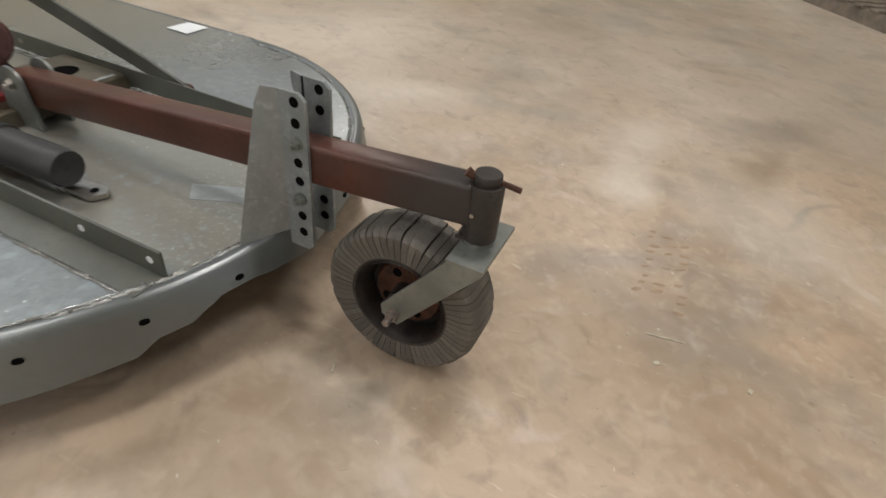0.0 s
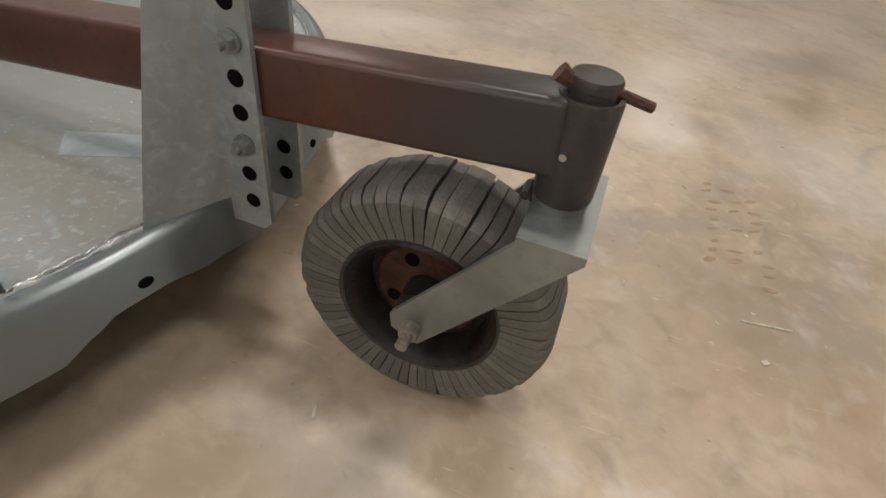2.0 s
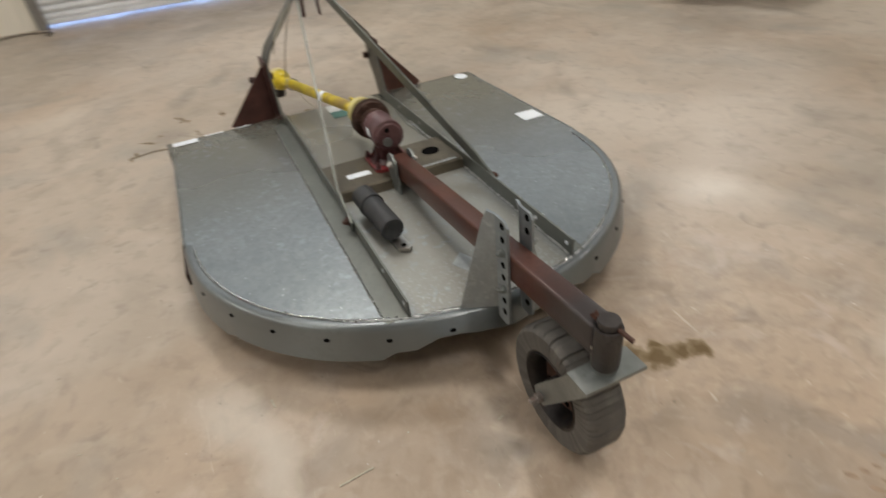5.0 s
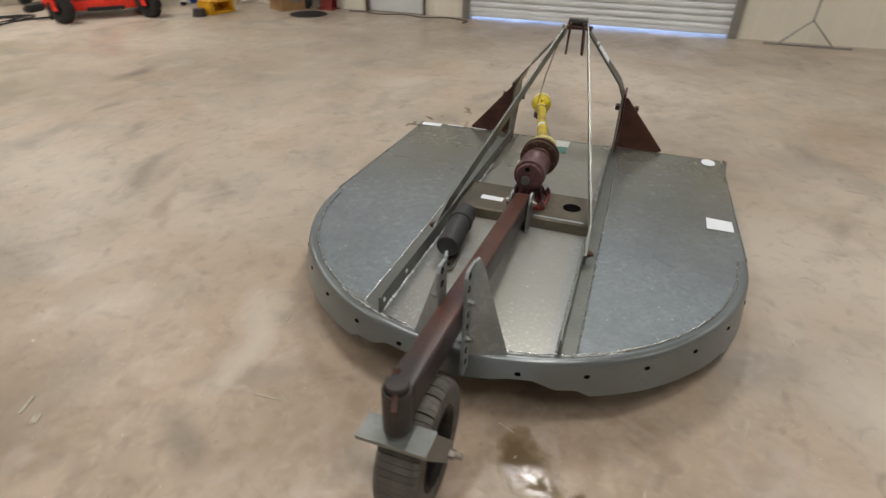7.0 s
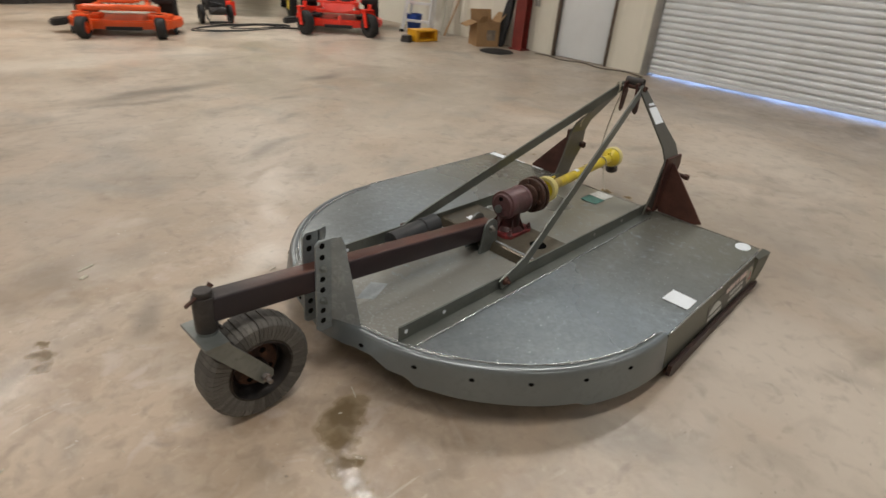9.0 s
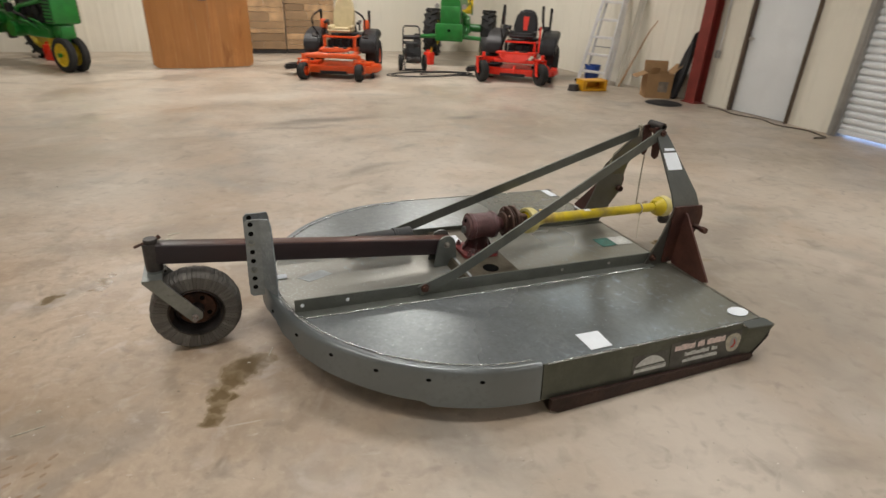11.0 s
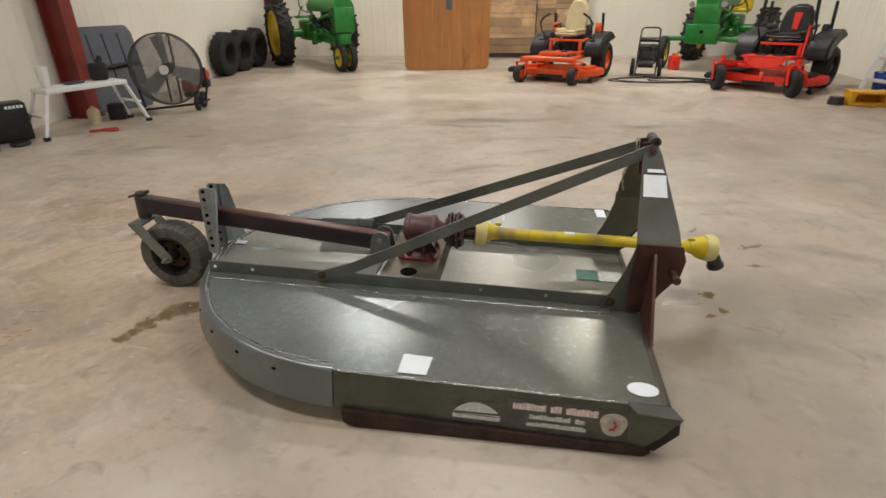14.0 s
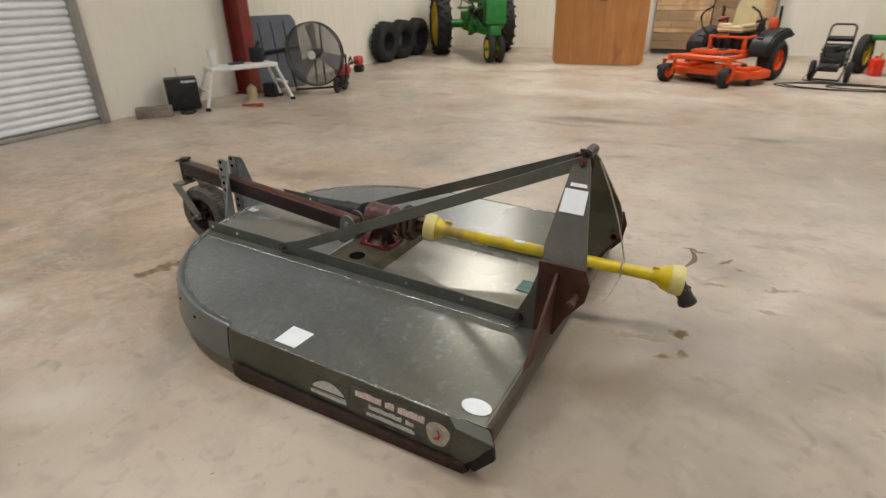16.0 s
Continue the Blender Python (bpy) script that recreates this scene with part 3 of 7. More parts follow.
def box(bm, c, s, rot=(0, 0, 0), bevel=0.0, seg=2):
    r = bmesh.ops.create_cube(bm, size=1.0, matrix=pose(*c, *rot) @ Matrix.Diagonal((*s, 1)))
    if bevel:
        es = list({e for v in r["verts"] for e in v.link_edges})
        bmesh.ops.bevel(bm, geom=es, offset=bevel, segments=seg, affect="EDGES", profile=0.5)
    return bm


def cyl(bm, a, b, r, r2=None, n=20, caps=True):
    a, b = Vector(a), Vector(b)
    d = b - a
    m = Matrix.Translation((a + b) / 2) @ d.to_track_quat("Z", "Y").to_matrix().to_4x4()
    bmesh.ops.create_cone(bm, cap_ends=caps, segments=n, radius1=r, radius2=r if r2 is None else r2, depth=d.length, matrix=m)
    return bm


def tube(bm, pts, r, n=8):
    pts = [Vector(p) for p in pts]
    rings = []
    for i, p in enumerate(pts):
        d = (pts[min(i + 1, len(pts) - 1)] - pts[max(i - 1, 0)]).normalized()
        q = d.to_track_quat("Z", "Y")
        rr = r(i) if callable(r) else r
        rings.append([bm.verts.new(p + q @ Vector((rr * math.cos(2 * math.pi * k / n), rr * math.sin(2 * math.pi * k / n), 0))) for k in range(n)])
    for u, v in zip(rings, rings[1:]):
        for k in range(n):
            bm.faces.new((u[k], u[(k + 1) % n], v[(k + 1) % n], v[k]))
    bm.faces.new(rings[0])
    bm.faces.new(rings[-1])
    return bm


def lathe(bm, prof, m=Matrix(), n=40, closed=True):
    """Turn (radius, height) pairs round the local z axis of m."""
    rings = [[bm.verts.new(m @ Vector((r * math.cos(2 * math.pi * k / n), r * math.sin(2 * math.pi * k / n), h))) for k in range(n)] for r, h in prof]
    pairs = list(zip(rings, rings[1:])) + ([(rings[-1], rings[0])] if closed else [])
    for u, v in pairs:
        for k in range(n):
            bm.faces.new((u[k], u[(k + 1) % n], v[(k + 1) % n], v[k]))
    return bm


def slab(bm, pts, offset):
    """A plate: a flat outline of 3D points, thickened by the vector offset."""
    o = Vector(offset)
    a = [bm.verts.new(Vector(p)) for p in pts]
    b = [bm.verts.new(Vector(p) + o) for p in pts]
    bm.faces.new(a)
    bm.faces.new(b)
    for i in range(len(a)):
        j = (i + 1) % len(a)
        bm.faces.new((a[i], a[j], b[j], b[i]))
    return bm


def B():
    return bmesh.new()


AX_X = Matrix.Rotation(radians(90), 4, "Y")
AX_Y = Matrix.Rotation(radians(-90), 4, "X")


def bolt(parent, p, d, r=0.013, h=0.012, label="", material=None):
    """A hexagon bolt head with a washer at p, standing out along d."""
    p, d = Vector(p), Vector(d).normalized()
    bm = B()
    cyl(bm, p, p + d * h * 0.25, r * 1.35, n=16)
    cyl(bm, p + d * h * 0.25, p + d * h, r, n=6)
    cyl(bm, p + d * h, p + d * h * 1.6, r * 0.5, n=10)
    return part("bolt", bm, material or M["steel"], parent, label)


# ---------------------------------------------------------------- the building
WX, WL, WB, WF, CH = 6.05, -5.35, 11.85, -11.0, 5.2
LEFT_TURN = 2.2


def sheet_wall(name, length, height, gaps=(), rib=0.02):
    """Ribbed siding from (0,0) along +x, face to -y, thickness behind; gaps are (x0, x1, z1) openings from the floor."""
    bm = B()
    xs = []
    x = 0.0
    while x < length:
        xs += [(x, 0.0), (x + 0.035, -rib), (x + 0.065, -rib), (x + 0.10, 0.0), (x + 0.2, 0.0), (x + 0.205, -rib * 0.2), (x + 0.225, -rib * 0.2), (x + 0.23, 0)]
        x += 0.305
    xs = [p for p in xs if p[0] < length] + [(length, 0.0)]
    cuts = sorted({0.0, length, *[g[0] for g in gaps], *[g[1] for g in gaps]})

    def at(px):
        for (x0, y0), (x1, y1) in zip(xs, xs[1:]):
            if x0 <= px <= x1:
                return y0 + (y1 - y0) * (px - x0) / max(1e-6, x1 - x0)
        return 0.0
    for a, b in zip(cuts, cuts[1:]):
        low = max([g[2] for g in gaps if g[0] <= a and b <= g[1]] or [0.0])
        line = [(a, at(a))] + [p for p in xs if a < p[0] < b] + [(b, at(b))]
        for (x0, y0), (x1, y1) in zip(line, line[1:]):
            q = [bm.verts.new(v) for v in ((x0, y0, low), (x1, y1, low), (x1, y1, height), (x0, y0, height))]
            bm.faces.new(q)
        box(bm, ((a + b) / 2, 0.09, (low + height) / 2), (b - a, 0.12, height - low))
    return bm


fb = B()
box(fb, (0.35, 0.45, -0.1), (12.6, 24, 0.2))
solo("floor", fb, M["floor"], "tan stained concrete shop floor with scuffs", "floor", kind="structure", smooth=0)
# roof out of view, kept dark to cut bounce and deepen shade
cb = B()
box(cb, (0.35, 0.45, CH + 0.06), (12.6, 24, 0.12))
solo("ceiling", cb, M["ceiling"], "dark shop roof underside, out of view", "ceiling", kind="structure", smooth=0)
# right wall: door 1.0 wide and shutter opening; the local x axis runs towards -y
DOOR_R, ROLL_R = (2.80, 3.74), (-1.36, 2.10)
solo("wall_east", sheet_wall("wall", WB - WF, CH, [(WB - DOOR_R[1], WB - DOOR_R[0], 2.06), (WB - ROLL_R[1], WB - ROLL_R[0], 3.6)], 0.008), M["wall"],
     "cream ribbed steel siding wall", "wall", kind="structure", m=pose(WX, WB, 0, 0, 0, -90), smooth=0)
# left wall, local x runs towards +y from its south end
LW = pose(WL, 1.75, 0, 0, 0, 90 + LEFT_TURN)
ROLL_L = (-3.6, 0.0)
solo("wall_west", sheet_wall("wall", 23.2, CH, [(12.8 + ROLL_L[0], 12.8 + ROLL_L[1], 3.6)], 0.006), M["wall"],
     "cream ribbed steel siding wall", "wall", kind="structure", m=LW @ pose(-12.8, 0, 0), smooth=0)
solo("wall_north", sheet_wall("wall", 12.4, CH, [(5.7, 7.9, 2.7)], 0.005), M["wall"], "cream ribbed steel siding wall", "wall", kind="structure", m=pose(-6.2, WB, 0), smooth=0)
solo("wall_south", sheet_wall("wall", 12.4, CH), M["wall"], "cream ribbed steel siding wall", "wall", kind="structure", m=pose(6.2, WF, 0, 0, 0, 180), smooth=0)


def shutter(m, width, height, gap, name, pitch=0.0822, lift=0.0):
    """Roll-up door: curved slats over the opening, jambs, bottom bar. Local x along the wall, face to -y."""
    e = thing(name, m, "white corrugated steel roll-up door, closed", "door", kind="structure")
    bm = B()
    prof = []
    z = gap + 0.05 + lift
    slat = [(0.0, 0.016), (0.02, 0.002), (0.10, -0.008), (0.24, -0.014), (0.42, -0.016), (0.60, -0.014), (0.74, -0.008), (0.81, 0.002), (0.84, 0.016)]
    while z < height:
        prof += [(z + pitch * a, y) for a, y in slat]
        z += pitch
    for (z0, y0), (z1, y1) in zip(prof, prof[1:]):
        bm.faces.new([bm.verts.new(v) for v in ((0, y0, z0), (width, y0, z0), (width, y1, z1), (0, y1, z1))])
    bmesh.ops.remove_doubles(bm, verts=bm.verts, dist=1e-5)
    box(bm, (width / 2, 0.05, height / 2 + gap), (width, 0.02, height))
    part("curtain", bm, M["shutter"], e, smooth=50)
    bm = B()
    box(bm, (width / 2, -0.005, gap + 0.025), (width, 0.04, 0.05), bevel=0.004)
    part("bottom_bar", bm, M["jamb"] if gap < 0.02 else M["shutter"], e)
    for x in (-0.05, width + 0.05):
        bm = B()
        box(bm, (x, -0.02, height / 2), (0.10, 0.10, height), bevel=0.004)
        box(bm, (x, -0.075, height / 2), (0.05, 0.02, height), bevel=0.003)
        part("jamb", bm, M["jamb"], e)
    return e


shutter(pose(WX, ROLL_R[1], 0, 0, 0, -90), ROLL_R[1] - ROLL_R[0], 3.55, 0.036, "door_1", 0.0814, -0.004)
shutter(LW @ pose(ROLL_L[0], 0, 0), ROLL_L[1] - ROLL_L[0], 3.55, 0.004, "door_2", 0.0826, 0.012)
shutter(pose(-0.5, WB, 0), 2.2, 2.65, 0.004, "door_3")
bm = B()
box(bm, (WX + 1.2, 0.4, 0.3), (0.02, 5, 1.6))
solo("backdrop", bm, sky, "blue daylight outside the roll-up door", "backdrop", kind="structure")
# personnel door
pd = thing("door_4", pose(WX, DOOR_R[1], 0, 0, 0, -90), "off-white steel door with a round knob, closed", "door", kind="structure")
w = DOOR_R[1] - DOOR_R[0]
bm = B()
box(bm, (w / 2, 0.02, 1.03), (w - 0.05, 0.045, 2.04), bevel=0.004)
part("leaf", bm, M["door"], pd)
for x, s in ((0.0, (0.035, 0.09, 2.08)), (w, (0.022, 0.09, 2.08))):
    bm = B()
    box(bm, (x, -0.02, 1.04), s, bevel=0.004)
    part("frame", bm, M["doorframe"], pd)
bm = B()
cyl(bm, (0.09, 0.0, 1.0), (0.09, -0.05, 1.0), 0.012)
lathe(bm, [(0.004, -0.085), (0.022, -0.08), (0.028, -0.065), (0.02, -0.05), (0.004, -0.048)], pose(0.09, 0, 1.0) @ AX_Y.inverted() @ Matrix.Scale(-1, 4, (0, 0, 1)), 16)
part("knob", bm, M["steel"], pd, "round steel door knob")


def column(m, d=0.3):
    bm = B()
    for y in (-d, -0.02):
        box(bm, (0, y, CH / 2), (0.20, 0.014, CH))
    box(bm, (0, -d / 2 - 0.01, CH / 2), (0.012, d - 0.03, CH))
    box(bm, (0, -d / 2 - 0.01, 0.008), (0.26, d + 0.06, 0.016))
    return solo("steel_column", bm, M["column"], "dark red painted steel frame column", "column", "frame columns", "structure", m)


column(pose(WX - 0.03, 4.36, 0, 0, 0, -90), 0.17)
cd = thing("wall_conduit", pose(WX - 0.035, 4.16, 0), "thin pale conduit with a small box on the wall", "conduit")
bm = B()
tube(bm, [(0, 0, 0.78), (0, 0, CH - 0.02)], 0.011, 10)
part("pipe", bm, M["alu"], cd, smooth=60)
bm = B()
box(bm, (-0.012, 0, 0.74), (0.045, 0.07, 0.11), bevel=0.006)
part("outlet_box", bm, M["jamb"], cd)
column(LW @ pose(2.34, -0.03, 0))
column(LW @ pose(9.0, -0.03, 0))
# one fixture per lamp, out of view; the last only houses added fill
for lx, ly, power in LAMPS:
    e = thing("ceiling_light", pose(lx, ly, 4.6), "long white lit ceiling shop light", "light", "ceiling lights")
    bm = B()
    box(bm, (0, 0, 0.05), (1.25, 0.36, 0.10), bevel=0.01)
    box(bm, (0, 0, 0.35), (0.02, 0.02, 0.5))
    part("housing", bm, M["whiteplastic"], e)
    bm = B()
    box(bm, (0, 0, -0.02), (1.17, 0.30, 0.02))
    part("diffuser", bm, M["led"], e)


# ---------------------------------------------------------------- the rotary cutter
SLOPE, DECK_Z = 0.029, 0.215
cutter = thing("rotary_cutter", Matrix.Translation((0, 0, DECK_Z)) @ Matrix.Rotation(math.atan(SLOPE), 4, "Y"),
               "galvanised three-point rotary cutter with a tail wheel on the concrete floor", "mower")


def L(x, y, z):
    """World place to the cutter's own axes."""
    return Vector((x, y, z - DECK_Z + SLOPE * x))


CX, R, HW, FX = -0.05, 0.89, 0.885, 1.085


def plan(r, n=48, front=FX):
    """Deck outline at radius r of the round tail, from the front on one side round to the other."""
    hw = HW + (r - R)
    pts = [(front, -hw)]
    pts += [(CX - r * math.cos(a), r * math.sin(a)) for a in [radians(-90 + 180 * k / n) for k in range(n + 1)]]
    return pts + [(front, hw)]


bm = B()
slab(bm, [(x, y, 0) for x, y in plan(R - 0.006)], (0, 0, -0.006))
deck = part("deck", bm, M["zinc"], cutter, "galvanised steel deck sheet, water-marked")
# dark sheet added under the deck to deepen the shade there
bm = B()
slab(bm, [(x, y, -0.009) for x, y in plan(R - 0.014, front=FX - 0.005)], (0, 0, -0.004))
part("underside", bm, M["shade_black"], deck, "deck underside, painted near black as shade")
# rounded front lip, folded down
bm = B()
prof = [(FX - 0.012, 0.001), (FX + 0.008, -0.002), (FX + 0.019, -0.012), (FX + 0.023, -0.030), (FX + 0.024, -0.055), (FX + 0.018, -0.055), (FX + 0.017, -0.030), (FX + 0.012, -0.014), (FX + 0.004, -0.008), (FX - 0.012, -0.006)]
slab(bm, [(x, -HW + 0.01, z) for x, z in prof], (0, 2 * HW - 0.02, 0))
part("front_lip", bm, M["lipbrown"], deck, "worn brown folded front lip", smooth=50)


EDGE = [(0, 0.082), (6, 0.066), (11, 0.051), (14.5, 0.050), (17, 0.066), (19, 0.083), (23.5, 0.085), (24.5, 0.100), (26, 0.112), (40, 0.121), (61, 0.130), (64, 0.148), (90, 0.152)]


def skirt_depth(a):
    """Depth of the rear skirt: cut high behind the wheel, with two steps on each side."""
    d = abs(math.degrees(a))
    for (d0, h0), (d1, h1) in zip(EDGE, EDGE[1:]):
        if d <= d1:
            f = (d - d0) / (d1 - d0)
            return h0 + (h1 - h0) * f * f * (3 - 2 * f)
    return 0.15


# rear band: bent sheet with a rounded top rim, cut higher behind the tail wheel
bm = B()
N = 180
rows = []
for k in range(N + 1):
    a = radians(-90 + 180 * k / N)
    ca, sa = -math.cos(a), math.sin(a)
    d = skirt_depth(a)
    prof = [(R - 0.034, 0.001), (R - 0.024, 0.005), (R - 0.010, 0.004), (R - 0.002, -0.004), (R + 0.002, -0.015), (R + 0.010, -d * 0.5), (R + 0.018, -d), (R + 0.010, -d), (R - 0.008, -0.02)]
    rows.append([bm.verts.new((CX + r * ca, r * sa, z)) for r, z in prof])
for u, v in zip(rows, rows[1:]):
    for i in range(len(u) - 1):
        bm.faces.new((u[i], u[i + 1], v[i + 1], v[i]))
# thin dark liner added inside the band to deepen the shade below it
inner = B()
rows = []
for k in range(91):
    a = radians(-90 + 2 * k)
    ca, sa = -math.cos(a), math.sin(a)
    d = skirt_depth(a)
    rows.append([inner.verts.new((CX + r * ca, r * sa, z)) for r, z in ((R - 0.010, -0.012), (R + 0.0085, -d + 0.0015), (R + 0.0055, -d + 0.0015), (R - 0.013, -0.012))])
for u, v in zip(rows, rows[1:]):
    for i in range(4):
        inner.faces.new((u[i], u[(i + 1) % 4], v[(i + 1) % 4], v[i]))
band = part("rear_band", bm, M["band"], cutter, "galvanised rounded rear skirt with bolt holes", smooth=60)
for deg in (-75, -62.6, -50, -37.5, -25, -12, 12, 24, 36.3, 48.3, 60, 72):
    a = radians(deg)
    bm = B()
    z = 0.041 if abs(deg) > 15 else 0.034
    half = skirt_depth(a) / 2
    r = R + 0.002 + 0.008 * (z - 0.015) / (half - 0.015) if z < half else R + 0.010 + 0.008 * (z - half) / half
    c = Vector((CX - r * math.cos(a), r * math.sin(a), -z))
    d = Vector((-math.cos(a), math.sin(a), 0.09))
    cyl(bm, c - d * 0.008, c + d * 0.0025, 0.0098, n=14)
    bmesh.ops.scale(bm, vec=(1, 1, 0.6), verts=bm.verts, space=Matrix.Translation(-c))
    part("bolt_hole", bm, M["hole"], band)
part("inner_face", inner, M["shade_black"], band, "inner face of the skirt, painted dark as shade", smooth=60)
# inner weld ridge just inside the rim
bm = B()
rnd = random.Random(4)
tube(bm, [(CX - (R - 0.038) * math.cos(a), (R - 0.038) * math.sin(a), 0.0015 + rnd.uniform(-0.001, 0.001)) for a in [radians(-88 + 176 * k / 220) for k in range(221)]],
     lambda i: 0.0040 + rnd.uniform(-0.0020, 0.0022), 6)
part("weld_seam", bm, M["weld"], deck, "bright zinc-coated weld seam")
# heavy second run of weld across the tail, broken up into lumps
bm = B()
tube(bm, [(CX - (R - 0.029 + rnd.uniform(-0.0025, 0.0025)) * math.cos(a), (R - 0.029) * math.sin(a), 0.0045 + rnd.uniform(-0.001, 0.001)) for a in [radians(-33 + 66 * k / 120) for k in range(121)]],
     lambda i: max(0.0008, 0.0022 + rnd.uniform(-0.0024, 0.0028)), 6)
part("weld_seam", bm, M["weld_bright"], deck)

for s in (-1, 1):
    # side skirt, flared at its front corner
    bm = B()
    y0 = lambda x, z: s * (HW + 0.004 + 0.02 * min(1, max(0, -z / 0.15)) + (0.04 * (x - 1.0) / 0.15 if x > 1.0 else 0))
    prof = [[(CX + 0.005, 0.0), (CX + 0.005, -0.15)], [(0.5, 0.0), (0.5, -0.153)], [(0.93, 0.0), (0.93, -0.156)], [(0.97, 0.0), (0.97, -0.158)]]
    outer = [[bm.verts.new((x, y0(x, z), z)) for x, z in c] for c in prof]
    inner = [[bm.verts.new((x, y0(x, z) - s * 0.008, z)) for x, z in c] for c in prof]
    for w4 in (outer, inner):
        for u, v in zip(w4, w4[1:]):
            bm.faces.new((u[0], u[1], v[1], v[0]))
    for k in (0, 1):
        for i in range(3):
            bm.faces.new((outer[i][k], outer[i + 1][k], inner[i + 1][k], inner[i][k]))
    for i in (0, 3):
        bm.faces.new((outer[i][0], outer[i][1], inner[i][1], inner[i][0]))
    side = part("side_skirt", bm, M["olive"], cutter, "dark zinc side skirt", smooth=20)
    bm = B()
    tube(bm, [(CX + 0.02, s * (HW + 0.002), -0.001), (1.03, s * (HW + 0.002), -0.001)], 0.0045, 6)
    part("edge_weld", bm, M["weld"], side)
    # dark liner added inside the side skirt, for shade under it
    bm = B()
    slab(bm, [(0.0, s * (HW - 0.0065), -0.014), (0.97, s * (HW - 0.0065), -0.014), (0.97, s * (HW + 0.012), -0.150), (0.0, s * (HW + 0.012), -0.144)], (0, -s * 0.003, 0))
    part("inner_face", bm, M["shade_black"], side)
    bm = B()
    tip = [(0.958, HW + 0.005, 0.001), (1.088, HW + 0.002, 0.001), (1.106, HW + 0.006, -0.006), (1.131, 0.922, -0.020), (0.992, 0.908, -0.024)]
    slab(bm, [(x, s * y, z) for x, y, z in tip], (0, 0, 0.004))
    part("corner_plate", bm, M["strap"], side, "worn steel corner plate")
    bm = B()
    face = [(0.971, HW + 0.006, -0.012), (0.992, 0.907, -0.025), (1.128, 0.921, -0.024), (1.098, 0.924, -0.060), (1.072, 0.924, -0.10), (1.02, 0.920, -0.158), (0.971, 0.909, -0.158)]
    bv = [bm.verts.new((x, s * y, z)) for x, y, z in face]
    cv = [bm.verts.new((x, s * (y - 0.007), z)) for x, y, z in face]
    bm.faces.new(bv)
    bm.faces.new(cv)
    for i in range(len(bv)):
        j = (i + 1) % len(bv)
        bm.faces.new((bv[i], bv[j], cv[j], cv[i]))
    part("skirt_corner", bm, M["olive"], side, smooth=0)
    # return below the corner plate: its shade is painted as near black
    bm = B()
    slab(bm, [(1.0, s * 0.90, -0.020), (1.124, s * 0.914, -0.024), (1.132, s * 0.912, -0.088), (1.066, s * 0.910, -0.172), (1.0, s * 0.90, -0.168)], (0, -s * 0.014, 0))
    part("corner_return", bm, M["shade_black"], side, "inner corner with a tab, painted dark as shade")
    # skid shoe on the floor
    bm = B()
    za, zb = L(0.0, 0, 0.003).z, L(1.05, 0, 0.003).z
    shoe = [(-0.012, -0.142), (0.3, -0.146), (0.97, -0.150), (1.035, -0.150), (1.05, zb + 0.02), (1.03, zb), (0.03, za), (-0.008, za + 0.018)]
    slab(bm, [(x, s * 0.9135, z) for x, z in shoe], (0, s * 0.016, 0))
    part("skid_shoe", bm, M["skid"], cutter, "dark rusty skid shoe along the skirt foot")
    # rail along the deck: angle iron with a foot
    bm = B()
    slab(bm, [(-0.855, s * 0.285, 0.0), (0.97, s * 0.285, 0.0), (0.97, s * 0.285, 0.062), (-0.855, s * 0.285, 0.062)], (0, s * 0.006, 0))
    fw = 0.071 if s > 0 else 0.05
    box(bm, (0.057, s * (0.288 + fw / 2), 0.003), (1.82, fw, 0.006))
    rail = part("deck_rail", bm, M["strap"], cutter, "angle-iron deck rail with bolt holes")
    for x in (-0.825, -0.64, 0.42, 0.7):
        bm = B()
        cyl(bm, (x, s * 0.2835, 0.035), (x, s * 0.2925, 0.035), 0.008, n=12)
        part("bolt_hole", bm, M["label"] if x < 0 else M["steel"], rail)
    rnd = random.Random(7)
    bm = B()
    tube(bm, [(-0.84 + 1.78 * k / 160, s * (0.291 + fw + rnd.uniform(-0.0015, 0.0015)), 0.002) for k in range(161)], lambda i: 0.0035 + rnd.uniform(-0.0015, 0.002), 5)
    part("weld_seam", bm, M["weld"], rail)
    bm = B()
    tube(bm, [(-0.84 + 1.4 * k / 130, s * (0.2825 + rnd.uniform(-0.0015, 0.0015)), 0.002) for k in range(131)], lambda i: max(0.001, 0.0042 + rnd.uniform(-0.003, 0.0025)), 5)
    part("weld_seam", bm, M["weld_bright"], rail)
    # mast side plate: upright foot, knee, leaning upper half
    bm = B()
    th = 0.009
    foot = [(0.925, -0.0), (1.085, -0.0), (1.125, 0.09), (1.205, 0.20), (1.205, 0.30), (1.035, 0.30), (1.0, 0.17)]
    fo = [bm.verts.new((x, s * 0.305, z)) for x, z in foot]
    fi = [bm.verts.new((x, s * (0.305 - th), z)) for x, z in foot]
    up = [(1.205, 0.30, 0.305), (1.19, 0.37, 0.275), (1.12, 0.615, 0.075), (1.105, 0.645, 0.05), (1.078, 0.652, 0.045), (1.05, 0.64, 0.053), (1.045, 0.60, 0.085), (1.03, 0.37, 0.275), (1.035, 0.30, 0.305)]
    uo = [bm.verts.new((x, s * y, z)) for x, z, y in up]
    ui = [bm.verts.new((x, s * (y - th * 0.9), z - 0.004)) for x, z, y in up]
    for fset in (fo, fi):
        bm.faces.new(fset)
    for i in range(len(fo)):
        j = (i + 1) % len(fo)
        bm.faces.new((fo[i], fo[j], fi[j], fi[i]))
    for a in (uo, ui):
        bm.faces.new((a[0], a[1], a[7], a[8]))
        bm.faces.new((a[1], a[2], a[6], a[7]))
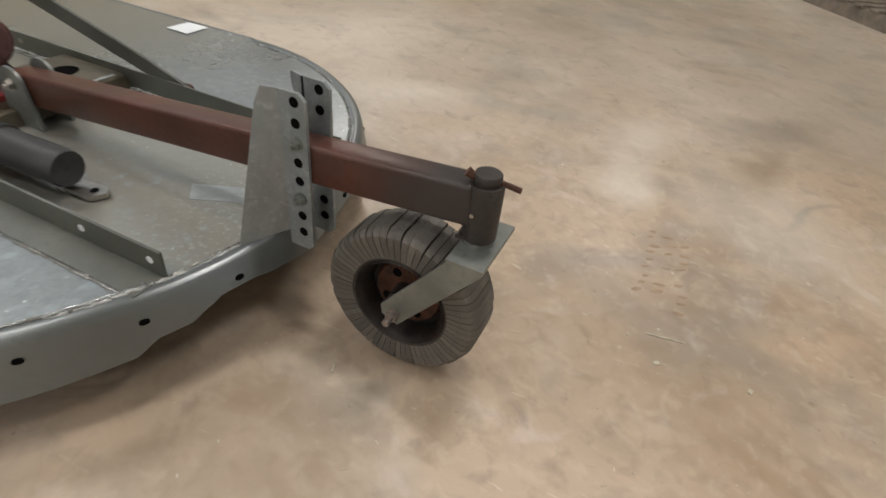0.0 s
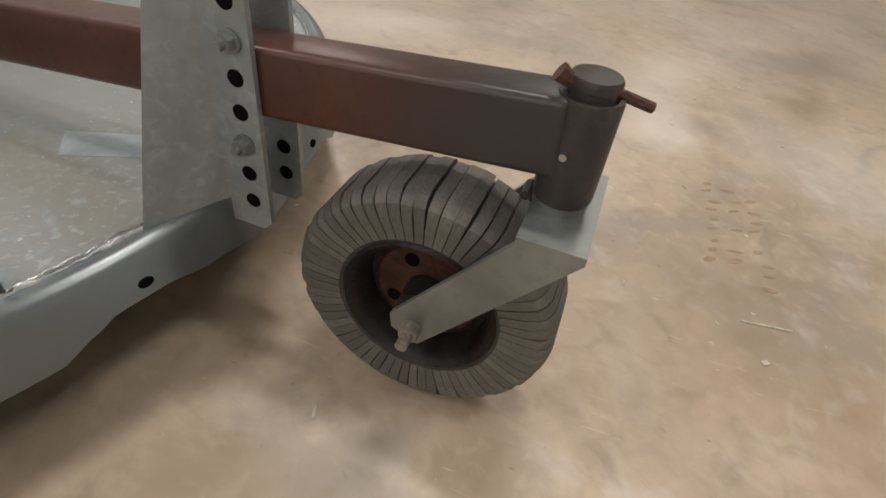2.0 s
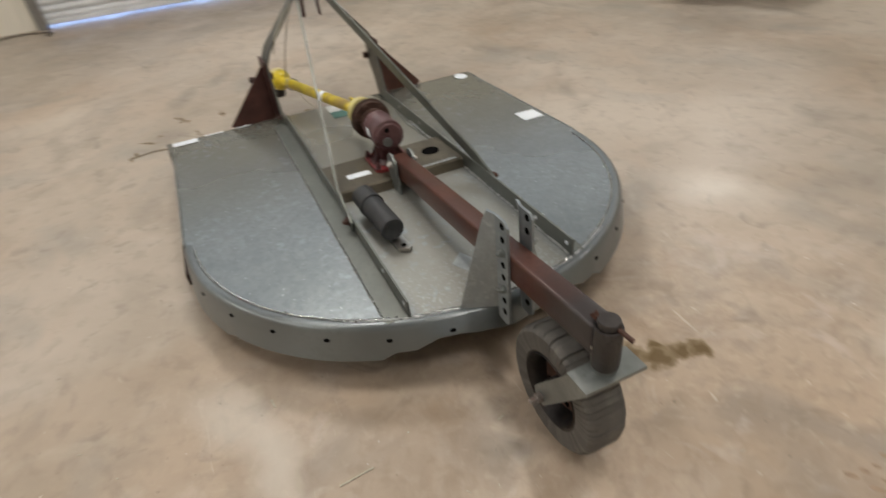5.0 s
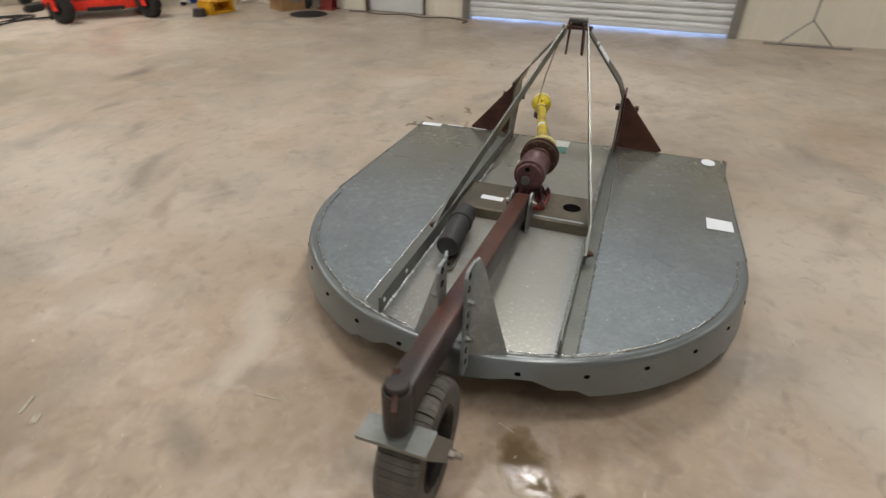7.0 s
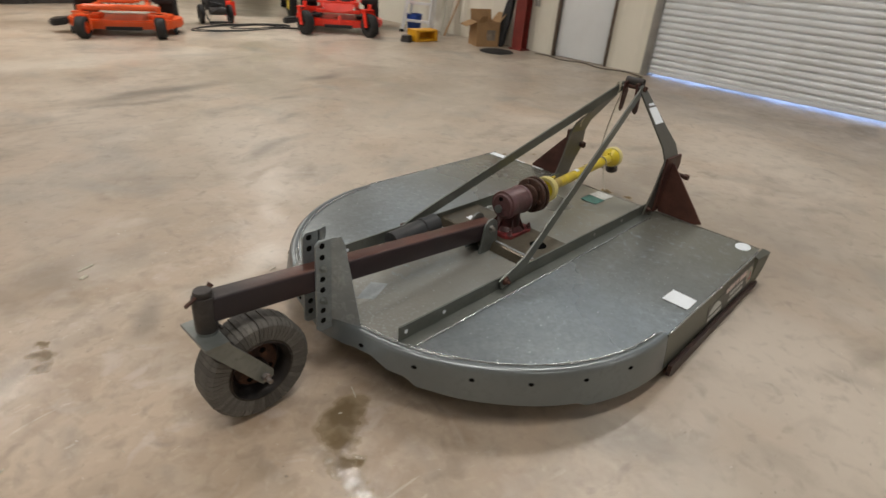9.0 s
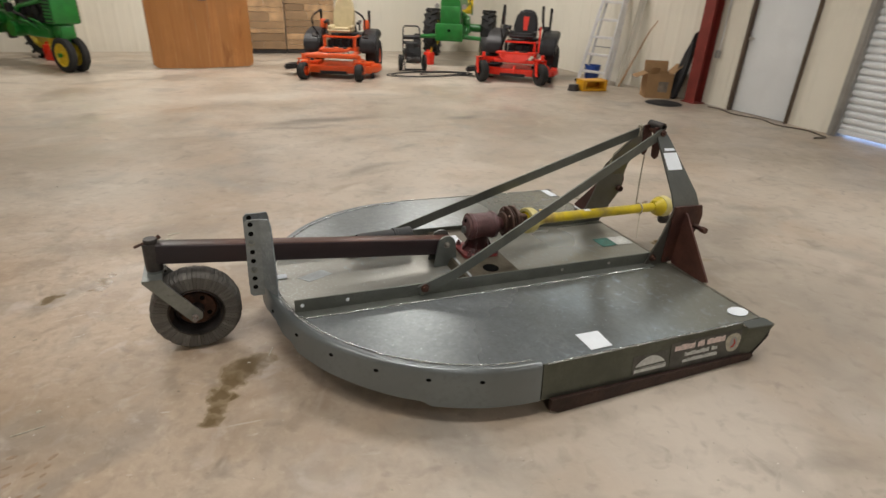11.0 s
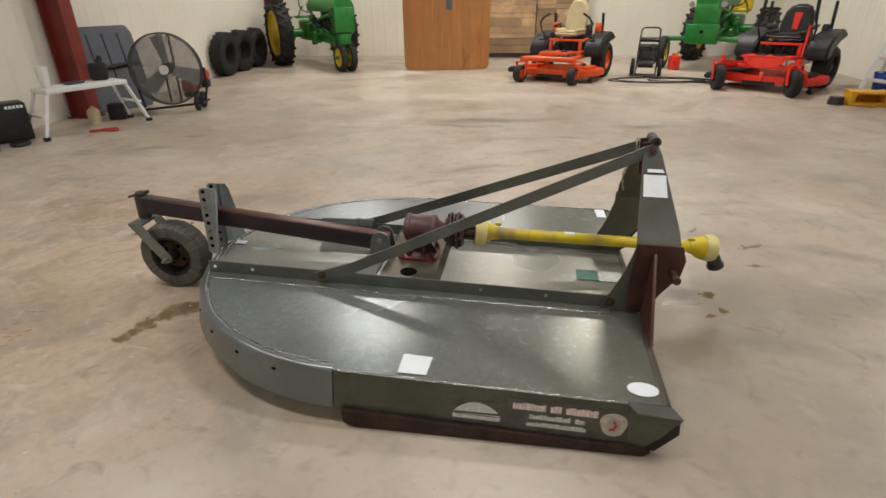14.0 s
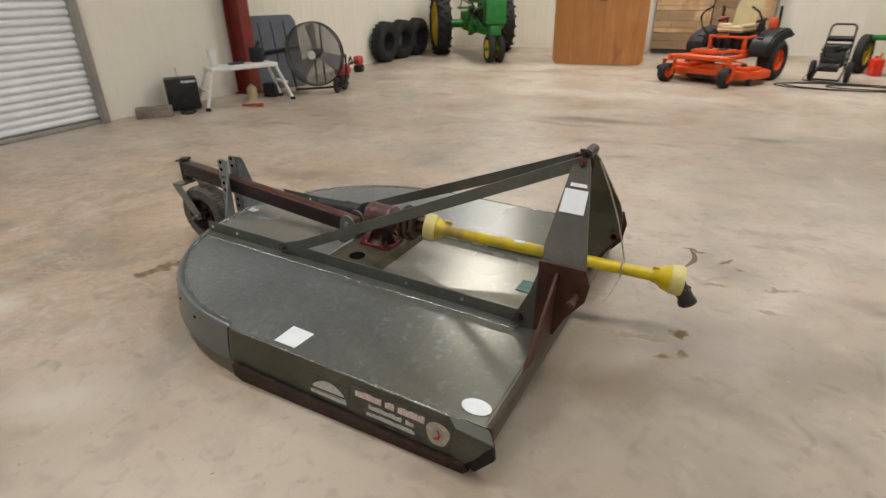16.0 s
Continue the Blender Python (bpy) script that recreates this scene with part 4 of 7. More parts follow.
        bm.faces.new((a[2], a[3], a[4], a[5], a[6]))
    for i in range(len(uo) - 1):
        bm.faces.new((uo[i], uo[i + 1], ui[i + 1], ui[i]))
    mast = part("mast_plate", bm, M["grey_paint"], cutter, "bent grey-painted hitch mast plate", smooth=25)
    bolt(mast, (0.965, s * 0.306, 0.04), (0, s, 0), 0.014, 0.014, material=M["rust"])
    bolt(mast, (1.06, s * 0.306, 0.03), (0, s, 0), 0.012, 0.014, material=M["rust"])
    bolt(mast, (1.082, s * 0.058, 0.628), (0, s, 0.5), 0.016, 0.016, material=M["rust"])
    # brown hitch bracket with gusset and pin
    bm = B()
    out = [(1.03, 0.318), (1.205, 0.318), (1.225, 0.26), (1.215, 0.19), (1.15, 0.10), (1.11, 0.012), (1.03, 0.012)]
    slab(bm, [(x, s * 0.3075, z) for x, z in out], (0, s * 0.012, 0))
    brk = part("hitch_bracket", bm, M["brown_plate"], cutter, "red-brown primed lower hitch bracket")
    bm = B()
    slab(bm, [(1.098, s * 0.32, 0.285), (1.098, s * 0.335, 0.28), (1.085, s * 0.568, 0.012), (1.085, s * 0.545, 0.0), (1.09, s * 0.32, 0.0)], (0.011, 0, 0))
    part("gusset", bm, M["brown_plate"], brk)
    bm = B()
    cyl(bm, (1.182, s * 0.27, 0.208), (1.182, s * 0.395, 0.208), 0.0125, n=14)
    cyl(bm, (1.182, s * 0.375, 0.208), (1.182, s * 0.40, 0.208), 0.017, n=6)
    cyl(bm, (1.182, s * 0.27, 0.208), (1.182, s * 0.295, 0.208), 0.02, n=6)
    part("hitch_pin", bm, M["rust"], brk, "rusty lower hitch pin")
    # brace strap from rail to mast top
    bm = B()
    a0, a1, a2 = Vector((-0.325, s * 0.298, 0.03)), Vector((-0.16, s * 0.292, 0.088)), Vector((1.085, s * 0.057, 0.632))
    hgt = 0.024
    ring = []
    for p, q in ((a0, a1), (a1, a2), (a2, a2)):
        d = ((q - p) if q != p else (a2 - a1)).normalized()
        upv = Vector((-d.z, 0, d.x)).normalized()
        ring.append([bm.verts.new(p + upv * hgt * i + Vector((0, s * 0.0045 * j, 0))) for i, j in ((1, 1), (1, -1), (-1, -1), (-1, 1))])
    for u, v in zip(ring, ring[1:]):
        for i in range(4):
            bm.faces.new((u[i], u[(i + 1) % 4], v[(i + 1) % 4], v[i]))
    bm.faces.new(ring[0])
    bm.faces.new(ring[-1])
    strap = part("brace_strap", bm, M["strap"], cutter, "flat grey steel brace strap", smooth=20)
    bolt(strap, (-0.30, s * 0.303, 0.045), (0, s, 0), 0.014, 0.014, material=M["rust"])

# mast top: tube, bolt, hanging lugs
bm = B()
lathe(bm, [(0.021, -0.05), (0.021, 0.05), (0.012, 0.05), (0.012, -0.05)], pose(1.092, 0, 0.660) @ AX_Y, 22)
top = part("mast_tube", bm, M["dark_paint"], cutter, "short steel top-link tube", smooth=40)
bm = B()
cyl(bm, (1.082, -0.075, 0.632), (1.082, 0.075, 0.632), 0.011, n=12)
part("pivot_bolt", bm, M["rust"], top)
for s in (-1, 1):
    bm = B()
    slab(bm, [(1.045, s * 0.03, 0.655), (1.085, s * 0.03, 0.662), (1.105, s * 0.035, 0.60), (1.098, s * 0.04, 0.505), (1.08, s * 0.04, 0.49), (1.06, s * 0.037, 0.505)], (0, s * 0.01, 0))
    part("hanging_lug", bm, M["brown_plate"], top, "dark brown hanging top-link lug")

# gearbox plate across the rails
bm = B()
prof = [(-0.085, 0.001), (-0.07, 0.036), (-0.06, 0.041), (0.20, 0.041), (0.222, 0.001)]
slab(bm, [(x, -0.283, z) for x, z in prof], (0, 0.566, 0))
gplate = part("gearbox_plate", bm, mat("oily_zinc_plate", (0.115, 0.10, 0.073), 0.4, 0.55, 0.25, 9, 60, 0.08, stain=0.5, stain_col=(0.085, 0.07, 0.045), stain_scale=7), cutter, "oil-stained raised gearbox plate", smooth=20)
bm = B()
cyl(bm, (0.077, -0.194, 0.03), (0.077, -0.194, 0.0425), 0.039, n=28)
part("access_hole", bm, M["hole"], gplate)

# gearbox: flange with feet, neck, barrel, end cover and filler boss
GA = L(0.10, 0.0, 0.393)
bm = B()
lathe(bm, [(0.0, 0.05), (0.085, 0.052), (0.07, 0.062), (0.056, 0.075), (0.050, 0.13), (0.056, 0.17), (0.0, 0.18)], pose(0.095, 0, 0), 28, False)
gear = part("gearbox", bm, M["gear_neck"], cutter, "greasy maroon cast-iron gearbox")
bm = B()
slab(bm, [(-0.005, -0.06, 0.042), (0.015, -0.085, 0.042), (0.165, -0.085, 0.042), (0.185, -0.06, 0.042), (0.185, 0.06, 0.042), (0.165, 0.085, 0.042), (0.015, 0.085, 0.042), (-0.005, 0.06, 0.042)], (0, 0, 0.014))
part("base_flange", bm, M["gear_bright"], gear, "worn red base flange")
for k in range(6):
    a = k * math.pi / 3
    bm = B()
    slab(bm, [(0.095 + 0.04 * math.cos(a), 0.04 * math.sin(a), 0.135), (0.095 + 0.085 * math.cos(a), 0.085 * math.sin(a), 0.052), (0.095 + 0.03 * math.cos(a), 0.03 * math.sin(a), 0.052)], (0.008 * math.sin(a), -0.008 * math.cos(a), 0))
    part("neck_rib", bm, M["gear_neck"], gear)
bm = B()
lathe(bm, [(0.0, -0.078), (0.05, -0.078), (0.056, -0.070), (0.066, -0.068), (0.068, -0.05), (0.064, -0.046), (0.064, 0.05), (0.068, 0.055), (0.066, 0.072), (0.045, 0.085), (0.03, 0.115), (0.0, 0.115)], Matrix.Translation(GA) @ AX_X, 36, False)
barrel = part("barrel", bm, M["gear_red"], gear, "maroon gearbox barrel", smooth=40)
bm = B()
cyl(bm, GA + Vector((-0.076, 0.012, -0.02)), GA + Vector((-0.090, 0.012, -0.02)), 0.019, n=18)
part("filler_plug", bm, M["plate_zinc"], gear)
bm = B()
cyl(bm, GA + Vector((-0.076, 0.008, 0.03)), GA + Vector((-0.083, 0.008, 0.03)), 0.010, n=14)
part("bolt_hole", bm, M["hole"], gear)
bm = B()
box(bm, GA + Vector((0.0, 0.066, 0.012)), (0.035, 0.003, 0.03))
part("small_label", bm, M["label"], gear)
for x, y in ((0.02, 0.07), (0.02, -0.07), (0.165, 0.07), (0.165, -0.07)):
    bolt(gear, (x, y, 0.056), (0, 0, 1), 0.011, 0.016, material=M["gear_red"])

# slip clutch and driveline
P0, P1 = Vector((0.345, 0.0, GA.z + 0.002)), L(1.505, 0.212, 0.266)
ax = (P1 - P0).normalized()
PM = Matrix.Translation(P0) @ ax.to_track_quat("Z", "Y").to_matrix().to_4x4()
bm = B()
for x, r, t in ((0.225, 0.058, 0.016), (0.245, 0.086, 0.012), (0.262, 0.080, 0.010), (0.278, 0.088, 0.013), (0.300, 0.07, 0.016)):
    lathe(bm, [(0.0, x - t / 2), (r - 0.004, x - t / 2), (r, x - t / 2 + 0.003), (r, x + t / 2 - 0.003), (r - 0.004, x + t / 2), (0.0, x + t / 2)], Matrix.Translation((0, 0, GA.z)) @ AX_X, 32, False)
cyl(bm, (0.2, 0, GA.z), (0.36, 0, GA.z), 0.024, n=16)
clutch = part("slip_clutch", bm, M["clutch"], cutter, "rusty slip clutch with bolts")
for k in range(6):
    a = k * math.pi / 3 + 0.2
    p = Vector((0.235, 0.068 * math.cos(a), GA.z + 0.068 * math.sin(a)))
    bm = B()
    cyl(bm, p, p + Vector((0.065, 0, 0)), 0.006, n=8)
    cyl(bm, p + Vector((0.05, 0, 0)), p + Vector((0.063, 0, 0)), 0.011, n=6)
    cyl(bm, p, p - Vector((0.008, 0, 0)), 0.011, n=6)
    part("bolt", bm, M["clutch"], clutch)
ln = (P1 - P0).length
shaft = part("pto_shaft", tube(B(), [PM @ Vector((0, 0, z)) for z in (0.07, 0.3, 0.62, ln - 0.085)], 0.027, 20), M["yellow"], cutter, "bright yellow plastic driveline guard tube", smooth=60)
bm = B()
lathe(bm, [(0.0, 0.022), (0.050, 0.018), (0.058, 0.022), (0.060, 0.045), (0.054, 0.07), (0.034, 0.10), (0.030, 0.13), (0.0, 0.13)], PM, 28, False)
part("guard_cone", bm, M["yellow"], shaft, "yellow plastic guard cone", smooth=40)
bm = B()
lathe(bm, [(0.050, 0.012), (0.064, 0.012), (0.067, 0.018), (0.066, 0.05), (0.059, 0.066), (0.05, 0.068)], PM, 28)
part("guard_collar", bm, M["ivory"], shaft, "pale yellow guard collar", smooth=40)
bm = B()
lathe(bm, [(0.0, ln - 0.13), (0.030, ln - 0.125), (0.036, ln - 0.100), (0.052, ln - 0.082), (0.060, ln - 0.05), (0.0, ln - 0.045)], PM, 28, False)
part("guard_cone", bm, M["yellow"], shaft, "yellow plastic guard cone", smooth=40)
bm = B()
lathe(bm, [(0.052, ln - 0.055), (0.062, ln - 0.055), (0.067, ln - 0.012), (0.063, ln), (0.05, ln - 0.002)], PM, 28)
part("guard_collar", bm, M["ivory"], shaft, "pale yellow guard collar", smooth=40)
for z, rr in ((0.12, 0.045), (ln - 0.115, 0.036)):
    bm = B()
    box(bm, PM @ Vector((0, rr, z)), (0.03, 0.012, 0.016), bevel=0.002)
    part("guard_clip", bm, M["yellow"], shaft)
bm = B()
wl = [(0.0282 * math.cos(a), 0.0282 * math.sin(a)) for a in [radians(-50 + 12 * k) for k in range(15)]]
for (xa, ya), (xb, yb) in zip(wl, wl[1:]):
    slab(bm, [PM @ Vector(p) for p in ((xa, ya, 0.44), (xb, yb, 0.44), (xb, yb, 0.49), (xa, ya, 0.49))], (0, 0, 0.0006))
part("warning_label", bm, M["label"], shaft, "white and red band label")
# yoke hanging from the loose end
bm = B()
YE = PM @ Vector((0, 0, ln - 0.01))
yd = Vector((0.42, 0.10, -0.90)).normalized()
cyl(bm, YE - yd * 0.02, YE + yd * 0.055, 0.022, n=16)
for o in (-0.032, 0.032):
    box(bm, YE + yd * 0.055 + Vector((0, o * 0.8, 0)), (0.04, 0.012, 0.05), (0, 25, 8), bevel=0.006)
cyl(bm, YE + yd * 0.05, YE + yd * 0.105, 0.030, 0.036, n=20)
cyl(bm, YE + yd * 0.10, YE + yd * 0.112, 0.040, n=20)
part("end_yoke", bm, M["dark_paint"], shaft, "dark steel tractor-end yoke, drooping")
bm = B()
yk = PM @ Vector((0, 0, 0.0))
for o in (-0.03, 0.03):
    box(bm, yk + Vector((-0.012, 0, o)), (0.05, 0.045, 0.014), bevel=0.006)
cyl(bm, yk + Vector((-0.012, 0, -0.034)), yk + Vector((-0.012, 0, 0.034)), 0.012, n=12)
part("gear_end_yoke", bm, M["clutch"], shaft)

# rope that holds the shaft up
bm = B()
lp = PM @ Vector((0, 0, 0.93))
rt = Vector((1.100, 0.052, 0.655))
tube(bm, [rt.lerp(lp + Vector((0, 0.03, 0.028)), f) + Vector((0.012, 0.02, 0)) * math.sin(math.pi * f) for f in (0, 0.15, 0.35, 0.6, 0.8, 1)], 0.0035, 6)
tube(bm, [lp + Vector((0, 0.034 * math.cos(a), 0.034 * math.sin(a))) for a in [k * 0.35 for k in range(19)]], 0.004, 6)
tube(bm, [lp + Vector((0, -0.02, -0.03)), lp + Vector((-0.02, -0.05, -0.10)), lp + Vector((-0.05, -0.09, -0.15))], 0.003, 6)
tube(bm, [(1.035 + 0.004 * math.cos(a) + 0.001 * k, 0.068 + 0.012 * math.cos(a), 0.618 + 0.032 * math.sin(a)) for k, a in enumerate([k * 0.5 for k in range(22)])], 0.004, 6)
tube(bm, [(1.06, 0.075, 0.60), (1.045, 0.15, 0.53), (1.03, 0.215, 0.45), (1.04, 0.245, 0.38), (1.05, 0.25, 0.35)], 0.004, 6)
part("tie_rope", bm, M["rope"], cutter, "pale rope holding up the driveline")

# document canister beside the tail beam
bm = B()
ca, cb2 = Vector((-0.193, 0.207, 0.072)), Vector((-0.478, 0.190, 0.066))
cm = Matrix.Translation(ca) @ (cb2 - ca).to_track_quat("Z", "Y").to_matrix().to_4x4()
lathe(bm, [(0.0, 0.0), (0.040, 0.0), (0.045, 0.005), (0.045, 0.078), (0.048, 0.08), (0.048, 0.098), (0.043, 0.10), (0.043, 0.278), (0.040, 0.286), (0.034, 0.282), (0.0, 0.276)], cm, 32, False)
can = part("canister", bm, M["canister"], cutter, "dark grey plastic manual canister", smooth=40)
bm = B()
slab(bm, [(-0.44, 0.155, 0.004), (-0.53, 0.148, 0.004), (-0.545, 0.165, 0.004), (-0.53, 0.195, 0.004), (-0.44, 0.20, 0.004)], (0, 0, 0.012))
part("mounting_foot", bm, M["steel"], can, "pale steel mounting foot")
bm = B()
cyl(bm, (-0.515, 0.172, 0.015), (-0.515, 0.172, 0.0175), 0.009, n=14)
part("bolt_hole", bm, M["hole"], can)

# tail beam: square tube from ears at the gearbox plate to the wheel pivot
A0, A1 = L(-0.06, 0, 0.311), L(-1.352, 0, 0.4572)
d = (A1 - A0).normalized()
bm = B()
mid = (A0 + A1) / 2
ang = math.degrees(math.atan2(-(A1.z - A0.z), A1.x - A0.x))
box(bm, mid, ((A1 - A0).length, 0.064, 0.085), (0, ang, 0), bevel=0.009, seg=3)
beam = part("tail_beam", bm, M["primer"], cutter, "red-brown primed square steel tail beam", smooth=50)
for s in (-1, 1):
    bm = B()
    out = [(-0.155, 0.002), (-0.035, 0.002), (-0.045, 0.09)] + [(-0.095 + 0.045 * math.cos(a), 0.115 + 0.045 * math.sin(a)) for a in [radians(10 + 160 * k / 10) for k in range(11)]]
    slab(bm, [(x, s * 0.036, z) for x, z in out], (0, s * 0.009, 0))
    ear = part("pivot_ear", bm, M["plate_zinc"], cutter, "rounded zinc pivot ear")
    bolt(ear, (-0.095, s * 0.046, 0.115), (0, s, 0), 0.012, 0.012)
    # height plate with a row of holes, bent outwards
    bm = B()
    zt, zb = L(-0.97, 0, 0.566).z, L(-0.97, 0, 0.212).z
    th = 0.008
    yi = 0.034
    pl = [(-1.010, yi, zb + 0.012), (-1.010, yi, zt - 0.014), (-0.996, yi, zt), (-0.950, yi, zt), (-0.950, yi, zb), (-0.998, yi, zb)]
    slab(bm, [(x, s * y, z) for x, y, z in pl], (0, s * th, 0))
    # gusset: rolls away from the bend and spreads towards the deck
    cols = []
    for k in range(11):
        f = k / 10
        z = zt + (0.004 - zt) * f
        xo, yo = (-0.910 + 0.006 * f, yi + 0.014 + 0.096 * f)
        if k == 0:
            xo, yo = -0.918, yi + 0.012
        ring = [(-0.950, yi + th * 0.5, z), (-0.943, yi + th * 0.5 + (yo - yi) * 0.10, z), ((xo - 0.945) / 2, (yo + yi + th) / 2, z), (xo, yo, z)]
        cols.append([[bm.verts.new((x + o, s * (y + q), zz)) for x, y, zz in ring] for o, q in ((0, 0.004), (0.006, -0.003))])
    for (u0, u1), (v0, v1) in zip(cols, cols[1:]):
        for i in range(3):
            bm.faces.new((u0[i], u0[i + 1], v0[i + 1], v0[i]))
            bm.faces.new((u1[i], u1[i + 1], v1[i + 1], v1[i]))
        bm.faces.new((u0[3], u1[3], v1[3], v0[3]))
    for c0, c1 in (cols[0], cols[-1]):
        for i in range(3):
            bm.faces.new((c0[i], c0[i + 1], c1[i + 1], c1[i]))
    post = part("height_plate", bm, M["plate_blue"], cutter, "bent zinc height-setting plate with holes", smooth=30)
    for k in range(8):
        z = L(-0.974, 0, 0.548 - 0.0418 * k).z
        if k in (2, 5):
            bolt(post, (-0.986, s * (yi + th), z), (0, s, 0), 0.0105, 0.014, material=M["plate_zinc"])
        else:
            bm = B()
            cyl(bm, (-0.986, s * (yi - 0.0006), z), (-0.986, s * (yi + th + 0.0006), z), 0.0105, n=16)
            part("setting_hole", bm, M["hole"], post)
bm = B()
slab(bm, [(-0.640, 0.018, -0.001), (-0.755, -0.036, -0.001), (-0.80, 0.012, -0.001), (-0.685, 0.07, -0.001)], (0, 0, 0.0018))
part("label_residue", bm, M["residue"], deck, "pale square left by a label")
bm = B()
slab(bm, [(-0.905, 0.02, 0.003), (-0.845, 0.02, 0.003), (-0.845, 0.062, 0.003), (-0.905, 0.062, 0.003)], (0, 0, 0.001))
part("paper_label", bm, M["label"], deck)

# pivot tube, pin cap, cotter
PX = -1.363
pz = lambda z: L(PX, 0, z).z
bm = B()
lathe(bm, [(0.0, pz(0.383)), (0.0315, pz(0.383)), (0.033, pz(0.389)), (0.033, pz(0.496)), (0.0315, pz(0.500)), (0.027, pz(0.500)), (0.026, pz(0.48)), (0.0, pz(0.48))], pose(PX, 0, 0), 32, False)
pivot = part("pivot_tube", bm, M["dark_paint"], cutter, "dark grey vertical pivot tube", smooth=40)
bm = B()
lathe(bm, [(0.0, pz(0.475)), (0.0245, pz(0.475)), (0.0245, pz(0.507)), (0.0262, pz(0.508)), (0.0262, pz(0.515)), (0.0240, pz(0.5185)), (0.0, pz(0.5195))], pose(PX, 0, 0), 28, False)
part("pivot_pin", bm, M["dark_paint"], pivot, "round dark steel pivot pin end", smooth=40)
bm = B()
q = Vector((PX, 0, pz(0.506)))
tube(bm, [q + Vector((0.018, 0.01, 0.002)), q + Vector((-0.02, -0.006, -0.002)), q + Vector((-0.058, -0.018, -0.013))], 0.0058, 8)
tube(bm, [q + Vector((0.014, 0.008, 0.001)), q + Vector((0.026, 0.014, 0.008)), q + Vector((0.034, 0.016, 0.013))], lambda i: 0.006 + 0.002 * i, 8)
part("cotter_pin", bm, M["rust"], pivot, "blunt rusty cross pin")
bm = B()
cyl(bm, (PX + 0.008, 0.030, pz(0.445)), (PX + 0.008, 0.036, pz(0.445)), 0.004, n=10)
part("grease_nipple", bm, M["steel"], pivot)

# caster fork
WCX, WCZ, WR = -1.230, L(-1.230, 0, 0.180).z, 0.180
bm = B()
zf = pz(0.362)
slab(bm, [(-1.408, -0.083, zf), (-1.408, 0.083, zf), (-1.335, 0.083, zf), (-1.335, -0.083, zf)], (0, 0, 0.010))
cyl(bm, (PX, 0, zf + 0.008), (PX, 0, pz(0.39)), 0.03, n=24)
fork = part("caster_fork", bm, M["plate_zinc"], cutter, "zinc-plated caster fork")
bm = B()
cyl(bm, (-1.326, 0.014, zf + 0.0145), (-1.326, -0.014, zf + 0.0145), 0.0055, n=12)
part("stop_bolt", bm, M["dark_paint"], fork)
for s in (-1, 1):
    bm = B()
    slab(bm, [(-1.408, s * 0.075, zf), (-1.335, s * 0.075, zf), (-1.205, s * 0.075, WCZ + 0.012), (-1.208, s * 0.075, WCZ - 0.012), (-1.245, s * 0.075, WCZ - 0.028)], (0, s * 0.008, 0))
    part("fork_arm", bm, M["plate_zinc"], fork)
    bm = B()
    cyl(bm, (WCX - 0.006, s * 0.083, WCZ), (WCX - 0.006, s * 0.098, WCZ), 0.014, n=6)
    cyl(bm, (WCX - 0.006, s * 0.098, WCZ), (WCX - 0.006, s * 0.118, WCZ), 0.008, n=12)
    part("axle_nut", bm, M["nut"], fork, "rust-tinged axle nut")

# tail wheel: rusty rim and a tyre built of rubber plies on edge
WM = Matrix.Translation((WCX, 0, WCZ)) @ AX_Y
bm = B()
lathe(bm, [(0.099, -0.050), (0.105, -0.056), (0.108, -0.052), (0.096, -0.036), (0.096, 0.036), (0.108, 0.052), (0.105, 0.056), (0.099, 0.050), (0.091, 0.038), (0.088, 0.004), (0.030, 0.003), (0.028, 0.055), (0.014, 0.055), (0.014, -0.055), (0.028, -0.055), (0.030, -0.003), (0.088, -0.004), (0.091, -0.038)], WM, 40)
tail = part("tail_wheel", bm, M["rim"], cutter, "small rusty tail wheel with laminated rubber tyre", smooth=45)
for s in (-1, 1):
    bm = B()
    lathe(bm, [(0.028, s * 0.016), (0.05, s * 0.0155), (0.074, s * 0.013), (0.080, s * 0.005), (0.028, s * 0.005)], WM, 32)
    disc = part("hub_disc", bm, M["hub"], tail, "rusty hub disc", smooth=45)
    for k in range(4):
        a = k * math.pi / 2 + 0.5
        bm = B()
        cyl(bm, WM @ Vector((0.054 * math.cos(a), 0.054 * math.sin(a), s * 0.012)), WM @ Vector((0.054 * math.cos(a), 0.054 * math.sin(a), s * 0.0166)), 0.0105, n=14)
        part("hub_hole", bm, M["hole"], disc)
bm = B()
lathe(bm, [(0.101, -0.049), (0.112, -0.0535), (0.118, -0.053), (0.168, -0.044), (0.174, -0.03), (0.174, 0.03), (0.168, 0.044), (0.118, 0.053), (0.112, 0.0535), (0.101, 0.049)], WM, 48)
part("tyre_core", bm, M["core"], tail, "dark brown rubber tyre core", smooth=45)
PLIES = 62


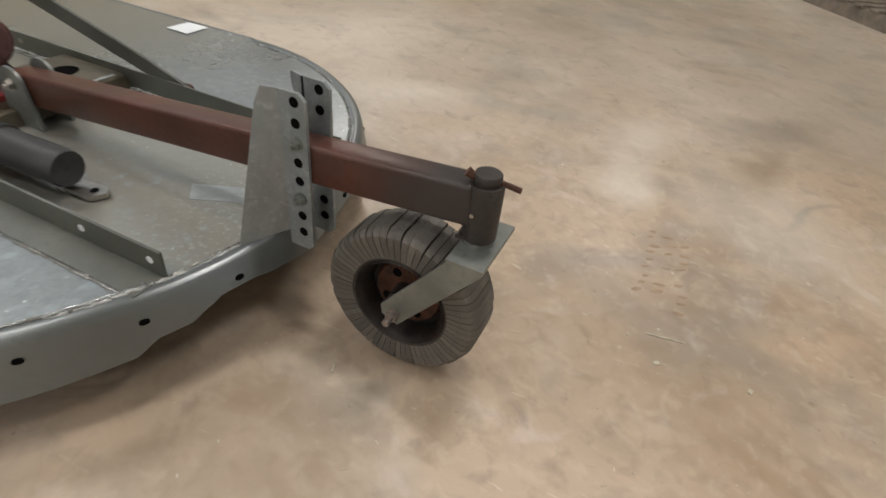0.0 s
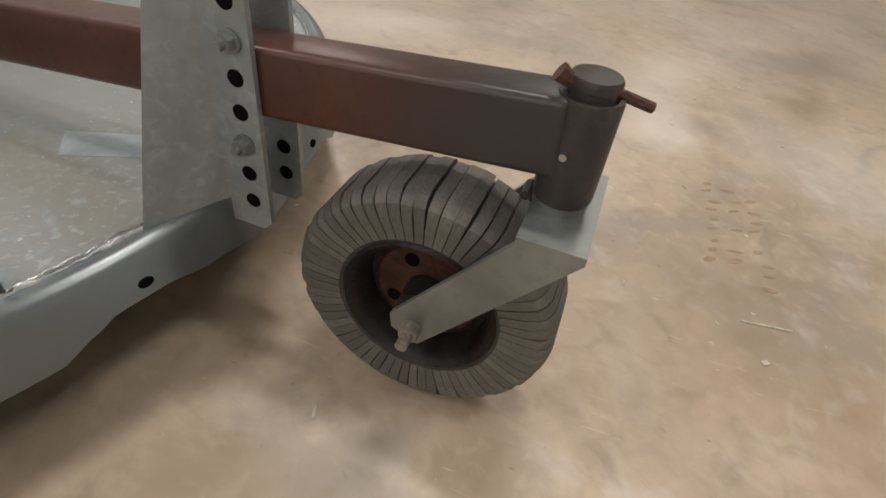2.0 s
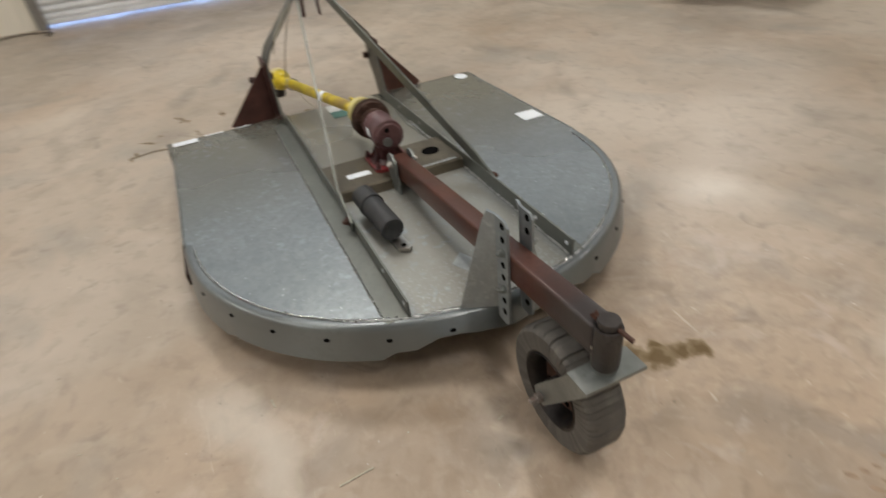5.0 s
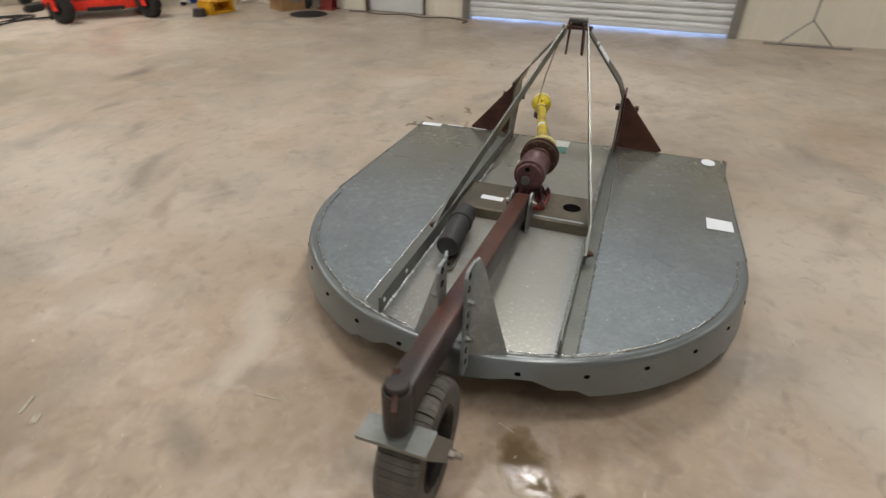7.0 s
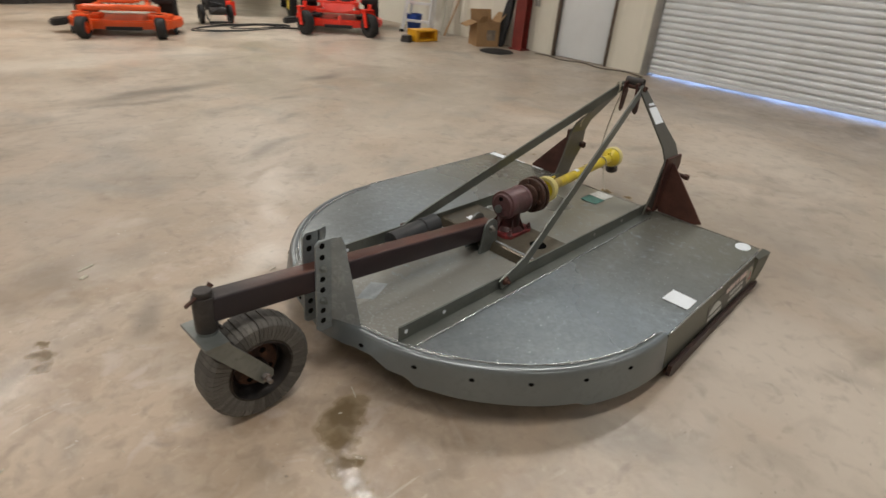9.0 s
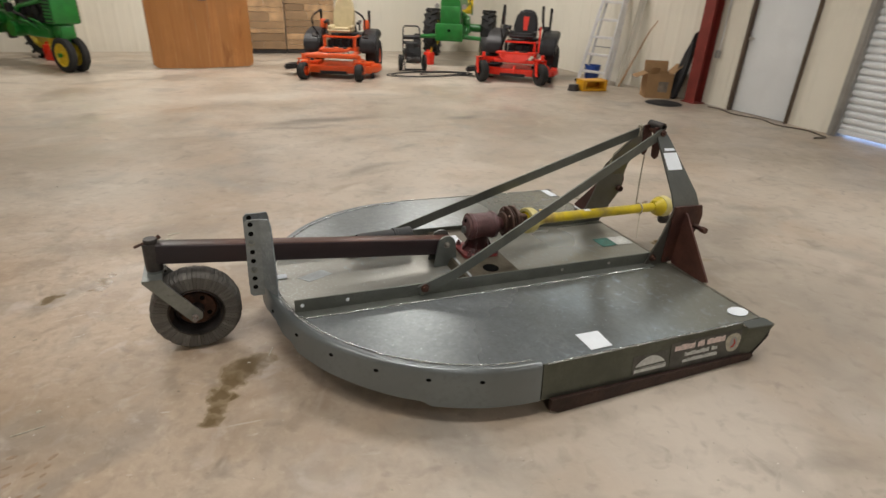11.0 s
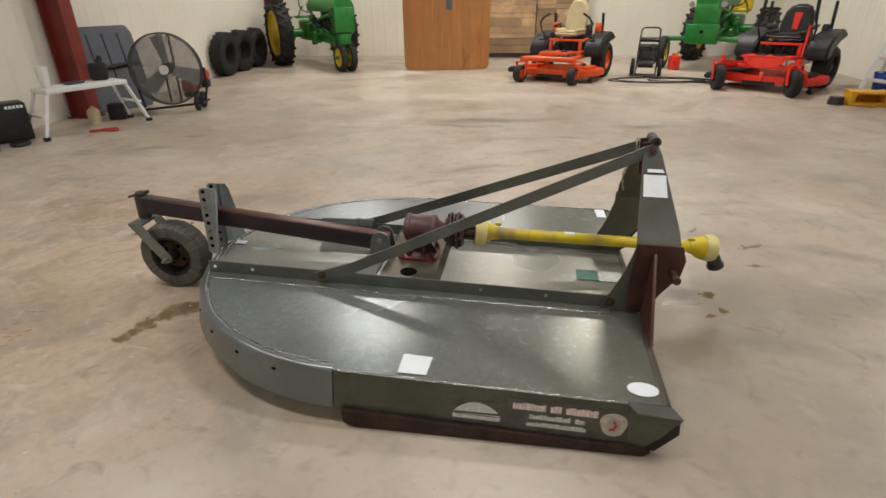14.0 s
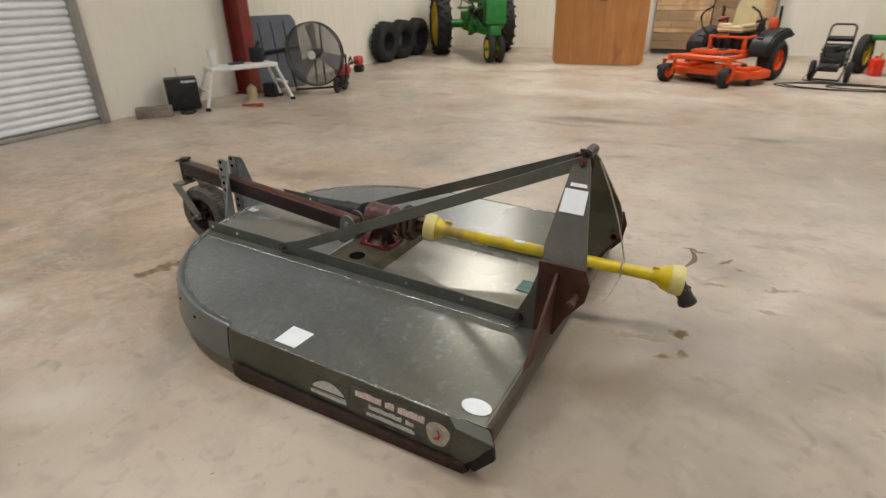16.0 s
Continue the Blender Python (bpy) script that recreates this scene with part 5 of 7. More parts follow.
def ply_mesh(seed):
    rnd = random.Random(seed)
    bm = B()
    half = math.pi / PLIES * rnd.uniform(0.84, 0.96)
    top = WR * rnd.uniform(0.984, 1.004)
    prof = [(0.110, -0.046), (0.113, -0.0545), (0.145, -0.057), (0.165, -0.0555), (top - 0.006, -0.049), (top, -0.036), (top, 0.036), (top - 0.006, 0.049), (0.165, 0.0555), (0.145, 0.057), (0.113, 0.0545), (0.110, 0.046)]
    sk = rnd.uniform(-0.012, 0.012)
    a = [bm.verts.new((r * math.cos(-half + sk * (r > 0.15)), r * math.sin(-half + sk * (r > 0.15)), h)) for r, h in prof]
    b = [bm.verts.new((r * math.cos(half + sk * (r > 0.15)), r * math.sin(half + sk * (r > 0.15)), h)) for r, h in prof]
    bm.faces.new(a)
    bm.faces.new(b)
    for i in range(len(a)):
        j = (i + 1) % len(a)
        bm.faces.new((a[i], a[j], b[j], b[i]))
    return mesh_of("rubber_ply", bm, M["ply"], 30)


PLY = [ply_mesh(k) for k in range(5)]
rnd = random.Random(12)
for k in range(PLIES):
    ob = new("rubber_ply", rnd.choice(PLY))
    ob.parent = tail
    ob.matrix_local = WM @ Matrix.Rotation(2 * math.pi * k / PLIES, 4, "Z")


# paper labels and decals
def flat(name, pts, material, parent, up=0.0012, label=""):
    bm = B()
    slab(bm, pts, (0, 0, up))
    return part(name, bm, material, parent, label, smooth=0)


flat("paper_label", [(0.182, -0.757, 0.003), (0.290, -0.760, 0.003), (0.284, -0.864, 0.003), (0.182, -0.865, 0.003)], M["label"], deck, label="square white paper label")
flat("oval_label", [(1.02 + 0.052 * math.cos(a), -0.813 + 0.036 * math.sin(a), 0.003) for a in [k * math.pi / 14 for k in range(28)]], M["label"], deck, label="oval white label")
flat("paper_label", [(1.02, 0.755, 0.003), (1.075, 0.758, 0.003), (1.07, 0.885, 0.003), (1.015, 0.88, 0.003)], M["label"], deck, label="white paper label")
for y0, y1 in ((0.62, 0.72), (0.47, 0.55)):
    flat("paper_label", [(1.068, y0, 0.003), (1.082, y0, 0.003), (1.082, y1, 0.003), (1.068, y1, 0.003)], M["label"], deck)
flat("faded_label", [(0.85, -0.055, 0.003), (0.95, -0.055, 0.003), (0.95, 0.045, 0.003), (0.85, 0.045, 0.003)], M["greenprint"], deck, label="faded green label")
flat("faded_label", [(0.953, -0.055, 0.003), (1.06, -0.055, 0.003), (1.06, 0.045, 0.003), (0.953, 0.045, 0.003)], M["greyprint"], deck, label="white scuffed label")
flat("paper_label", [(0.02, 0.105, 0.042), (0.060, 0.105, 0.042), (0.063, 0.205, 0.042), (0.022, 0.205, 0.042)], M["label"], gplate)
flat("paper_label", [(-0.058, -0.26, 0.0415), (-0.046, -0.26, 0.0415), (-0.046, -0.05, 0.0415), (-0.058, -0.05, 0.0415)], M["residue"], gplate, label="pale worn strip along the plate edge")
# mast label on the near plate: lies in the leaning face
for nm, x0, x1, t0, t1 in (("mast_label", 1.047, 1.135, 0.42, 0.72), ("mast_strip", 1.062, 1.122, 0.755, 0.80)):
    pa, pb = Vector((0, -0.275, 0.37)), Vector((0, -0.075, 0.615))
    nrm = Vector((0, -0.245, 0.2)).normalized() * 0.0015
    qs = [Vector((x, 0, 0)) + pa.lerp(pb, t) + nrm for x, t in ((x0, t0), (x1 + 0.006, t0), (x1, t1), (x0, t1))]
    bm = B()
    slab(bm, qs, nrm)
    part(nm, bm, M["label"], cutter, "white label on the mast", smooth=0)


def side_decal(pts, material, name="decal", lift=0.0015):
    """On the sloping side skirt: points as (x, z)."""
    bm = B()
    f = lambda x, z: Vector((x, -(HW + 0.004 + 0.02 * -z / 0.15) - lift, z))
    slab(bm, [f(x, z) for x, z in pts], (0, -0.001, 0))
    part(name, bm, material, near_skirt, smooth=0)


near_skirt = [o for o in cutter.children if o.name.startswith("side_skirt")][0]
side_decal([(0.375, -0.052), (0.562, -0.052), (0.562, -0.140), (0.375, -0.140)], M["decal_dark"], "decal_backing", 0.0008)
side_decal([(0.385 + 0.165 * k / 12, -0.108 + 0.048 * math.sin(math.pi * k / 12) ** 0.7) for k in range(13)], M["greyprint"], "arched_label", 0.0022)
side_decal([(0.385, -0.100), (0.55, -0.096), (0.55, -0.103), (0.385, -0.106)], M["olive"], "label_line", 0.0034)
side_decal([(0.385, -0.112), (0.55, -0.112), (0.55, -0.126), (0.385, -0.126)], M["greyprint"], "label_strip", 0.0022)
side_decal([(0.57, -0.028), (0.985, -0.028), (0.985, -0.148), (0.57, -0.148)], M["decal_dark"], "decal_backing", 0.0008)
rnd = random.Random(3)
for xa, xb, z0, z1, mname in ((0.590, 0.700, -0.040, -0.066, "pink"), (0.716, 0.752, -0.040, -0.066, "pink"), (0.768, 0.872, -0.040, -0.066, "pink"), (0.648, 0.785, -0.080, -0.098, "greyprint"), (0.800, 0.832, -0.080, -0.098, "greyprint"), (0.640, 0.838, -0.110, -0.126, "greyprint")):
    x = xa
    while x < xb:
        wd = min(rnd.uniform(0.008, 0.015), xb - x)
        top = z0 - rnd.choice((0, 0, 0.004))
        side_decal([(x, top), (x + wd, top), (x + wd, z1), (x, z1)], M[mname], "print_bar", 0.0028)
        x += wd + 0.0012
side_decal([(0.925 + (0.043 + 0.004 * math.sin(3 * a)) * math.cos(a), -0.085 + (0.047 + 0.004 * math.cos(2 * a)) * math.sin(a)) for a in [k * math.pi / 14 for k in range(28)]], M["rope"], "round_mark", 0.0022)
side_decal([(0.927 + 0.022 * math.cos(a), -0.086 + 0.029 * math.sin(a)) for a in [k * math.pi / 8 for k in range(16)]], M["jamb"], "round_mark", 0.0034)
side_decal([(0.912, -0.108), (0.930, -0.104), (0.938, -0.086), (0.928, -0.068), (0.922, -0.070), (0.929, -0.086), (0.922, -0.097), (0.910, -0.101)], M["redprint"], "red_mark", 0.0048)



# ---------------------------------------------------------------- wheels for the parked machines
def tyre(bm, m, r, w, rim, n=36):
    h = w / 2
    lathe(bm, [(rim, -h * 0.8), (rim + (r - rim) * 0.45, -h), (r - w * 0.12, -h * 0.88), (r, -h * 0.6), (r, h * 0.6), (r - w * 0.12, h * 0.88), (rim + (r - rim) * 0.45, h), (rim, h * 0.8)], m, n)
    return bm


def wheel(parent, c, r, w, rim, material, lugs=0, steer=0.0):
    """A tyre with its hub; axis along local x."""
    m = Matrix.Translation(c) @ Matrix.Rotation(radians(steer), 4, "Z") @ AX_X
    bm = tyre(B(), m, r, w, rim)
    t = part("tyre", bm, M["rubber"], parent, "black rubber tyre", smooth=40)
    if lugs:
        bm = B()
        for k in range(lugs):
            a = 2 * math.pi * k / lugs
            for s in (-1, 1):
                aa = a + (math.pi / lugs if s > 0 else 0)
                mm = m @ Matrix.Rotation(aa, 4, "Z") @ pose(r + 0.008, 0, s * w * 0.24, s * 38, 0, 0)
                bmesh.ops.create_cube(bm, size=1, matrix=mm @ Matrix.Diagonal((0.05, 0.045, w * 0.56, 1)))
        tagged(part("tread", bm, M["rubber"], t, smooth=0), kind="stuff")
    bm = B()
    lathe(bm, [(rim, -w * 0.36), (rim * 0.92, -w * 0.40), (rim * 0.86, -w * 0.2), (rim * 0.35, -w * 0.12), (rim * 0.3, -w * 0.34), (0.0, -w * 0.36)], m, 24, False)
    lathe(bm, [(rim, w * 0.36), (rim * 0.92, w * 0.40), (rim * 0.86, w * 0.2), (rim * 0.35, w * 0.12), (rim * 0.3, w * 0.34), (0.0, w * 0.36)], m, 24, False)
    part("hub", bm, material, t, smooth=40)
    return t


def zero_turn(m, paint, seat_mat, label, style):
    """A zero-turn mower; faces local -y, origin on the floor between the rear wheels."""
    e = thing("zero_turn_mower", m, label, "mower", "parked zero-turn mowers")
    P, K = M[paint], M["black"]
    wide = style == "b"
    for s in (-1, 1):
        wheel(e, (s * 0.56, 0, 0.30), 0.30, 0.26, 0.165, P if not wide else K)
        cr = 0.14 if not wide else 0.185
        cx = 0.47 if not wide else 0.52
        wheel(e, (s * cx, -1.25, cr), cr, 0.14, 0.078, P if not wide else K, steer=s * 9 - 6 if not wide else 38)
        bm = B()
        for o in (-0.088, 0.088):
            slab(bm, [(s * cx + o, -1.29, cr - 0.03), (s * cx + o, -1.22, cr - 0.03), (s * cx + o, -1.15, 2 * cr + 0.045), (s * cx + o, -1.24, 2 * cr + 0.045)], (0.01, 0, 0))
        box(bm, (s * cx, -1.195, 2 * cr + 0.05), (0.20, 0.10, 0.014), bevel=0.003)
        if wide:
            bm.transform(Matrix.Translation((s * cx, -1.25, 0)) @ Matrix.Rotation(radians(38), 4, "Z") @ Matrix.Translation((-s * cx, 1.25, 0)))
        cyl(bm, (s * cx, -1.19, 2 * cr + 0.05), (s * cx, -1.19, 2 * cr + 0.13), 0.032, n=14)
        part("caster_fork", bm, P, e, smooth=40)
        bm = B()
        if not wide:
            tube(bm, [(s * 0.47, -1.19, 0.375), (s * 0.42, -1.16, 0.385), (s * 0.33, -1.05, 0.385), (s * 0.31, -0.6, 0.37), (s * 0.31, 0.25, 0.36)], 0.036, 8)
        else:
            slab(bm, [(s * 0.34, -0.88, 0.40), (s * 0.47, -1.24, 0.44), (s * 0.60, -1.30, 0.36), (s * 0.66, -1.20, 0.31), (s * 0.55, -0.92, 0.33)], (0, 0.02, -0.07))
            tube(bm, [(s * 0.45, -1.1, 0.37), (s * 0.31, -0.8, 0.37), (s * 0.31, 0.25, 0.36)], 0.034, 8)
        part("front_arm", bm, P, e, smooth=45)
        # side tank, swept up to the rear
        bm = B()
        side = [(-0.44, 0.36), (-0.46, 0.50), (-0.36, 0.63), (-0.12, 0.72), (0.20, 0.76), (0.38, 0.68), (0.40, 0.60), (0.20, 0.645), (0.02, 0.62), (-0.16, 0.55), (-0.27, 0.40)]
        if wide:
            side = [(y, z + 0.05 + 0.10 * max(0, y + 0.1)) for y, z in side]
        slab(bm, [(s * 0.36, y, z) for y, z in side], (s * 0.30, 0, 0))
        bmesh.ops.bevel(bm, geom=list(bm.edges), offset=0.028, segments=2, affect="EDGES")
        part("side_tank", bm, K, e, "black plastic side tank and fender", smooth=60)
        bm = B()
        box(bm, (s * 0.40, 0.20, 0.80), (0.10, 0.20, 0.17), (-12, 0, 0), bevel=0.02)
        part("rear_shoulder", bm, P if not wide else K, e, smooth=45)
        bm = B()
        box(bm, (s * 0.46, -0.30, 0.645), (0.10, 0.13, 0.035), (20, 0, 0), bevel=0.008)
        for k in range(3):
            cyl(bm, (s * 0.44 + 0.025 * k, -0.31, 0.66), (s * 0.44 + 0.025 * k, -0.325, 0.70), 0.008, n=8)
        part("control_panel", bm, M["dark_paint"], e)
        # control levers
        bm = B()
        if not wide:
            tube(bm, [(s * 0.36, -0.22, 0.58), (s * 0.46, -0.40, 0.78), (s * 0.47, -0.46, 0.92), (s * 0.42, -0.46, 1.0), (s * 0.30, -0.45, 1.07)], lambda i: 0.011 if i < 2 else 0.017, 8)
        else:
            tube(bm, [(s * 0.36, -0.22, 0.60), (s * 0.40, -0.36, 0.86), (s * 0.37, -0.38, 1.02), (s * 0.355, -0.38, 1.26)], lambda i: 0.014 if i < 2 else 0.026, 8)
        part("control_lever", bm, K, e, "black control lever with foam grip", smooth=60)
        bm = B()
        top = 1.22 if wide else 1.06
        tube(bm, [(s * 0.44, 0.24, 0.6), (s * 0.45, 0.22, 0.9), (s * 0.45, 0.20, top)], 0.024, 8)
        part("roll_bar_post", bm, K, e)
        bm = B()
        box(bm, (s * 0.30, -0.04, 0.865), (0.065, 0.27, 0.045), (6, 0, 0), bevel=0.018)
        tube(bm, [(s * 0.29, 0.06, 0.72), (s * 0.29, 0.08, 0.85)], 0.016, 6)
        part("armrest", bm, K, e, smooth=50)
        # under-seat frame post and its brace
        bm = B()
        box(bm, (s * 0.27, -0.40, 0.545), (0.05, 0.06, 0.22), bevel=0.006)
        tube(bm, [(s * 0.27, -0.40, 0.62), (s * 0.29, -0.1, 0.64), (s * 0.29, 0.2, 0.60)], 0.022, 6)
        box(bm, (s * 0.30, -0.36, 0.42), (0.05, 0.34, 0.08), bevel=0.008)
        part("seat_frame_post", bm, K if wide and s < 0 else P, e, smooth=40)
        bm = B()
        tube(bm, [(s * 0.18, -1.02, 0.40), (s * 0.26, -0.74, 0.33), (s * 0.46, -0.62, 0.28)], 0.016, 6)
        part("deck_hanger", bm, K if wide else P, e)
        bm = B()
        cyl(bm, (s * 0.62, -0.84, 0.05), (s * 0.68, -0.84, 0.05), 0.05, n=14)
        part("gauge_wheel", bm, K, e)
    # cutting deck: shallow shell with a rolled lip, belt covers and a dark front band
    bm = B()
    out = [(-0.72, -0.72), (-0.60, -0.98), (-0.25, -1.06), (0.25, -1.06), (0.60, -0.98), (0.74, -0.70), (0.76, -0.42), (0.5, -0.20), (-0.5, -0.20), (-0.72, -0.46)]
    low, top = (0.09, 0.115) if not wide else (0.11, 0.115)
    slab(bm, [(x, y, low) for x, y in out], (0, 0, top))
    bmesh.ops.bevel(bm, geom=list(bm.edges), offset=0.018, segments=2, affect="EDGES")
    dk = part("cutting_deck", bm, P, e, "painted steel cutting deck", smooth=45)
    bm = B()
    box(bm, (0, -1.066, low + 0.015), (0.46, 0.012, 0.05), bevel=0.003)
    part("front_band", bm, K, dk)
    for x in (-0.46, 0.46):
        bm = B()
        slab(bm, [(x - 0.16, -0.86, low + top), (x + 0.16, -0.86, low + top), (x + 0.18, -0.50, low + top), (x - 0.18, -0.50, low + top)], (0, 0, 0.045))
        bmesh.ops.bevel(bm, geom=list(bm.edges), offset=0.012, segments=2, affect="EDGES")
        part("belt_cover", bm, K if wide else P, dk, smooth=45)
        bm = B()
        cyl(bm, (x, -0.68, low + top + 0.04), (x, -0.68, low + top + 0.085), 0.05, 0.03, n=14)
        part("spindle", bm, K, dk)
    bm = B()
    slab(bm, [(-0.70, -0.86, 0.12), (-0.70, -0.58, 0.12), (-0.90, -0.56, 0.10), (-0.96, -0.70, 0.08), (-0.90, -0.84, 0.09)], (0, 0, 0.085))
    bmesh.ops.bevel(bm, geom=list(bm.edges), offset=0.02, segments=2, affect="EDGES")
    part("discharge_chute", bm, K, dk, "black rubber discharge chute", smooth=50)
    bm = B()
    if not wide:
        tube(bm, [(-0.43, -1.17, 0.385), (-0.30, -1.19, 0.39), (0.30, -1.19, 0.39), (0.43, -1.17, 0.385)], 0.042, 10)
    else:
        box(bm, (0, -0.98, 0.35), (0.72, 0.06, 0.06), bevel=0.012)
        box(bm, (0.02, -1.075, 0.22), (0.05, 0.02, 0.14), (-14, 0, 0), bevel=0.006)
    part("front_bar", bm, P, e, smooth=50)
    # foot platform
    bm = B()
    if not wide:
        slab(bm, [(-0.24, -1.02, 0.44), (0.24, -1.02, 0.44), (0.26, -0.62, 0.45), (-0.26, -0.62, 0.45)], (0, 0, 0.03))
        box(bm, (0, -1.02, 0.465), (0.36, 0.05, 0.07), (-15, 0, 0), bevel=0.012)
    else:
        slab(bm, [(-0.34, -1.0, 0.47), (0.34, -1.0, 0.47), (0.34, -0.60, 0.46), (-0.34, -0.60, 0.46)], (0, 0, 0.03))
        arc = [(0.29 * math.cos(a), -1.0 - 0.05 * math.sin(-a), 0.47 + 0.13 * math.sin(a)) for a in [-math.pi * k / 12 for k in range(13)]]
        slab(bm, arc, (0, 0.03, 0.01))
    part("foot_platform", bm, P, e, smooth=40)
    for x in (-0.12, 0.12):
        bm = B()
        box(bm, (x, -0.80, 0.50 if wide else 0.484), (0.15, 0.16, 0.012), bevel=0.004)
        part("foot_pad", bm, M["rubber"], e)
    bm = B()
    box(bm, (0, -0.42, 0.635), (0.58, 0.05, 0.035), bevel=0.006)
    box(bm, (0, -0.44, 0.43), (0.52, 0.05, 0.05), bevel=0.006)
    part("seat_frame_bar", bm, P, e, smooth=40)
    bm = B()
    box(bm, (0, -0.14, 0.50), (0.48, 0.40, 0.20), bevel=0.03)
    for x in (-0.15, 0.02, 0.16):
        cyl(bm, (x, -0.36, 0.48), (x + 0.02, -0.36, 0.60), 0.03, n=12)
    part("hydraulic_unit", bm, K, e, smooth=50)
    bm = B()
    for k in range(5):
        tube(bm, [(-0.22 + 0.1 * k, -0.40, 0.48), (-0.16 + 0.08 * k, -0.52, 0.42 + 0.02 * (k % 2)), (-0.2 + 0.1 * k, -0.62, 0.34)], 0.011, 6)
    part("hydraulic_hoses", bm, M["dark_paint"], e)
    bm = B()
    box(bm, (0, 0.38, 0.52), (0.58, 0.46, 0.30), bevel=0.05)
    cyl(bm, (0, 0.38, 0.66), (0, 0.38, 0.80), 0.20, 0.17, n=24)
    part("engine", bm, K, e, "black engine with shroud", smooth=50)
    # seat
    S = M[seat_mat]
    bm = B()
    sw = 0.215 if not wide else 0.25
    cush = [(-0.42, 0.70), (-0.43, 0.76), (-0.38, 0.785), (-0.15, 0.765), (0.06, 0.775), (0.08, 0.70)]
    slab(bm, [(-sw, y, z) for y, z in cush], (2 * sw, 0, 0))
    bmesh.ops.bevel(bm, geom=list(bm.edges), offset=0.028, segments=3, affect="EDGES")
    seat = part("seat", bm, S, e, "padded seat cushion", smooth=60)
    for s in (-1, 1):
        bm = B()
        box(bm, (s * (sw - 0.035), -0.20, 0.785), (0.085, 0.36, 0.06), (0, s * -14, 0), bevel=0.026, seg=3)
        part("seat_bolster", bm, S, seat, smooth=60)
    bm = B()
    bh, bw = (0.98, 0.92) if not wide else (0.78, 1.05)
    out = [(-0.20, 0.0), (-0.225, 0.14), (-0.205, 0.34), (-0.165, 0.50), (-0.10, 0.565), (0.0, 0.58), (0.10, 0.565), (0.165, 0.50), (0.205, 0.34), (0.225, 0.14), (0.20, 0.0)]
    slab(bm, [(x * bw, 0.02 + 0.24 * z * bh, 0.72 + z * bh) for x, z in out], (0, 0.11, 0.02))
    bmesh.ops.bevel(bm, geom=list(bm.edges), offset=0.032, segments=3, affect="EDGES")
    part("backrest", bm, S, seat, "padded high seat back", smooth=60)
    if wide:
        bm = B()
        slab(bm, [(-0.035, 0.044, 0.82), (0.035, 0.044, 0.82), (0.055, 0.103, 1.06), (-0.055, 0.103, 1.06)], (0, -0.012, 0.0))
        part("stripe", bm, M["red"], seat, "red seat stripe")
        bm = B()
        tube(bm, [(0.37, -0.62, 0.48), (0.36, -0.52, 0.80), (0.36, -0.52, 0.92)], 0.016, 8)
        part("deck_lift_lever", bm, M["red"], e)
    return e


zero_turn(pose(1.30, 8.47, 0, 0, 0, -23.0), "orange", "cream", "orange zero-turn mower with a cream seat, parked", "a")
zero_turn(pose(4.60, 7.52, 0, 0, 0, -38.0), "red", "black", "bright red zero-turn mower with a black seat, parked", "b")


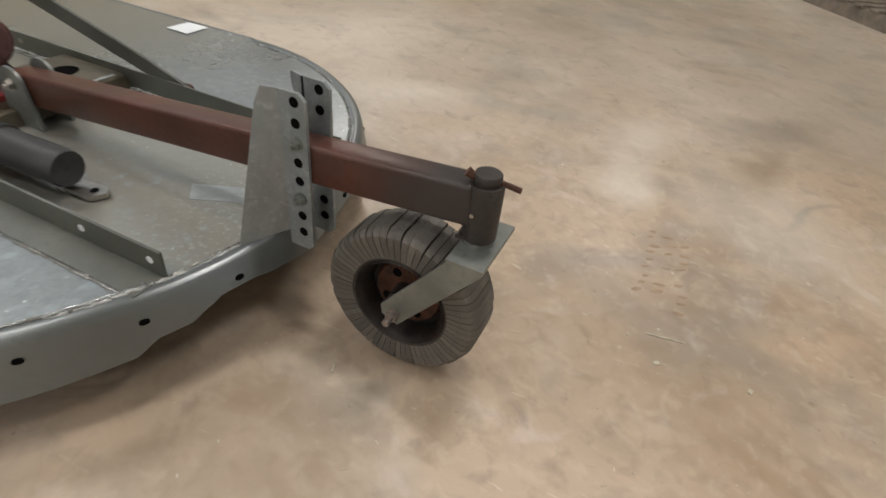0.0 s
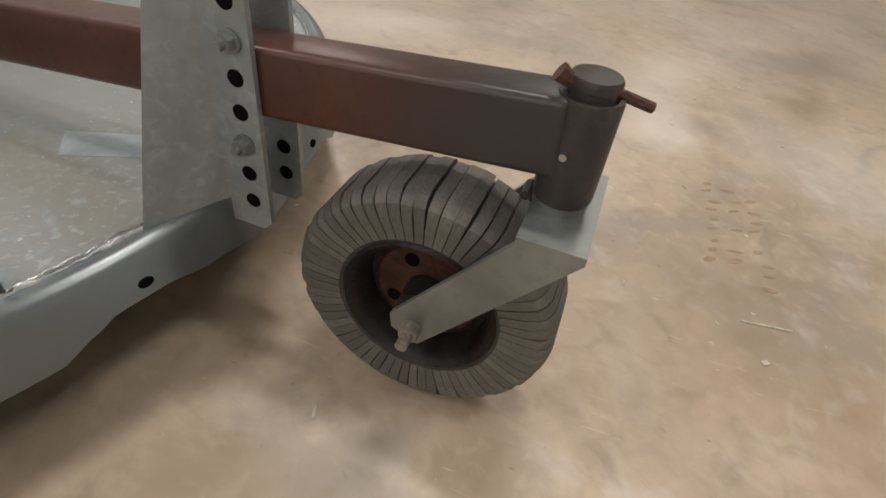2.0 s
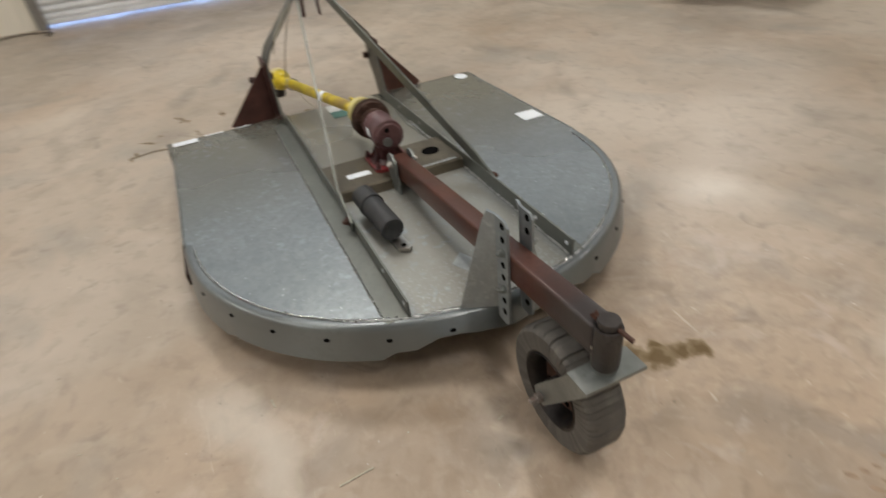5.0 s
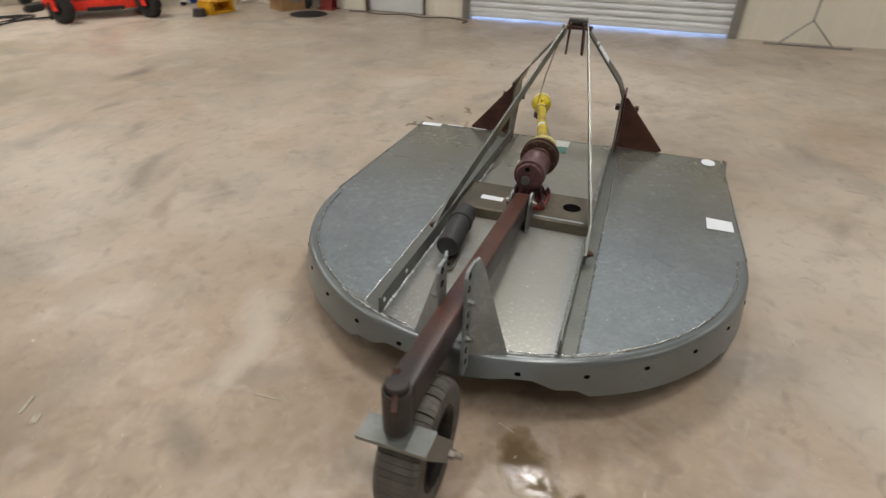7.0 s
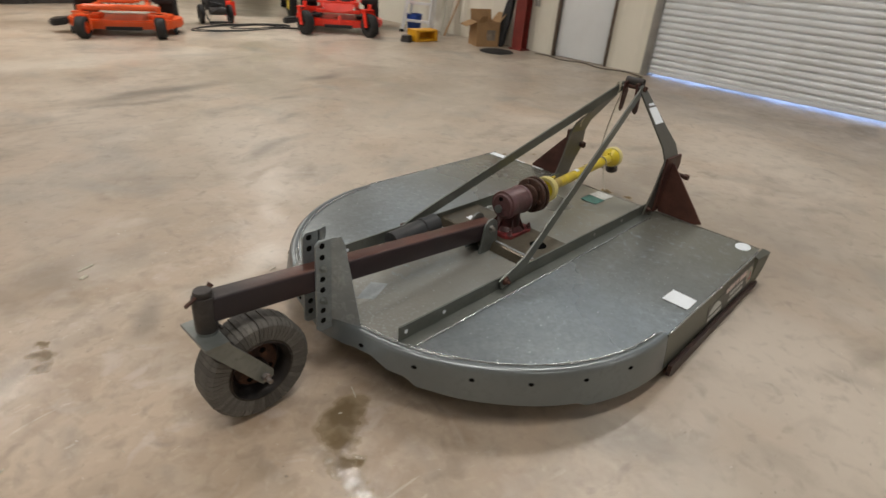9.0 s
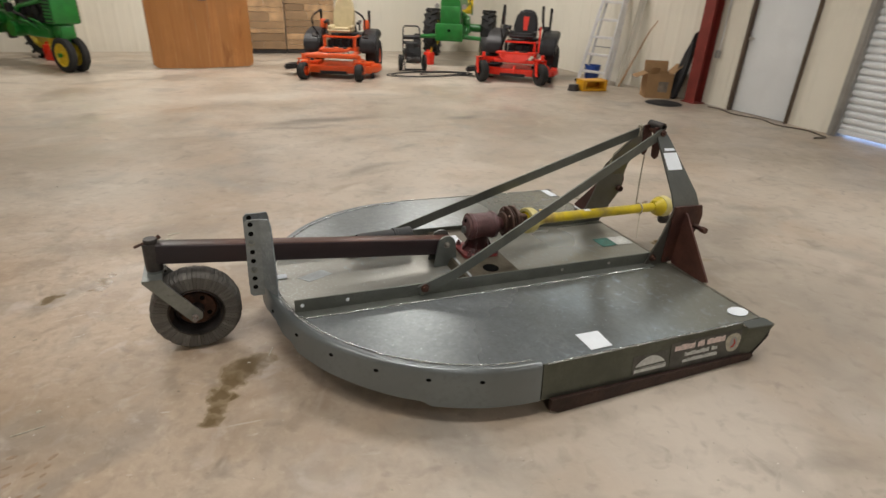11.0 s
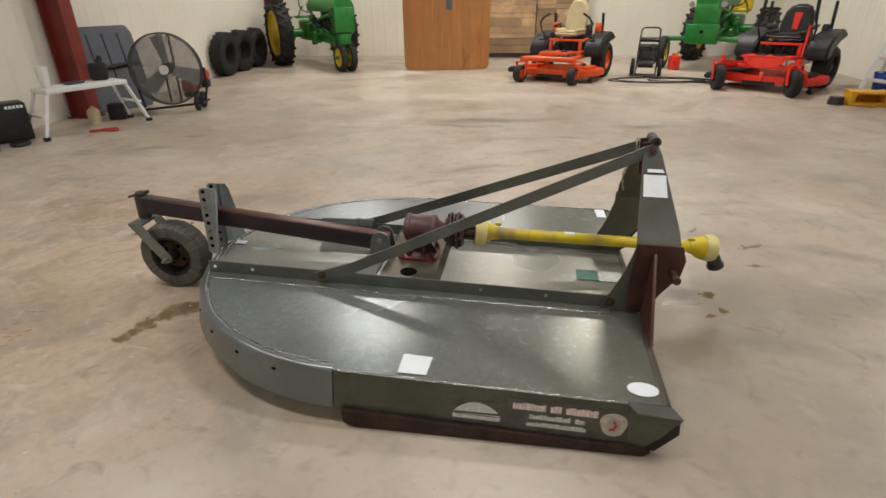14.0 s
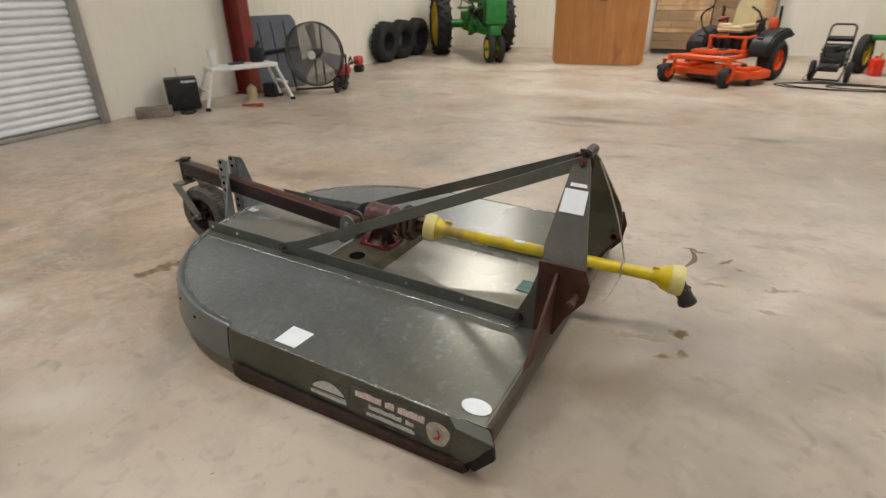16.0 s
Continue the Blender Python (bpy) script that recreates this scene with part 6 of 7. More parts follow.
def tractor(m, tricycle, wheelbase, label):
    """An old row-crop tractor; faces local -y, origin on the floor under the rear axle."""
    e = thing("farm_tractor", m, label, "tractor", "green farm tractors")
    G, Y = M["jgreen"], M["jyellow"]
    for s in (-1, 1):
        if tricycle:
            wheel(e, (s * 0.74, 0, 0.66), 0.655, 0.32, 0.49, Y, lugs=20)
        else:
            wheel(e, (s * 0.68, 0, 0.52), 0.515, 0.32, 0.30, Y, lugs=16)
        if tricycle:
            wheel(e, (s * 0.105, -wheelbase, 0.27), 0.27, 0.13, 0.185, Y)
        else:
            wheel(e, (s * 0.72, -wheelbase, 0.30), 0.30, 0.15, 0.18, Y, steer=8)
            bm = B()
            tube(bm, [(s * 0.72, -wheelbase, 0.32), (s * 0.66, -wheelbase, 0.55), (s * 0.15, -wheelbase, 0.58)], 0.045, 10)
            part("front_axle_arm", bm, G, e)
    bm = B()
    cyl(bm, (-0.74, 0, 0.66), (0.74, 0, 0.66), 0.09, n=18)
    box(bm, (0, -0.05, 0.72), (0.42, 0.62, 0.42), bevel=0.05)
    part("rear_axle_housing", bm, G, e, smooth=45)
    bm = B()
    box(bm, (0, -0.75, 0.70), (0.34, 0.9, 0.36), bevel=0.05)
    box(bm, (0, -wheelbase + 0.55, 0.62), (0.30, 0.7, 0.22), bevel=0.05)
    for s in (-1, 1):
        cyl(bm, (s * 0.14, -1.0, 0.62), (s * 0.30, -1.0, 0.62), 0.12, n=18)
        cyl(bm, (s * 0.16, -0.55, 0.78), (s * 0.27, -0.55, 0.78), 0.10, n=18)
    part("crankcase", bm, G, e, smooth=45)
    bm = B()
    hl = wheelbase - 0.35
    fy = -wheelbase - 0.12
    slab(bm, [(-0.20, fy, 1.12), (-0.21, fy, 1.24), (-0.14, fy, 1.36), (0, fy, 1.40), (0.14, fy, 1.36), (0.21, fy, 1.24), (0.20, fy, 1.12)], (0, hl, 0))
    hood = part("hood", bm, G, e, "green sheet-metal hood", smooth=45)
    bm = B()
    box(bm, (0, fy + 0.11, 0.98 if tricycle else 0.92), (0.42, 0.24, 0.48 if tricycle else 0.5), bevel=0.03)
    part("radiator_shell", bm, G, e, smooth=45)
    if tricycle:
        # black panels behind the louvres paint the shade of the gaps
        for s in (-1, 1):
            bm = B()
            box(bm, (s * 0.2115, fy + 0.10, 0.975), (0.006, 0.19, 0.44))
            part("grille_recess", bm, M["black"], hood)
            for k in range(8):
                bm = B()
                box(bm, (s * 0.222, fy + 0.10, 0.79 + 0.053 * k), (0.012, 0.185, 0.030), (0, s * 25, 0))
                part("grille_louvre", bm, G, hood)
        bm = B()
        cyl(bm, (0, -wheelbase + 0.05, 0.30), (0, -wheelbase + 0.02, 0.78), 0.07, 0.09, n=16)
        cyl(bm, (-0.2, -wheelbase, 0.27), (0.2, -wheelbase, 0.27), 0.035, n=12)
        box(bm, (0, -wheelbase + 0.02, 0.62), (0.24, 0.24, 0.22), bevel=0.04)
        part("front_pedestal", bm, G, e, smooth=45)
        bm = B()
        box(bm, (0, -wheelbase + 0.38, 0.40), (0.14, 0.2, 0.20), bevel=0.03)
        part("front_guard", bm, Y, e)
    else:
        bm = B()
        box(bm, (0, fy - 0.07, 0.66), (0.58, 0.10, 0.34), bevel=0.02)
        part("front_weight_bracket", bm, G, e, "green front weight bracket")
        bm = B()
        cyl(bm, (0, fy - 0.115, 0.70), (0, fy - 0.125, 0.70), 0.03, n=16)
        part("pin_hole", bm, M["hole"], e)
        for s in (-1, 1):
            bm = B()
            cyl(bm, (s * 0.28, fy + 0.1, 1.16), (s * 0.28, fy + 0.0, 1.16), 0.035, 0.05, n=16)
            part("headlight", bm, M["jamb"], e)
    bm = B()
    box(bm, (0, -wheelbase + 0.62, 0.94), (0.26, 0.62, 0.40), bevel=0.04)
    for k in range(3):
        cyl(bm, (-0.17, -wheelbase + 0.42 + 0.2 * k, 0.92), (0.17, -wheelbase + 0.42 + 0.2 * k, 0.92), 0.085, n=18)
    part("engine_block", bm, M["black"], e, "black engine block", smooth=45)
    for s in (-1, 1):
        bm = B()
        tube(bm, [(s * 0.16, -wheelbase + 0.2, 1.08), (s * 0.22, -wheelbase + 0.45, 1.02), (s * 0.22, -wheelbase + 0.75, 0.98), (s * 0.18, -wheelbase + 1.0, 0.8)], 0.03, 10)
        tube(bm, [(s * 0.17, -wheelbase + 0.25, 0.72), (s * 0.2, -wheelbase + 0.9, 0.70), (s * 0.14, -0.4, 0.9)], 0.022, 8)
        part("engine_pipe", bm, G, e, smooth=60)
    bm = B()
    tube(bm, [(0.0, -0.35, 0.9), (0.0, 0.1, 1.25)], 0.03, 8)
    tube(bm, [(0.19 * math.cos(a), 0.12 + 0.06 * math.sin(a), 1.26 + 0.18 * math.sin(a)) for a in [k * math.pi / 10 for k in range(21)]], 0.014, 6)
    part("steering_wheel", bm, M["black"], e)
    bm = B()
    if tricycle:
        box(bm, (0, 0.50, 0.98), (0.40, 0.36, 0.05), bevel=0.02)
    else:
        box(bm, (0, 0.42, 1.0), (0.44, 0.40, 0.08), bevel=0.03)
        box(bm, (0, 0.62, 1.16), (0.44, 0.08, 0.30), bevel=0.03)
    part("seat", bm, G if tricycle else Y, e, "tractor seat pan", smooth=45)
    rnd = random.Random(8)
    for k in range(16):
        s2 = 1 if k % 2 else -1
        yy, zz = -0.45 - rnd.random() * (wheelbase - 0.75), 0.50 + rnd.random() * 0.5
        bm = B()
        if k % 3 == 0:
            box(bm, (s2 * 0.2, yy, zz), (0.10, rnd.uniform(0.08, 0.2), rnd.uniform(0.06, 0.16)), bevel=0.012)
        elif k % 3 == 1:
            cyl(bm, (s2 * 0.14, yy, zz), (s2 * rnd.uniform(0.22, 0.30), yy, zz), rnd.uniform(0.04, 0.085), n=16)
        else:
            tube(bm, [(s2 * 0.16, yy, zz), (s2 * 0.26, yy - 0.06, zz + 0.05), (s2 * 0.25, yy - 0.24, zz + 0.02), (s2 * 0.15, yy - 0.3, zz - 0.1)], rnd.uniform(0.014, 0.024), 8)
        part("engine_fitting", bm, G if k % 4 else M["black"], e, smooth=45)
    for s2 in (-1, 1):
        bm = B()
        tube(bm, [(s2 * 0.26, 0.05, 0.95), (s2 * 0.27, -0.15, 1.12), (s2 * 0.22, -0.25, 1.22)], 0.014, 8)
        part("hand_lever", bm, G, e)
    bm = B()
    cyl(bm, (0.08, -wheelbase + 0.6, 1.38), (0.08, -wheelbase + 0.6, 1.75), 0.035, n=14)
    part("exhaust_stack", bm, M["black"], e)
    for k in range(5):
        bm = B()
        cyl(bm, (0.16 - 0.02 * k, -0.95 - 0.14 * k, 0.86), (0.24, -0.95 - 0.14 * k, 0.98), 0.028, n=12)
        part("engine_fitting", bm, M["black"] if k % 2 else G, e)
    return e


tractor(pose(-4.46, 10.34, 0, 0, 0, 39.7), True, 2.0, "old green row-crop tractor with yellow wheels, parked")
tractor(pose(4.66, 10.72, 0, 0, 0, -30.5), False, 1.8, "green utility tractor with yellow wheels, parked")

# loose tyres standing along the wall
lt = None
for k, (x, y, a) in enumerate([(-5.42, 8.12, 4), (-5.47, 8.84, -3), (-5.50, 9.55, 2)]):
    m = pose(x, y, 0.40, 0, 4, a)
    if lt is None:
        lt = thing("loose_tyre", m, "black worn tyre standing against the wall", "tyre", "loose tyres along the wall")
        bm = tyre(B(), AX_X, 0.40, 0.28, 0.215, 44)
        part("casing", bm, M["rubber"], lt, smooth=40)
        bm = B()
        for i in range(40):
            mm = AX_X @ Matrix.Rotation(2 * math.pi * i / 40, 4, "Z") @ pose(0.402, 0, 0.02 * (-1) ** i, 20, 0, 0)
            bmesh.ops.create_cube(bm, size=1, matrix=mm @ Matrix.Diagonal((0.012, 0.035, 0.20, 1)))
        part("tread", bm, M["rubber"], lt, smooth=0)
    else:
        copy_thing(lt, m)

# varnished timber bar front: curved upright boards
bar = thing("timber_bar_front", pose(-1.13, 8.99, 0, 0, 0, 7.5), "varnished pine board bar front with rounded ends", "bar")
Rb, half = 2.6, 0.86
nb = 9
for k in range(nb):
    a0 = -half + 2 * half * k / nb
    a1 = -half + 2 * half * (k + 1) / nb - 0.0005
    bm = B()
    f = lambda x: -(math.sqrt(Rb * Rb - x * x) - Rb) - (0.0 if abs(x) < half - 0.06 else 0.0)
    zc = 0.012
    low = [(a0, zc), (a1, zc)]
    if k in (0, nb - 1):
        rr = 0.10
        arc = [(rr - rr * math.cos(q), rr - rr * math.sin(q)) for q in [math.pi / 2 * i / 6 for i in range(7)]]
        low = [(a0 + u, zc + v) for u, v in arc] + [(a1, zc)] if k == 0 else [(a0, zc)] + [(a1 - u, zc + v) for u, v in reversed(arc)]
    slab(bm, [(x, f(x), z) for x, z in low] + [(a1, f(a1), 1.92), (a0, f(a0), 1.92)], (0, 0.035, 0))
    part("board", bm, M["wood"], bar, smooth=0)
bm = B()
box(bm, (0.06, -0.012, 1.26), (0.12, 0.014, 0.24), bevel=0.006)
part("steel_plate", bm, M["slate"], bar, "small grey steel plate")
bm = B()
for s in (-1, 1):
    slab(bm, [(s * half, 0.20, 0.10), (s * half, 0.42, 0.03), (s * half, 0.42, 1.92), (s * half, 0.13, 1.92)], (-s * 0.03, 0, 0))
box(bm, (0, 0.28, 1.935), (1.86, 0.62, 0.03), bevel=0.01)
part("frame", bm, M["wood"], bar)
for k, (x, z, h) in enumerate([(-0.15, 1.05, 0.42), (0.13, 1.0, 0.6), (-0.1, 0.75, 0.2)]):
    bm = B()
    box(bm, (x, -0.0, z), (0.006, 0.012, h))
    part("check_crack", bm, M["palewood"], bar)

# reclaimed plank panels leaning before the back shutter
for px, n in ((-0.52, 0), (0.62, 1)):
    pp = thing("plank_panel", pose(px, 11.42, 0.0, -4, 0, -2), "panel of mixed reclaimed weathered planks", "panel", "plank panels")
    rnd = random.Random(30 + n)
    z = 0.10
    while z < 1.95:
        h = rnd.choice((0.10, 0.14, 0.17, 0.20))
        x = 0.0
        cut = rnd.uniform(0.35, 0.8)
        for xa, xb in ((0, cut), (cut, 1.12)):
            bm = B()
            box(bm, ((xa + xb) / 2, -rnd.uniform(0.0, 0.012), z + h / 2), (xb - xa - 0.004, 0.024, h - 0.005), bevel=0.003, seg=1)
            part("plank", bm, M["plank"], pp, smooth=0)
        z += h
    bm = B()
    for x in (0.05, 1.07):
        box(bm, (x, 0.04, 1.0), (0.07, 0.04, 1.98))
    box(bm, (0.56, 0.03, 0.06), (1.12, 0.06, 0.09))
    part("batten", bm, M["dark_paint"], pp)

# pressure washer cart
pw = thing("pressure_washer", pose(2.62, 8.35, 0, 0, 0, -12), "black wheeled pressure washer cart with a tall handle", "pressure washer")
for s in (-1, 1):
    wheel(pw, (s * 0.235, 0.0, 0.15), 0.15, 0.07, 0.07, M["black"])
bm = B()
for s in (-1, 1):
    tube(bm, [(s * 0.17, -0.30, 0.06), (s * 0.17, 0.05, 0.18), (s * 0.17, 0.20, 0.5), (s * 0.16, 0.28, 0.76)], 0.014, 8)
tube(bm, [(-0.16, 0.28, 0.76), (-0.12, 0.29, 0.80), (0.12, 0.29, 0.80), (0.16, 0.28, 0.76)], 0.014, 8)
for k in range(4):
    tube(bm, [(-0.17, 0.05 - 0.03 * k, 0.2 + 0.1 * k), (0.02 * k, -0.12, 0.3 + 0.06 * k), (0.17, 0.02 * k, 0.25 + 0.08 * k)], 0.01, 6)
box(bm, (0.0, 0.22, 0.60), (0.34, 0.10, 0.06), (20, 0, 0), bevel=0.02)
tube(bm, [(-0.17, -0.30, 0.06), (0.17, -0.30, 0.06)], 0.014, 8)
tube(bm, [(-0.17, 0.20, 0.5), (0.17, 0.20, 0.5)], 0.03, 8)
part("frame", bm, M["black"], pw)
bm = B()
box(bm, (0.0, 0.0, 0.32), (0.30, 0.32, 0.22), bevel=0.04)
cyl(bm, (-0.05, -0.05, 0.42), (-0.05, -0.05, 0.52), 0.10, n=20)
box(bm, (0.05, 0.12, 0.47), (0.20, 0.12, 0.10), bevel=0.03)
part("engine", bm, M["canister"], pw, smooth=45)
bm = B()
cyl(bm, (-0.14, -0.18, 0.22), (0.12, -0.18, 0.22), 0.06, n=16)
part("pump", bm, M["dark_paint"], pw)
rnd = random.Random(6)
for k in range(9):
    bm = B()
    p = Vector((rnd.uniform(-0.13, 0.13), rnd.uniform(-0.22, 0.05), rnd.uniform(0.22, 0.5)))
    tube(bm, [p, p + Vector((rnd.uniform(-0.1, 0.1), -0.06, rnd.uniform(-0.08, 0.1))), p + Vector((rnd.uniform(-0.15, 0.15), 0.02, rnd.uniform(-0.1, 0.14)))], 0.012, 6)
    part("hose_fitting", bm, M["canister"] if k % 2 else M["black"], pw)
rnd = random.Random(5)
bm = B()
pts = []
for k in range(112):
    a = k * 0.17
    rr = 0.42 + 0.16 * math.sin(a * 0.37 + 1)
    pts.append((2.75 + rr * 1.6 * math.cos(a) + 0.25 * math.sin(a * 0.21), 7.72 + rr * 0.62 * math.sin(a), 0.012 + 0.010 * (k % 37) / 37))
pts += [(3.1 + 0.16 * k, 7.5 - 0.03 * k + 0.04 * math.sin(k), 0.012) for k in range(6)]
pts = [(2.62, 8.1, 0.3), (2.35, 7.95, 0.22), (2.25, 7.8, 0.08)] + pts
tube(bm, pts, 0.0085, 6)
solo("pressure_hose", bm, M["canister"], "black pressure hose coiled on the floor", "hose", smooth=60)

gc = thing("fuel_can", pose(3.30, 9.25, 0, 0, 0, 15) @ Matrix.Diagonal((0.8, 0.8, 0.95, 1)), "red plastic fuel can on the floor", "fuel can")
bm = B()
box(bm, (0, 0, 0.135), (0.20, 0.26, 0.27), bevel=0.03)
box(bm, (0, 0.0, 0.30), (0.04, 0.18, 0.03), bevel=0.01)
for y in (-0.08, 0.08):
    box(bm, (0, y, 0.28), (0.04, 0.03, 0.05))
part("body", bm, M["red"], gc, smooth=45)
bm = B()
cyl(bm, (0, -0.09, 0.27), (0, -0.12, 0.37), 0.025, 0.018, n=14)
part("spout", bm, M["yellowcase"], gc)

copy_thing(gc, pose(-3.80, 10.42, 0, 0, 0, 70) @ Matrix.Diagonal((1.0, 1.0, 1.1, 1)))

# aluminium step ladder leaning on the wall
ld = thing("step_ladder", pose(5.42, 6.37, 0, 0, 0, -68), "aluminium step ladder leaning folded against the wall", "ladder")
bx = lambda x, t: Vector((x * (1 - 0.30 * t), 0.60 * t, 2.05 * t))
for s in (-1, 1):
    bm = B()
    a, b = bx(s * 0.27, 0), bx(s * 0.27, 1)
    tube(bm, [a, b], 0.038, 4)
    part("rail", bm, M["alu"], ld, smooth=0)
    bm = B()
    a, b = bx(s * 0.25, 0) + Vector((0, 0.20, 0)), bx(s * 0.25, 1) + Vector((0, 0.07, 0))
    tube(bm, [a, b], 0.030, 4)
    part("rear_rail", bm, M["alu"], ld, smooth=0)
    bm = B()
    box(bm, bx(s * 0.27, 0) + Vector((0, 0, 0.02)), (0.07, 0.09, 0.05), bevel=0.01)
    part("foot", bm, M["rubber"], ld)
for k in range(6):
    t = 0.10 + 0.144 * k
    bm = B()
    w = 0.54 * (1 - 0.30 * t)
    box(bm, bx(0, t) + Vector((0, 0.03, 0)), (w, 0.09, 0.012), bevel=0.003)
    box(bm, bx(0, t) + Vector((0, -0.016, -0.012)), (w, 0.006, 0.042), bevel=0.002)
    part("step", bm, M["alu"], ld)
for t in (0.3, 0.7):
    bm = B()
    box(bm, bx(0, t) + Vector((0, 0.20 - 0.13 * t, 0)), (0.5 * (1 - 0.30 * t), 0.02, 0.02))
    part("rear_brace", bm, M["jamb"], ld)

yc = thing("yellow_tool_case", pose(4.93, 5.66, 0, 0, 0, -8), "yellow-orange open-ended plastic tool case on the floor", "tool case")
bm = B()
box(bm, (0, 0, 0.02), (0.46, 0.26, 0.04), bevel=0.01)
box(bm, (0, 0, 0.165), (0.46, 0.26, 0.03), bevel=0.01)
box(bm, (-0.19, 0, 0.105), (0.08, 0.26, 0.16), bevel=0.015)
box(bm, (0.20, 0, 0.105), (0.06, 0.26, 0.16), bevel=0.015)
box(bm, (0, 0.115, 0.09), (0.44, 0.03, 0.15))
part("shell", bm, M["yellowcase"], yc, smooth=45)
bm = B()
cyl(bm, (-0.34, -0.02, 0.0), (-0.34, -0.02, 0.10), 0.10, 0.08, n=20)
part("round_base", bm, M["dark_paint"], yc)
bm = B()
lathe(bm, [(0.0, 0.0), (0.12, 0.0), (0.145, 0.28), (0.15, 0.29), (0.14, 0.29), (0.115, 0.02), (0.0, 0.02)], Matrix(), 28, False)
solo("blue_bucket", bm, M["blue"], "blue plastic bucket behind the ladder", "bucket", m=pose(5.62, 6.62, 0), smooth=45)

# grey sheeting and a wooden pole against the wall
bm = B()
for k in range(1):
    x0 = 0.0
    cols = [(x0 + 0.03 * i, 0.02 * math.sin(i * 1.7 + k)) for i in range(6)]
    for (xa, ya), (xb, yb) in zip(cols, cols[1:]):
        slab(bm, [(xa, ya, 0), (xb, yb, 0), (xb, yb + 0.24, 1.5), (xa, ya + 0.24, 1.5)], (0, 0.012, 0))
bmesh.ops.remove_doubles(bm, verts=bm.verts, dist=1e-4)
solo("clear_sheeting", bm, M["sheeting"], "grey translucent plastic sheeting leaning on the wall", "sheeting", m=pose(5.72, 6.02, 0, 0, 0, -90), smooth=60)
bm = B()
tube(bm, [(5.72, 5.92, 0.0), (5.83, 5.76, 0.5), (5.93, 5.62, 0.95), (5.975, 5.55, 1.08), (5.985, 5.52, 1.13)], lambda i: 0.016 - 0.002 * i, 10)
solo("wooden_pole", bm, M["palewood"], "slim wooden pole leaning against the wall", "pole")

# open carton
cx = thing("cardboard_box", pose(5.66, 4.93, 0, 0, 0, -28), "open brown cardboard box with its flaps up", "box")
bm = B()
for (c, q) in (((0, -0.18, 0.19), (0.40, 0.008, 0.38)), ((0, 0.18, 0.19), (0.40, 0.008, 0.38)), ((-0.196, 0, 0.19), (0.008, 0.352, 0.38)), ((0.196, 0, 0.19), (0.008, 0.352, 0.38)), ((0, 0, 0.006), (0.38, 0.35, 0.008))):
    box(bm, c, q)
part("carton", bm, M["card"], cx, smooth=0)
for (c, q, r) in (((-0.29, 0, 0.345), (0.20, 0.34, 0.006), (0, -22, 0)), ((0.25, 0, 0.45), (0.18, 0.34, 0.006), (0, -50, 0)), ((0, 0.21, 0.46), (0.38, 0.006, 0.17), (-20, 0, 0)), ((-0.12, -0.23, 0.43), (0.14, 0.006, 0.14), (40, 0, 12))):
    bm = B()
    box(bm, c, q, r)
    part("flap", bm, M["card"], cx, smooth=0)
bm = B()
box(bm, (0.06, -0.1855, 0.18), (0.15, 0.002, 0.16))
part("printed_mark", bm, M["greywood"], cx)
bm = B()
lathe(bm, [(0.0, 0.0), (0.25, 0.0), (0.275, 0.006), (0.25, 0.016), (0.1, 0.02), (0.0, 0.018)], Matrix(), 36, False)
solo("rubber_mat", bm, M["rubber"], "round black rubber mat on the floor", "mat", m=pose(5.35, 4.37, 0.0), smooth=60)
bm = B()
out = [(-0.09, 0.0), (0.08, 0.0), (0.07, 0.4), (0.05, 0.7), (0.02, 1.0), (-0.03, 1.02), (-0.06, 0.7), (-0.08, 0.4)]
slab(bm, [(x + 0.10 * z, 0.17 * z, z) for x, z in out], (0, 0.10, 0.02))
bmesh.ops.bevel(bm, geom=list(bm.edges), offset=0.03, segments=3, affect="EDGES")
solo("black_tool_bag", bm, M["black"], "tall black bag leaning beside the column", "bag", m=pose(5.76, 4.68, 0.0, 0, 0, -80), smooth=60)
bm = B()
tube(bm, [(5.82 + 0.06 * math.sin(k * 0.9), 3.95 - 0.10 * k, 0.012) for k in range(20)] + [(5.55 + 0.03 * k, 2.05 + 0.02 * math.sin(k), 0.012) for k in range(8)], 0.009, 6)
solo("power_cable", bm, M["cord"], "brown-grey cable lying along the wall foot", "cable", smooth=60)

# metal stand against the right wall beyond the shutter
st = thing("metal_stand", pose(5.80, -2.2, 0, 0, 0, -90), "thin grey metal stand by the wall", "stand")
bm = B()
tube(bm, [(-0.30, 0, 0.012), (0.0, 0.0, 0.30), (0.30, 0, 0.012)], 0.012, 6)
tube(bm, [(0, 0, 0.30), (0.05, 0.1, 1.3)], 0.012, 6)
tube(bm, [(-0.45, 0.02, 0.012), (0.5, 0.02, 0.012)], 0.014, 6)
part("frame", bm, M["jamb"], st)

# left wall group -----------------------------------------------------------
bm = B()
box(bm, (0, 0, 0.065), (0.42, 0.15, 0.13), bevel=0.008)
solo("timber_block", bm, M["greywood"], "grey weathered timber block on the floor", "block", m=pose(-5.02, 2.28, 0, 0, 0, 48))
ht = thing("black_amplifier", pose(-5.10, 2.80, 0, 0, 0, 55), "black box amplifier with pale marks on top", "amplifier")
bm = B()
box(bm, (0, 0, 0.215), (0.40, 0.28, 0.40), bevel=0.02)
for x in (-0.16, 0.16):
    cyl(bm, (x, 0, 0), (x, 0, 0.02), 0.03, n=12)
part("cabinet", bm, M["black"], ht, smooth=45)
bm = B()
box(bm, (0.0, -0.145, 0.18), (0.33, 0.008, 0.26), bevel=0.003)
part("grille", bm, M["rubber"], ht)
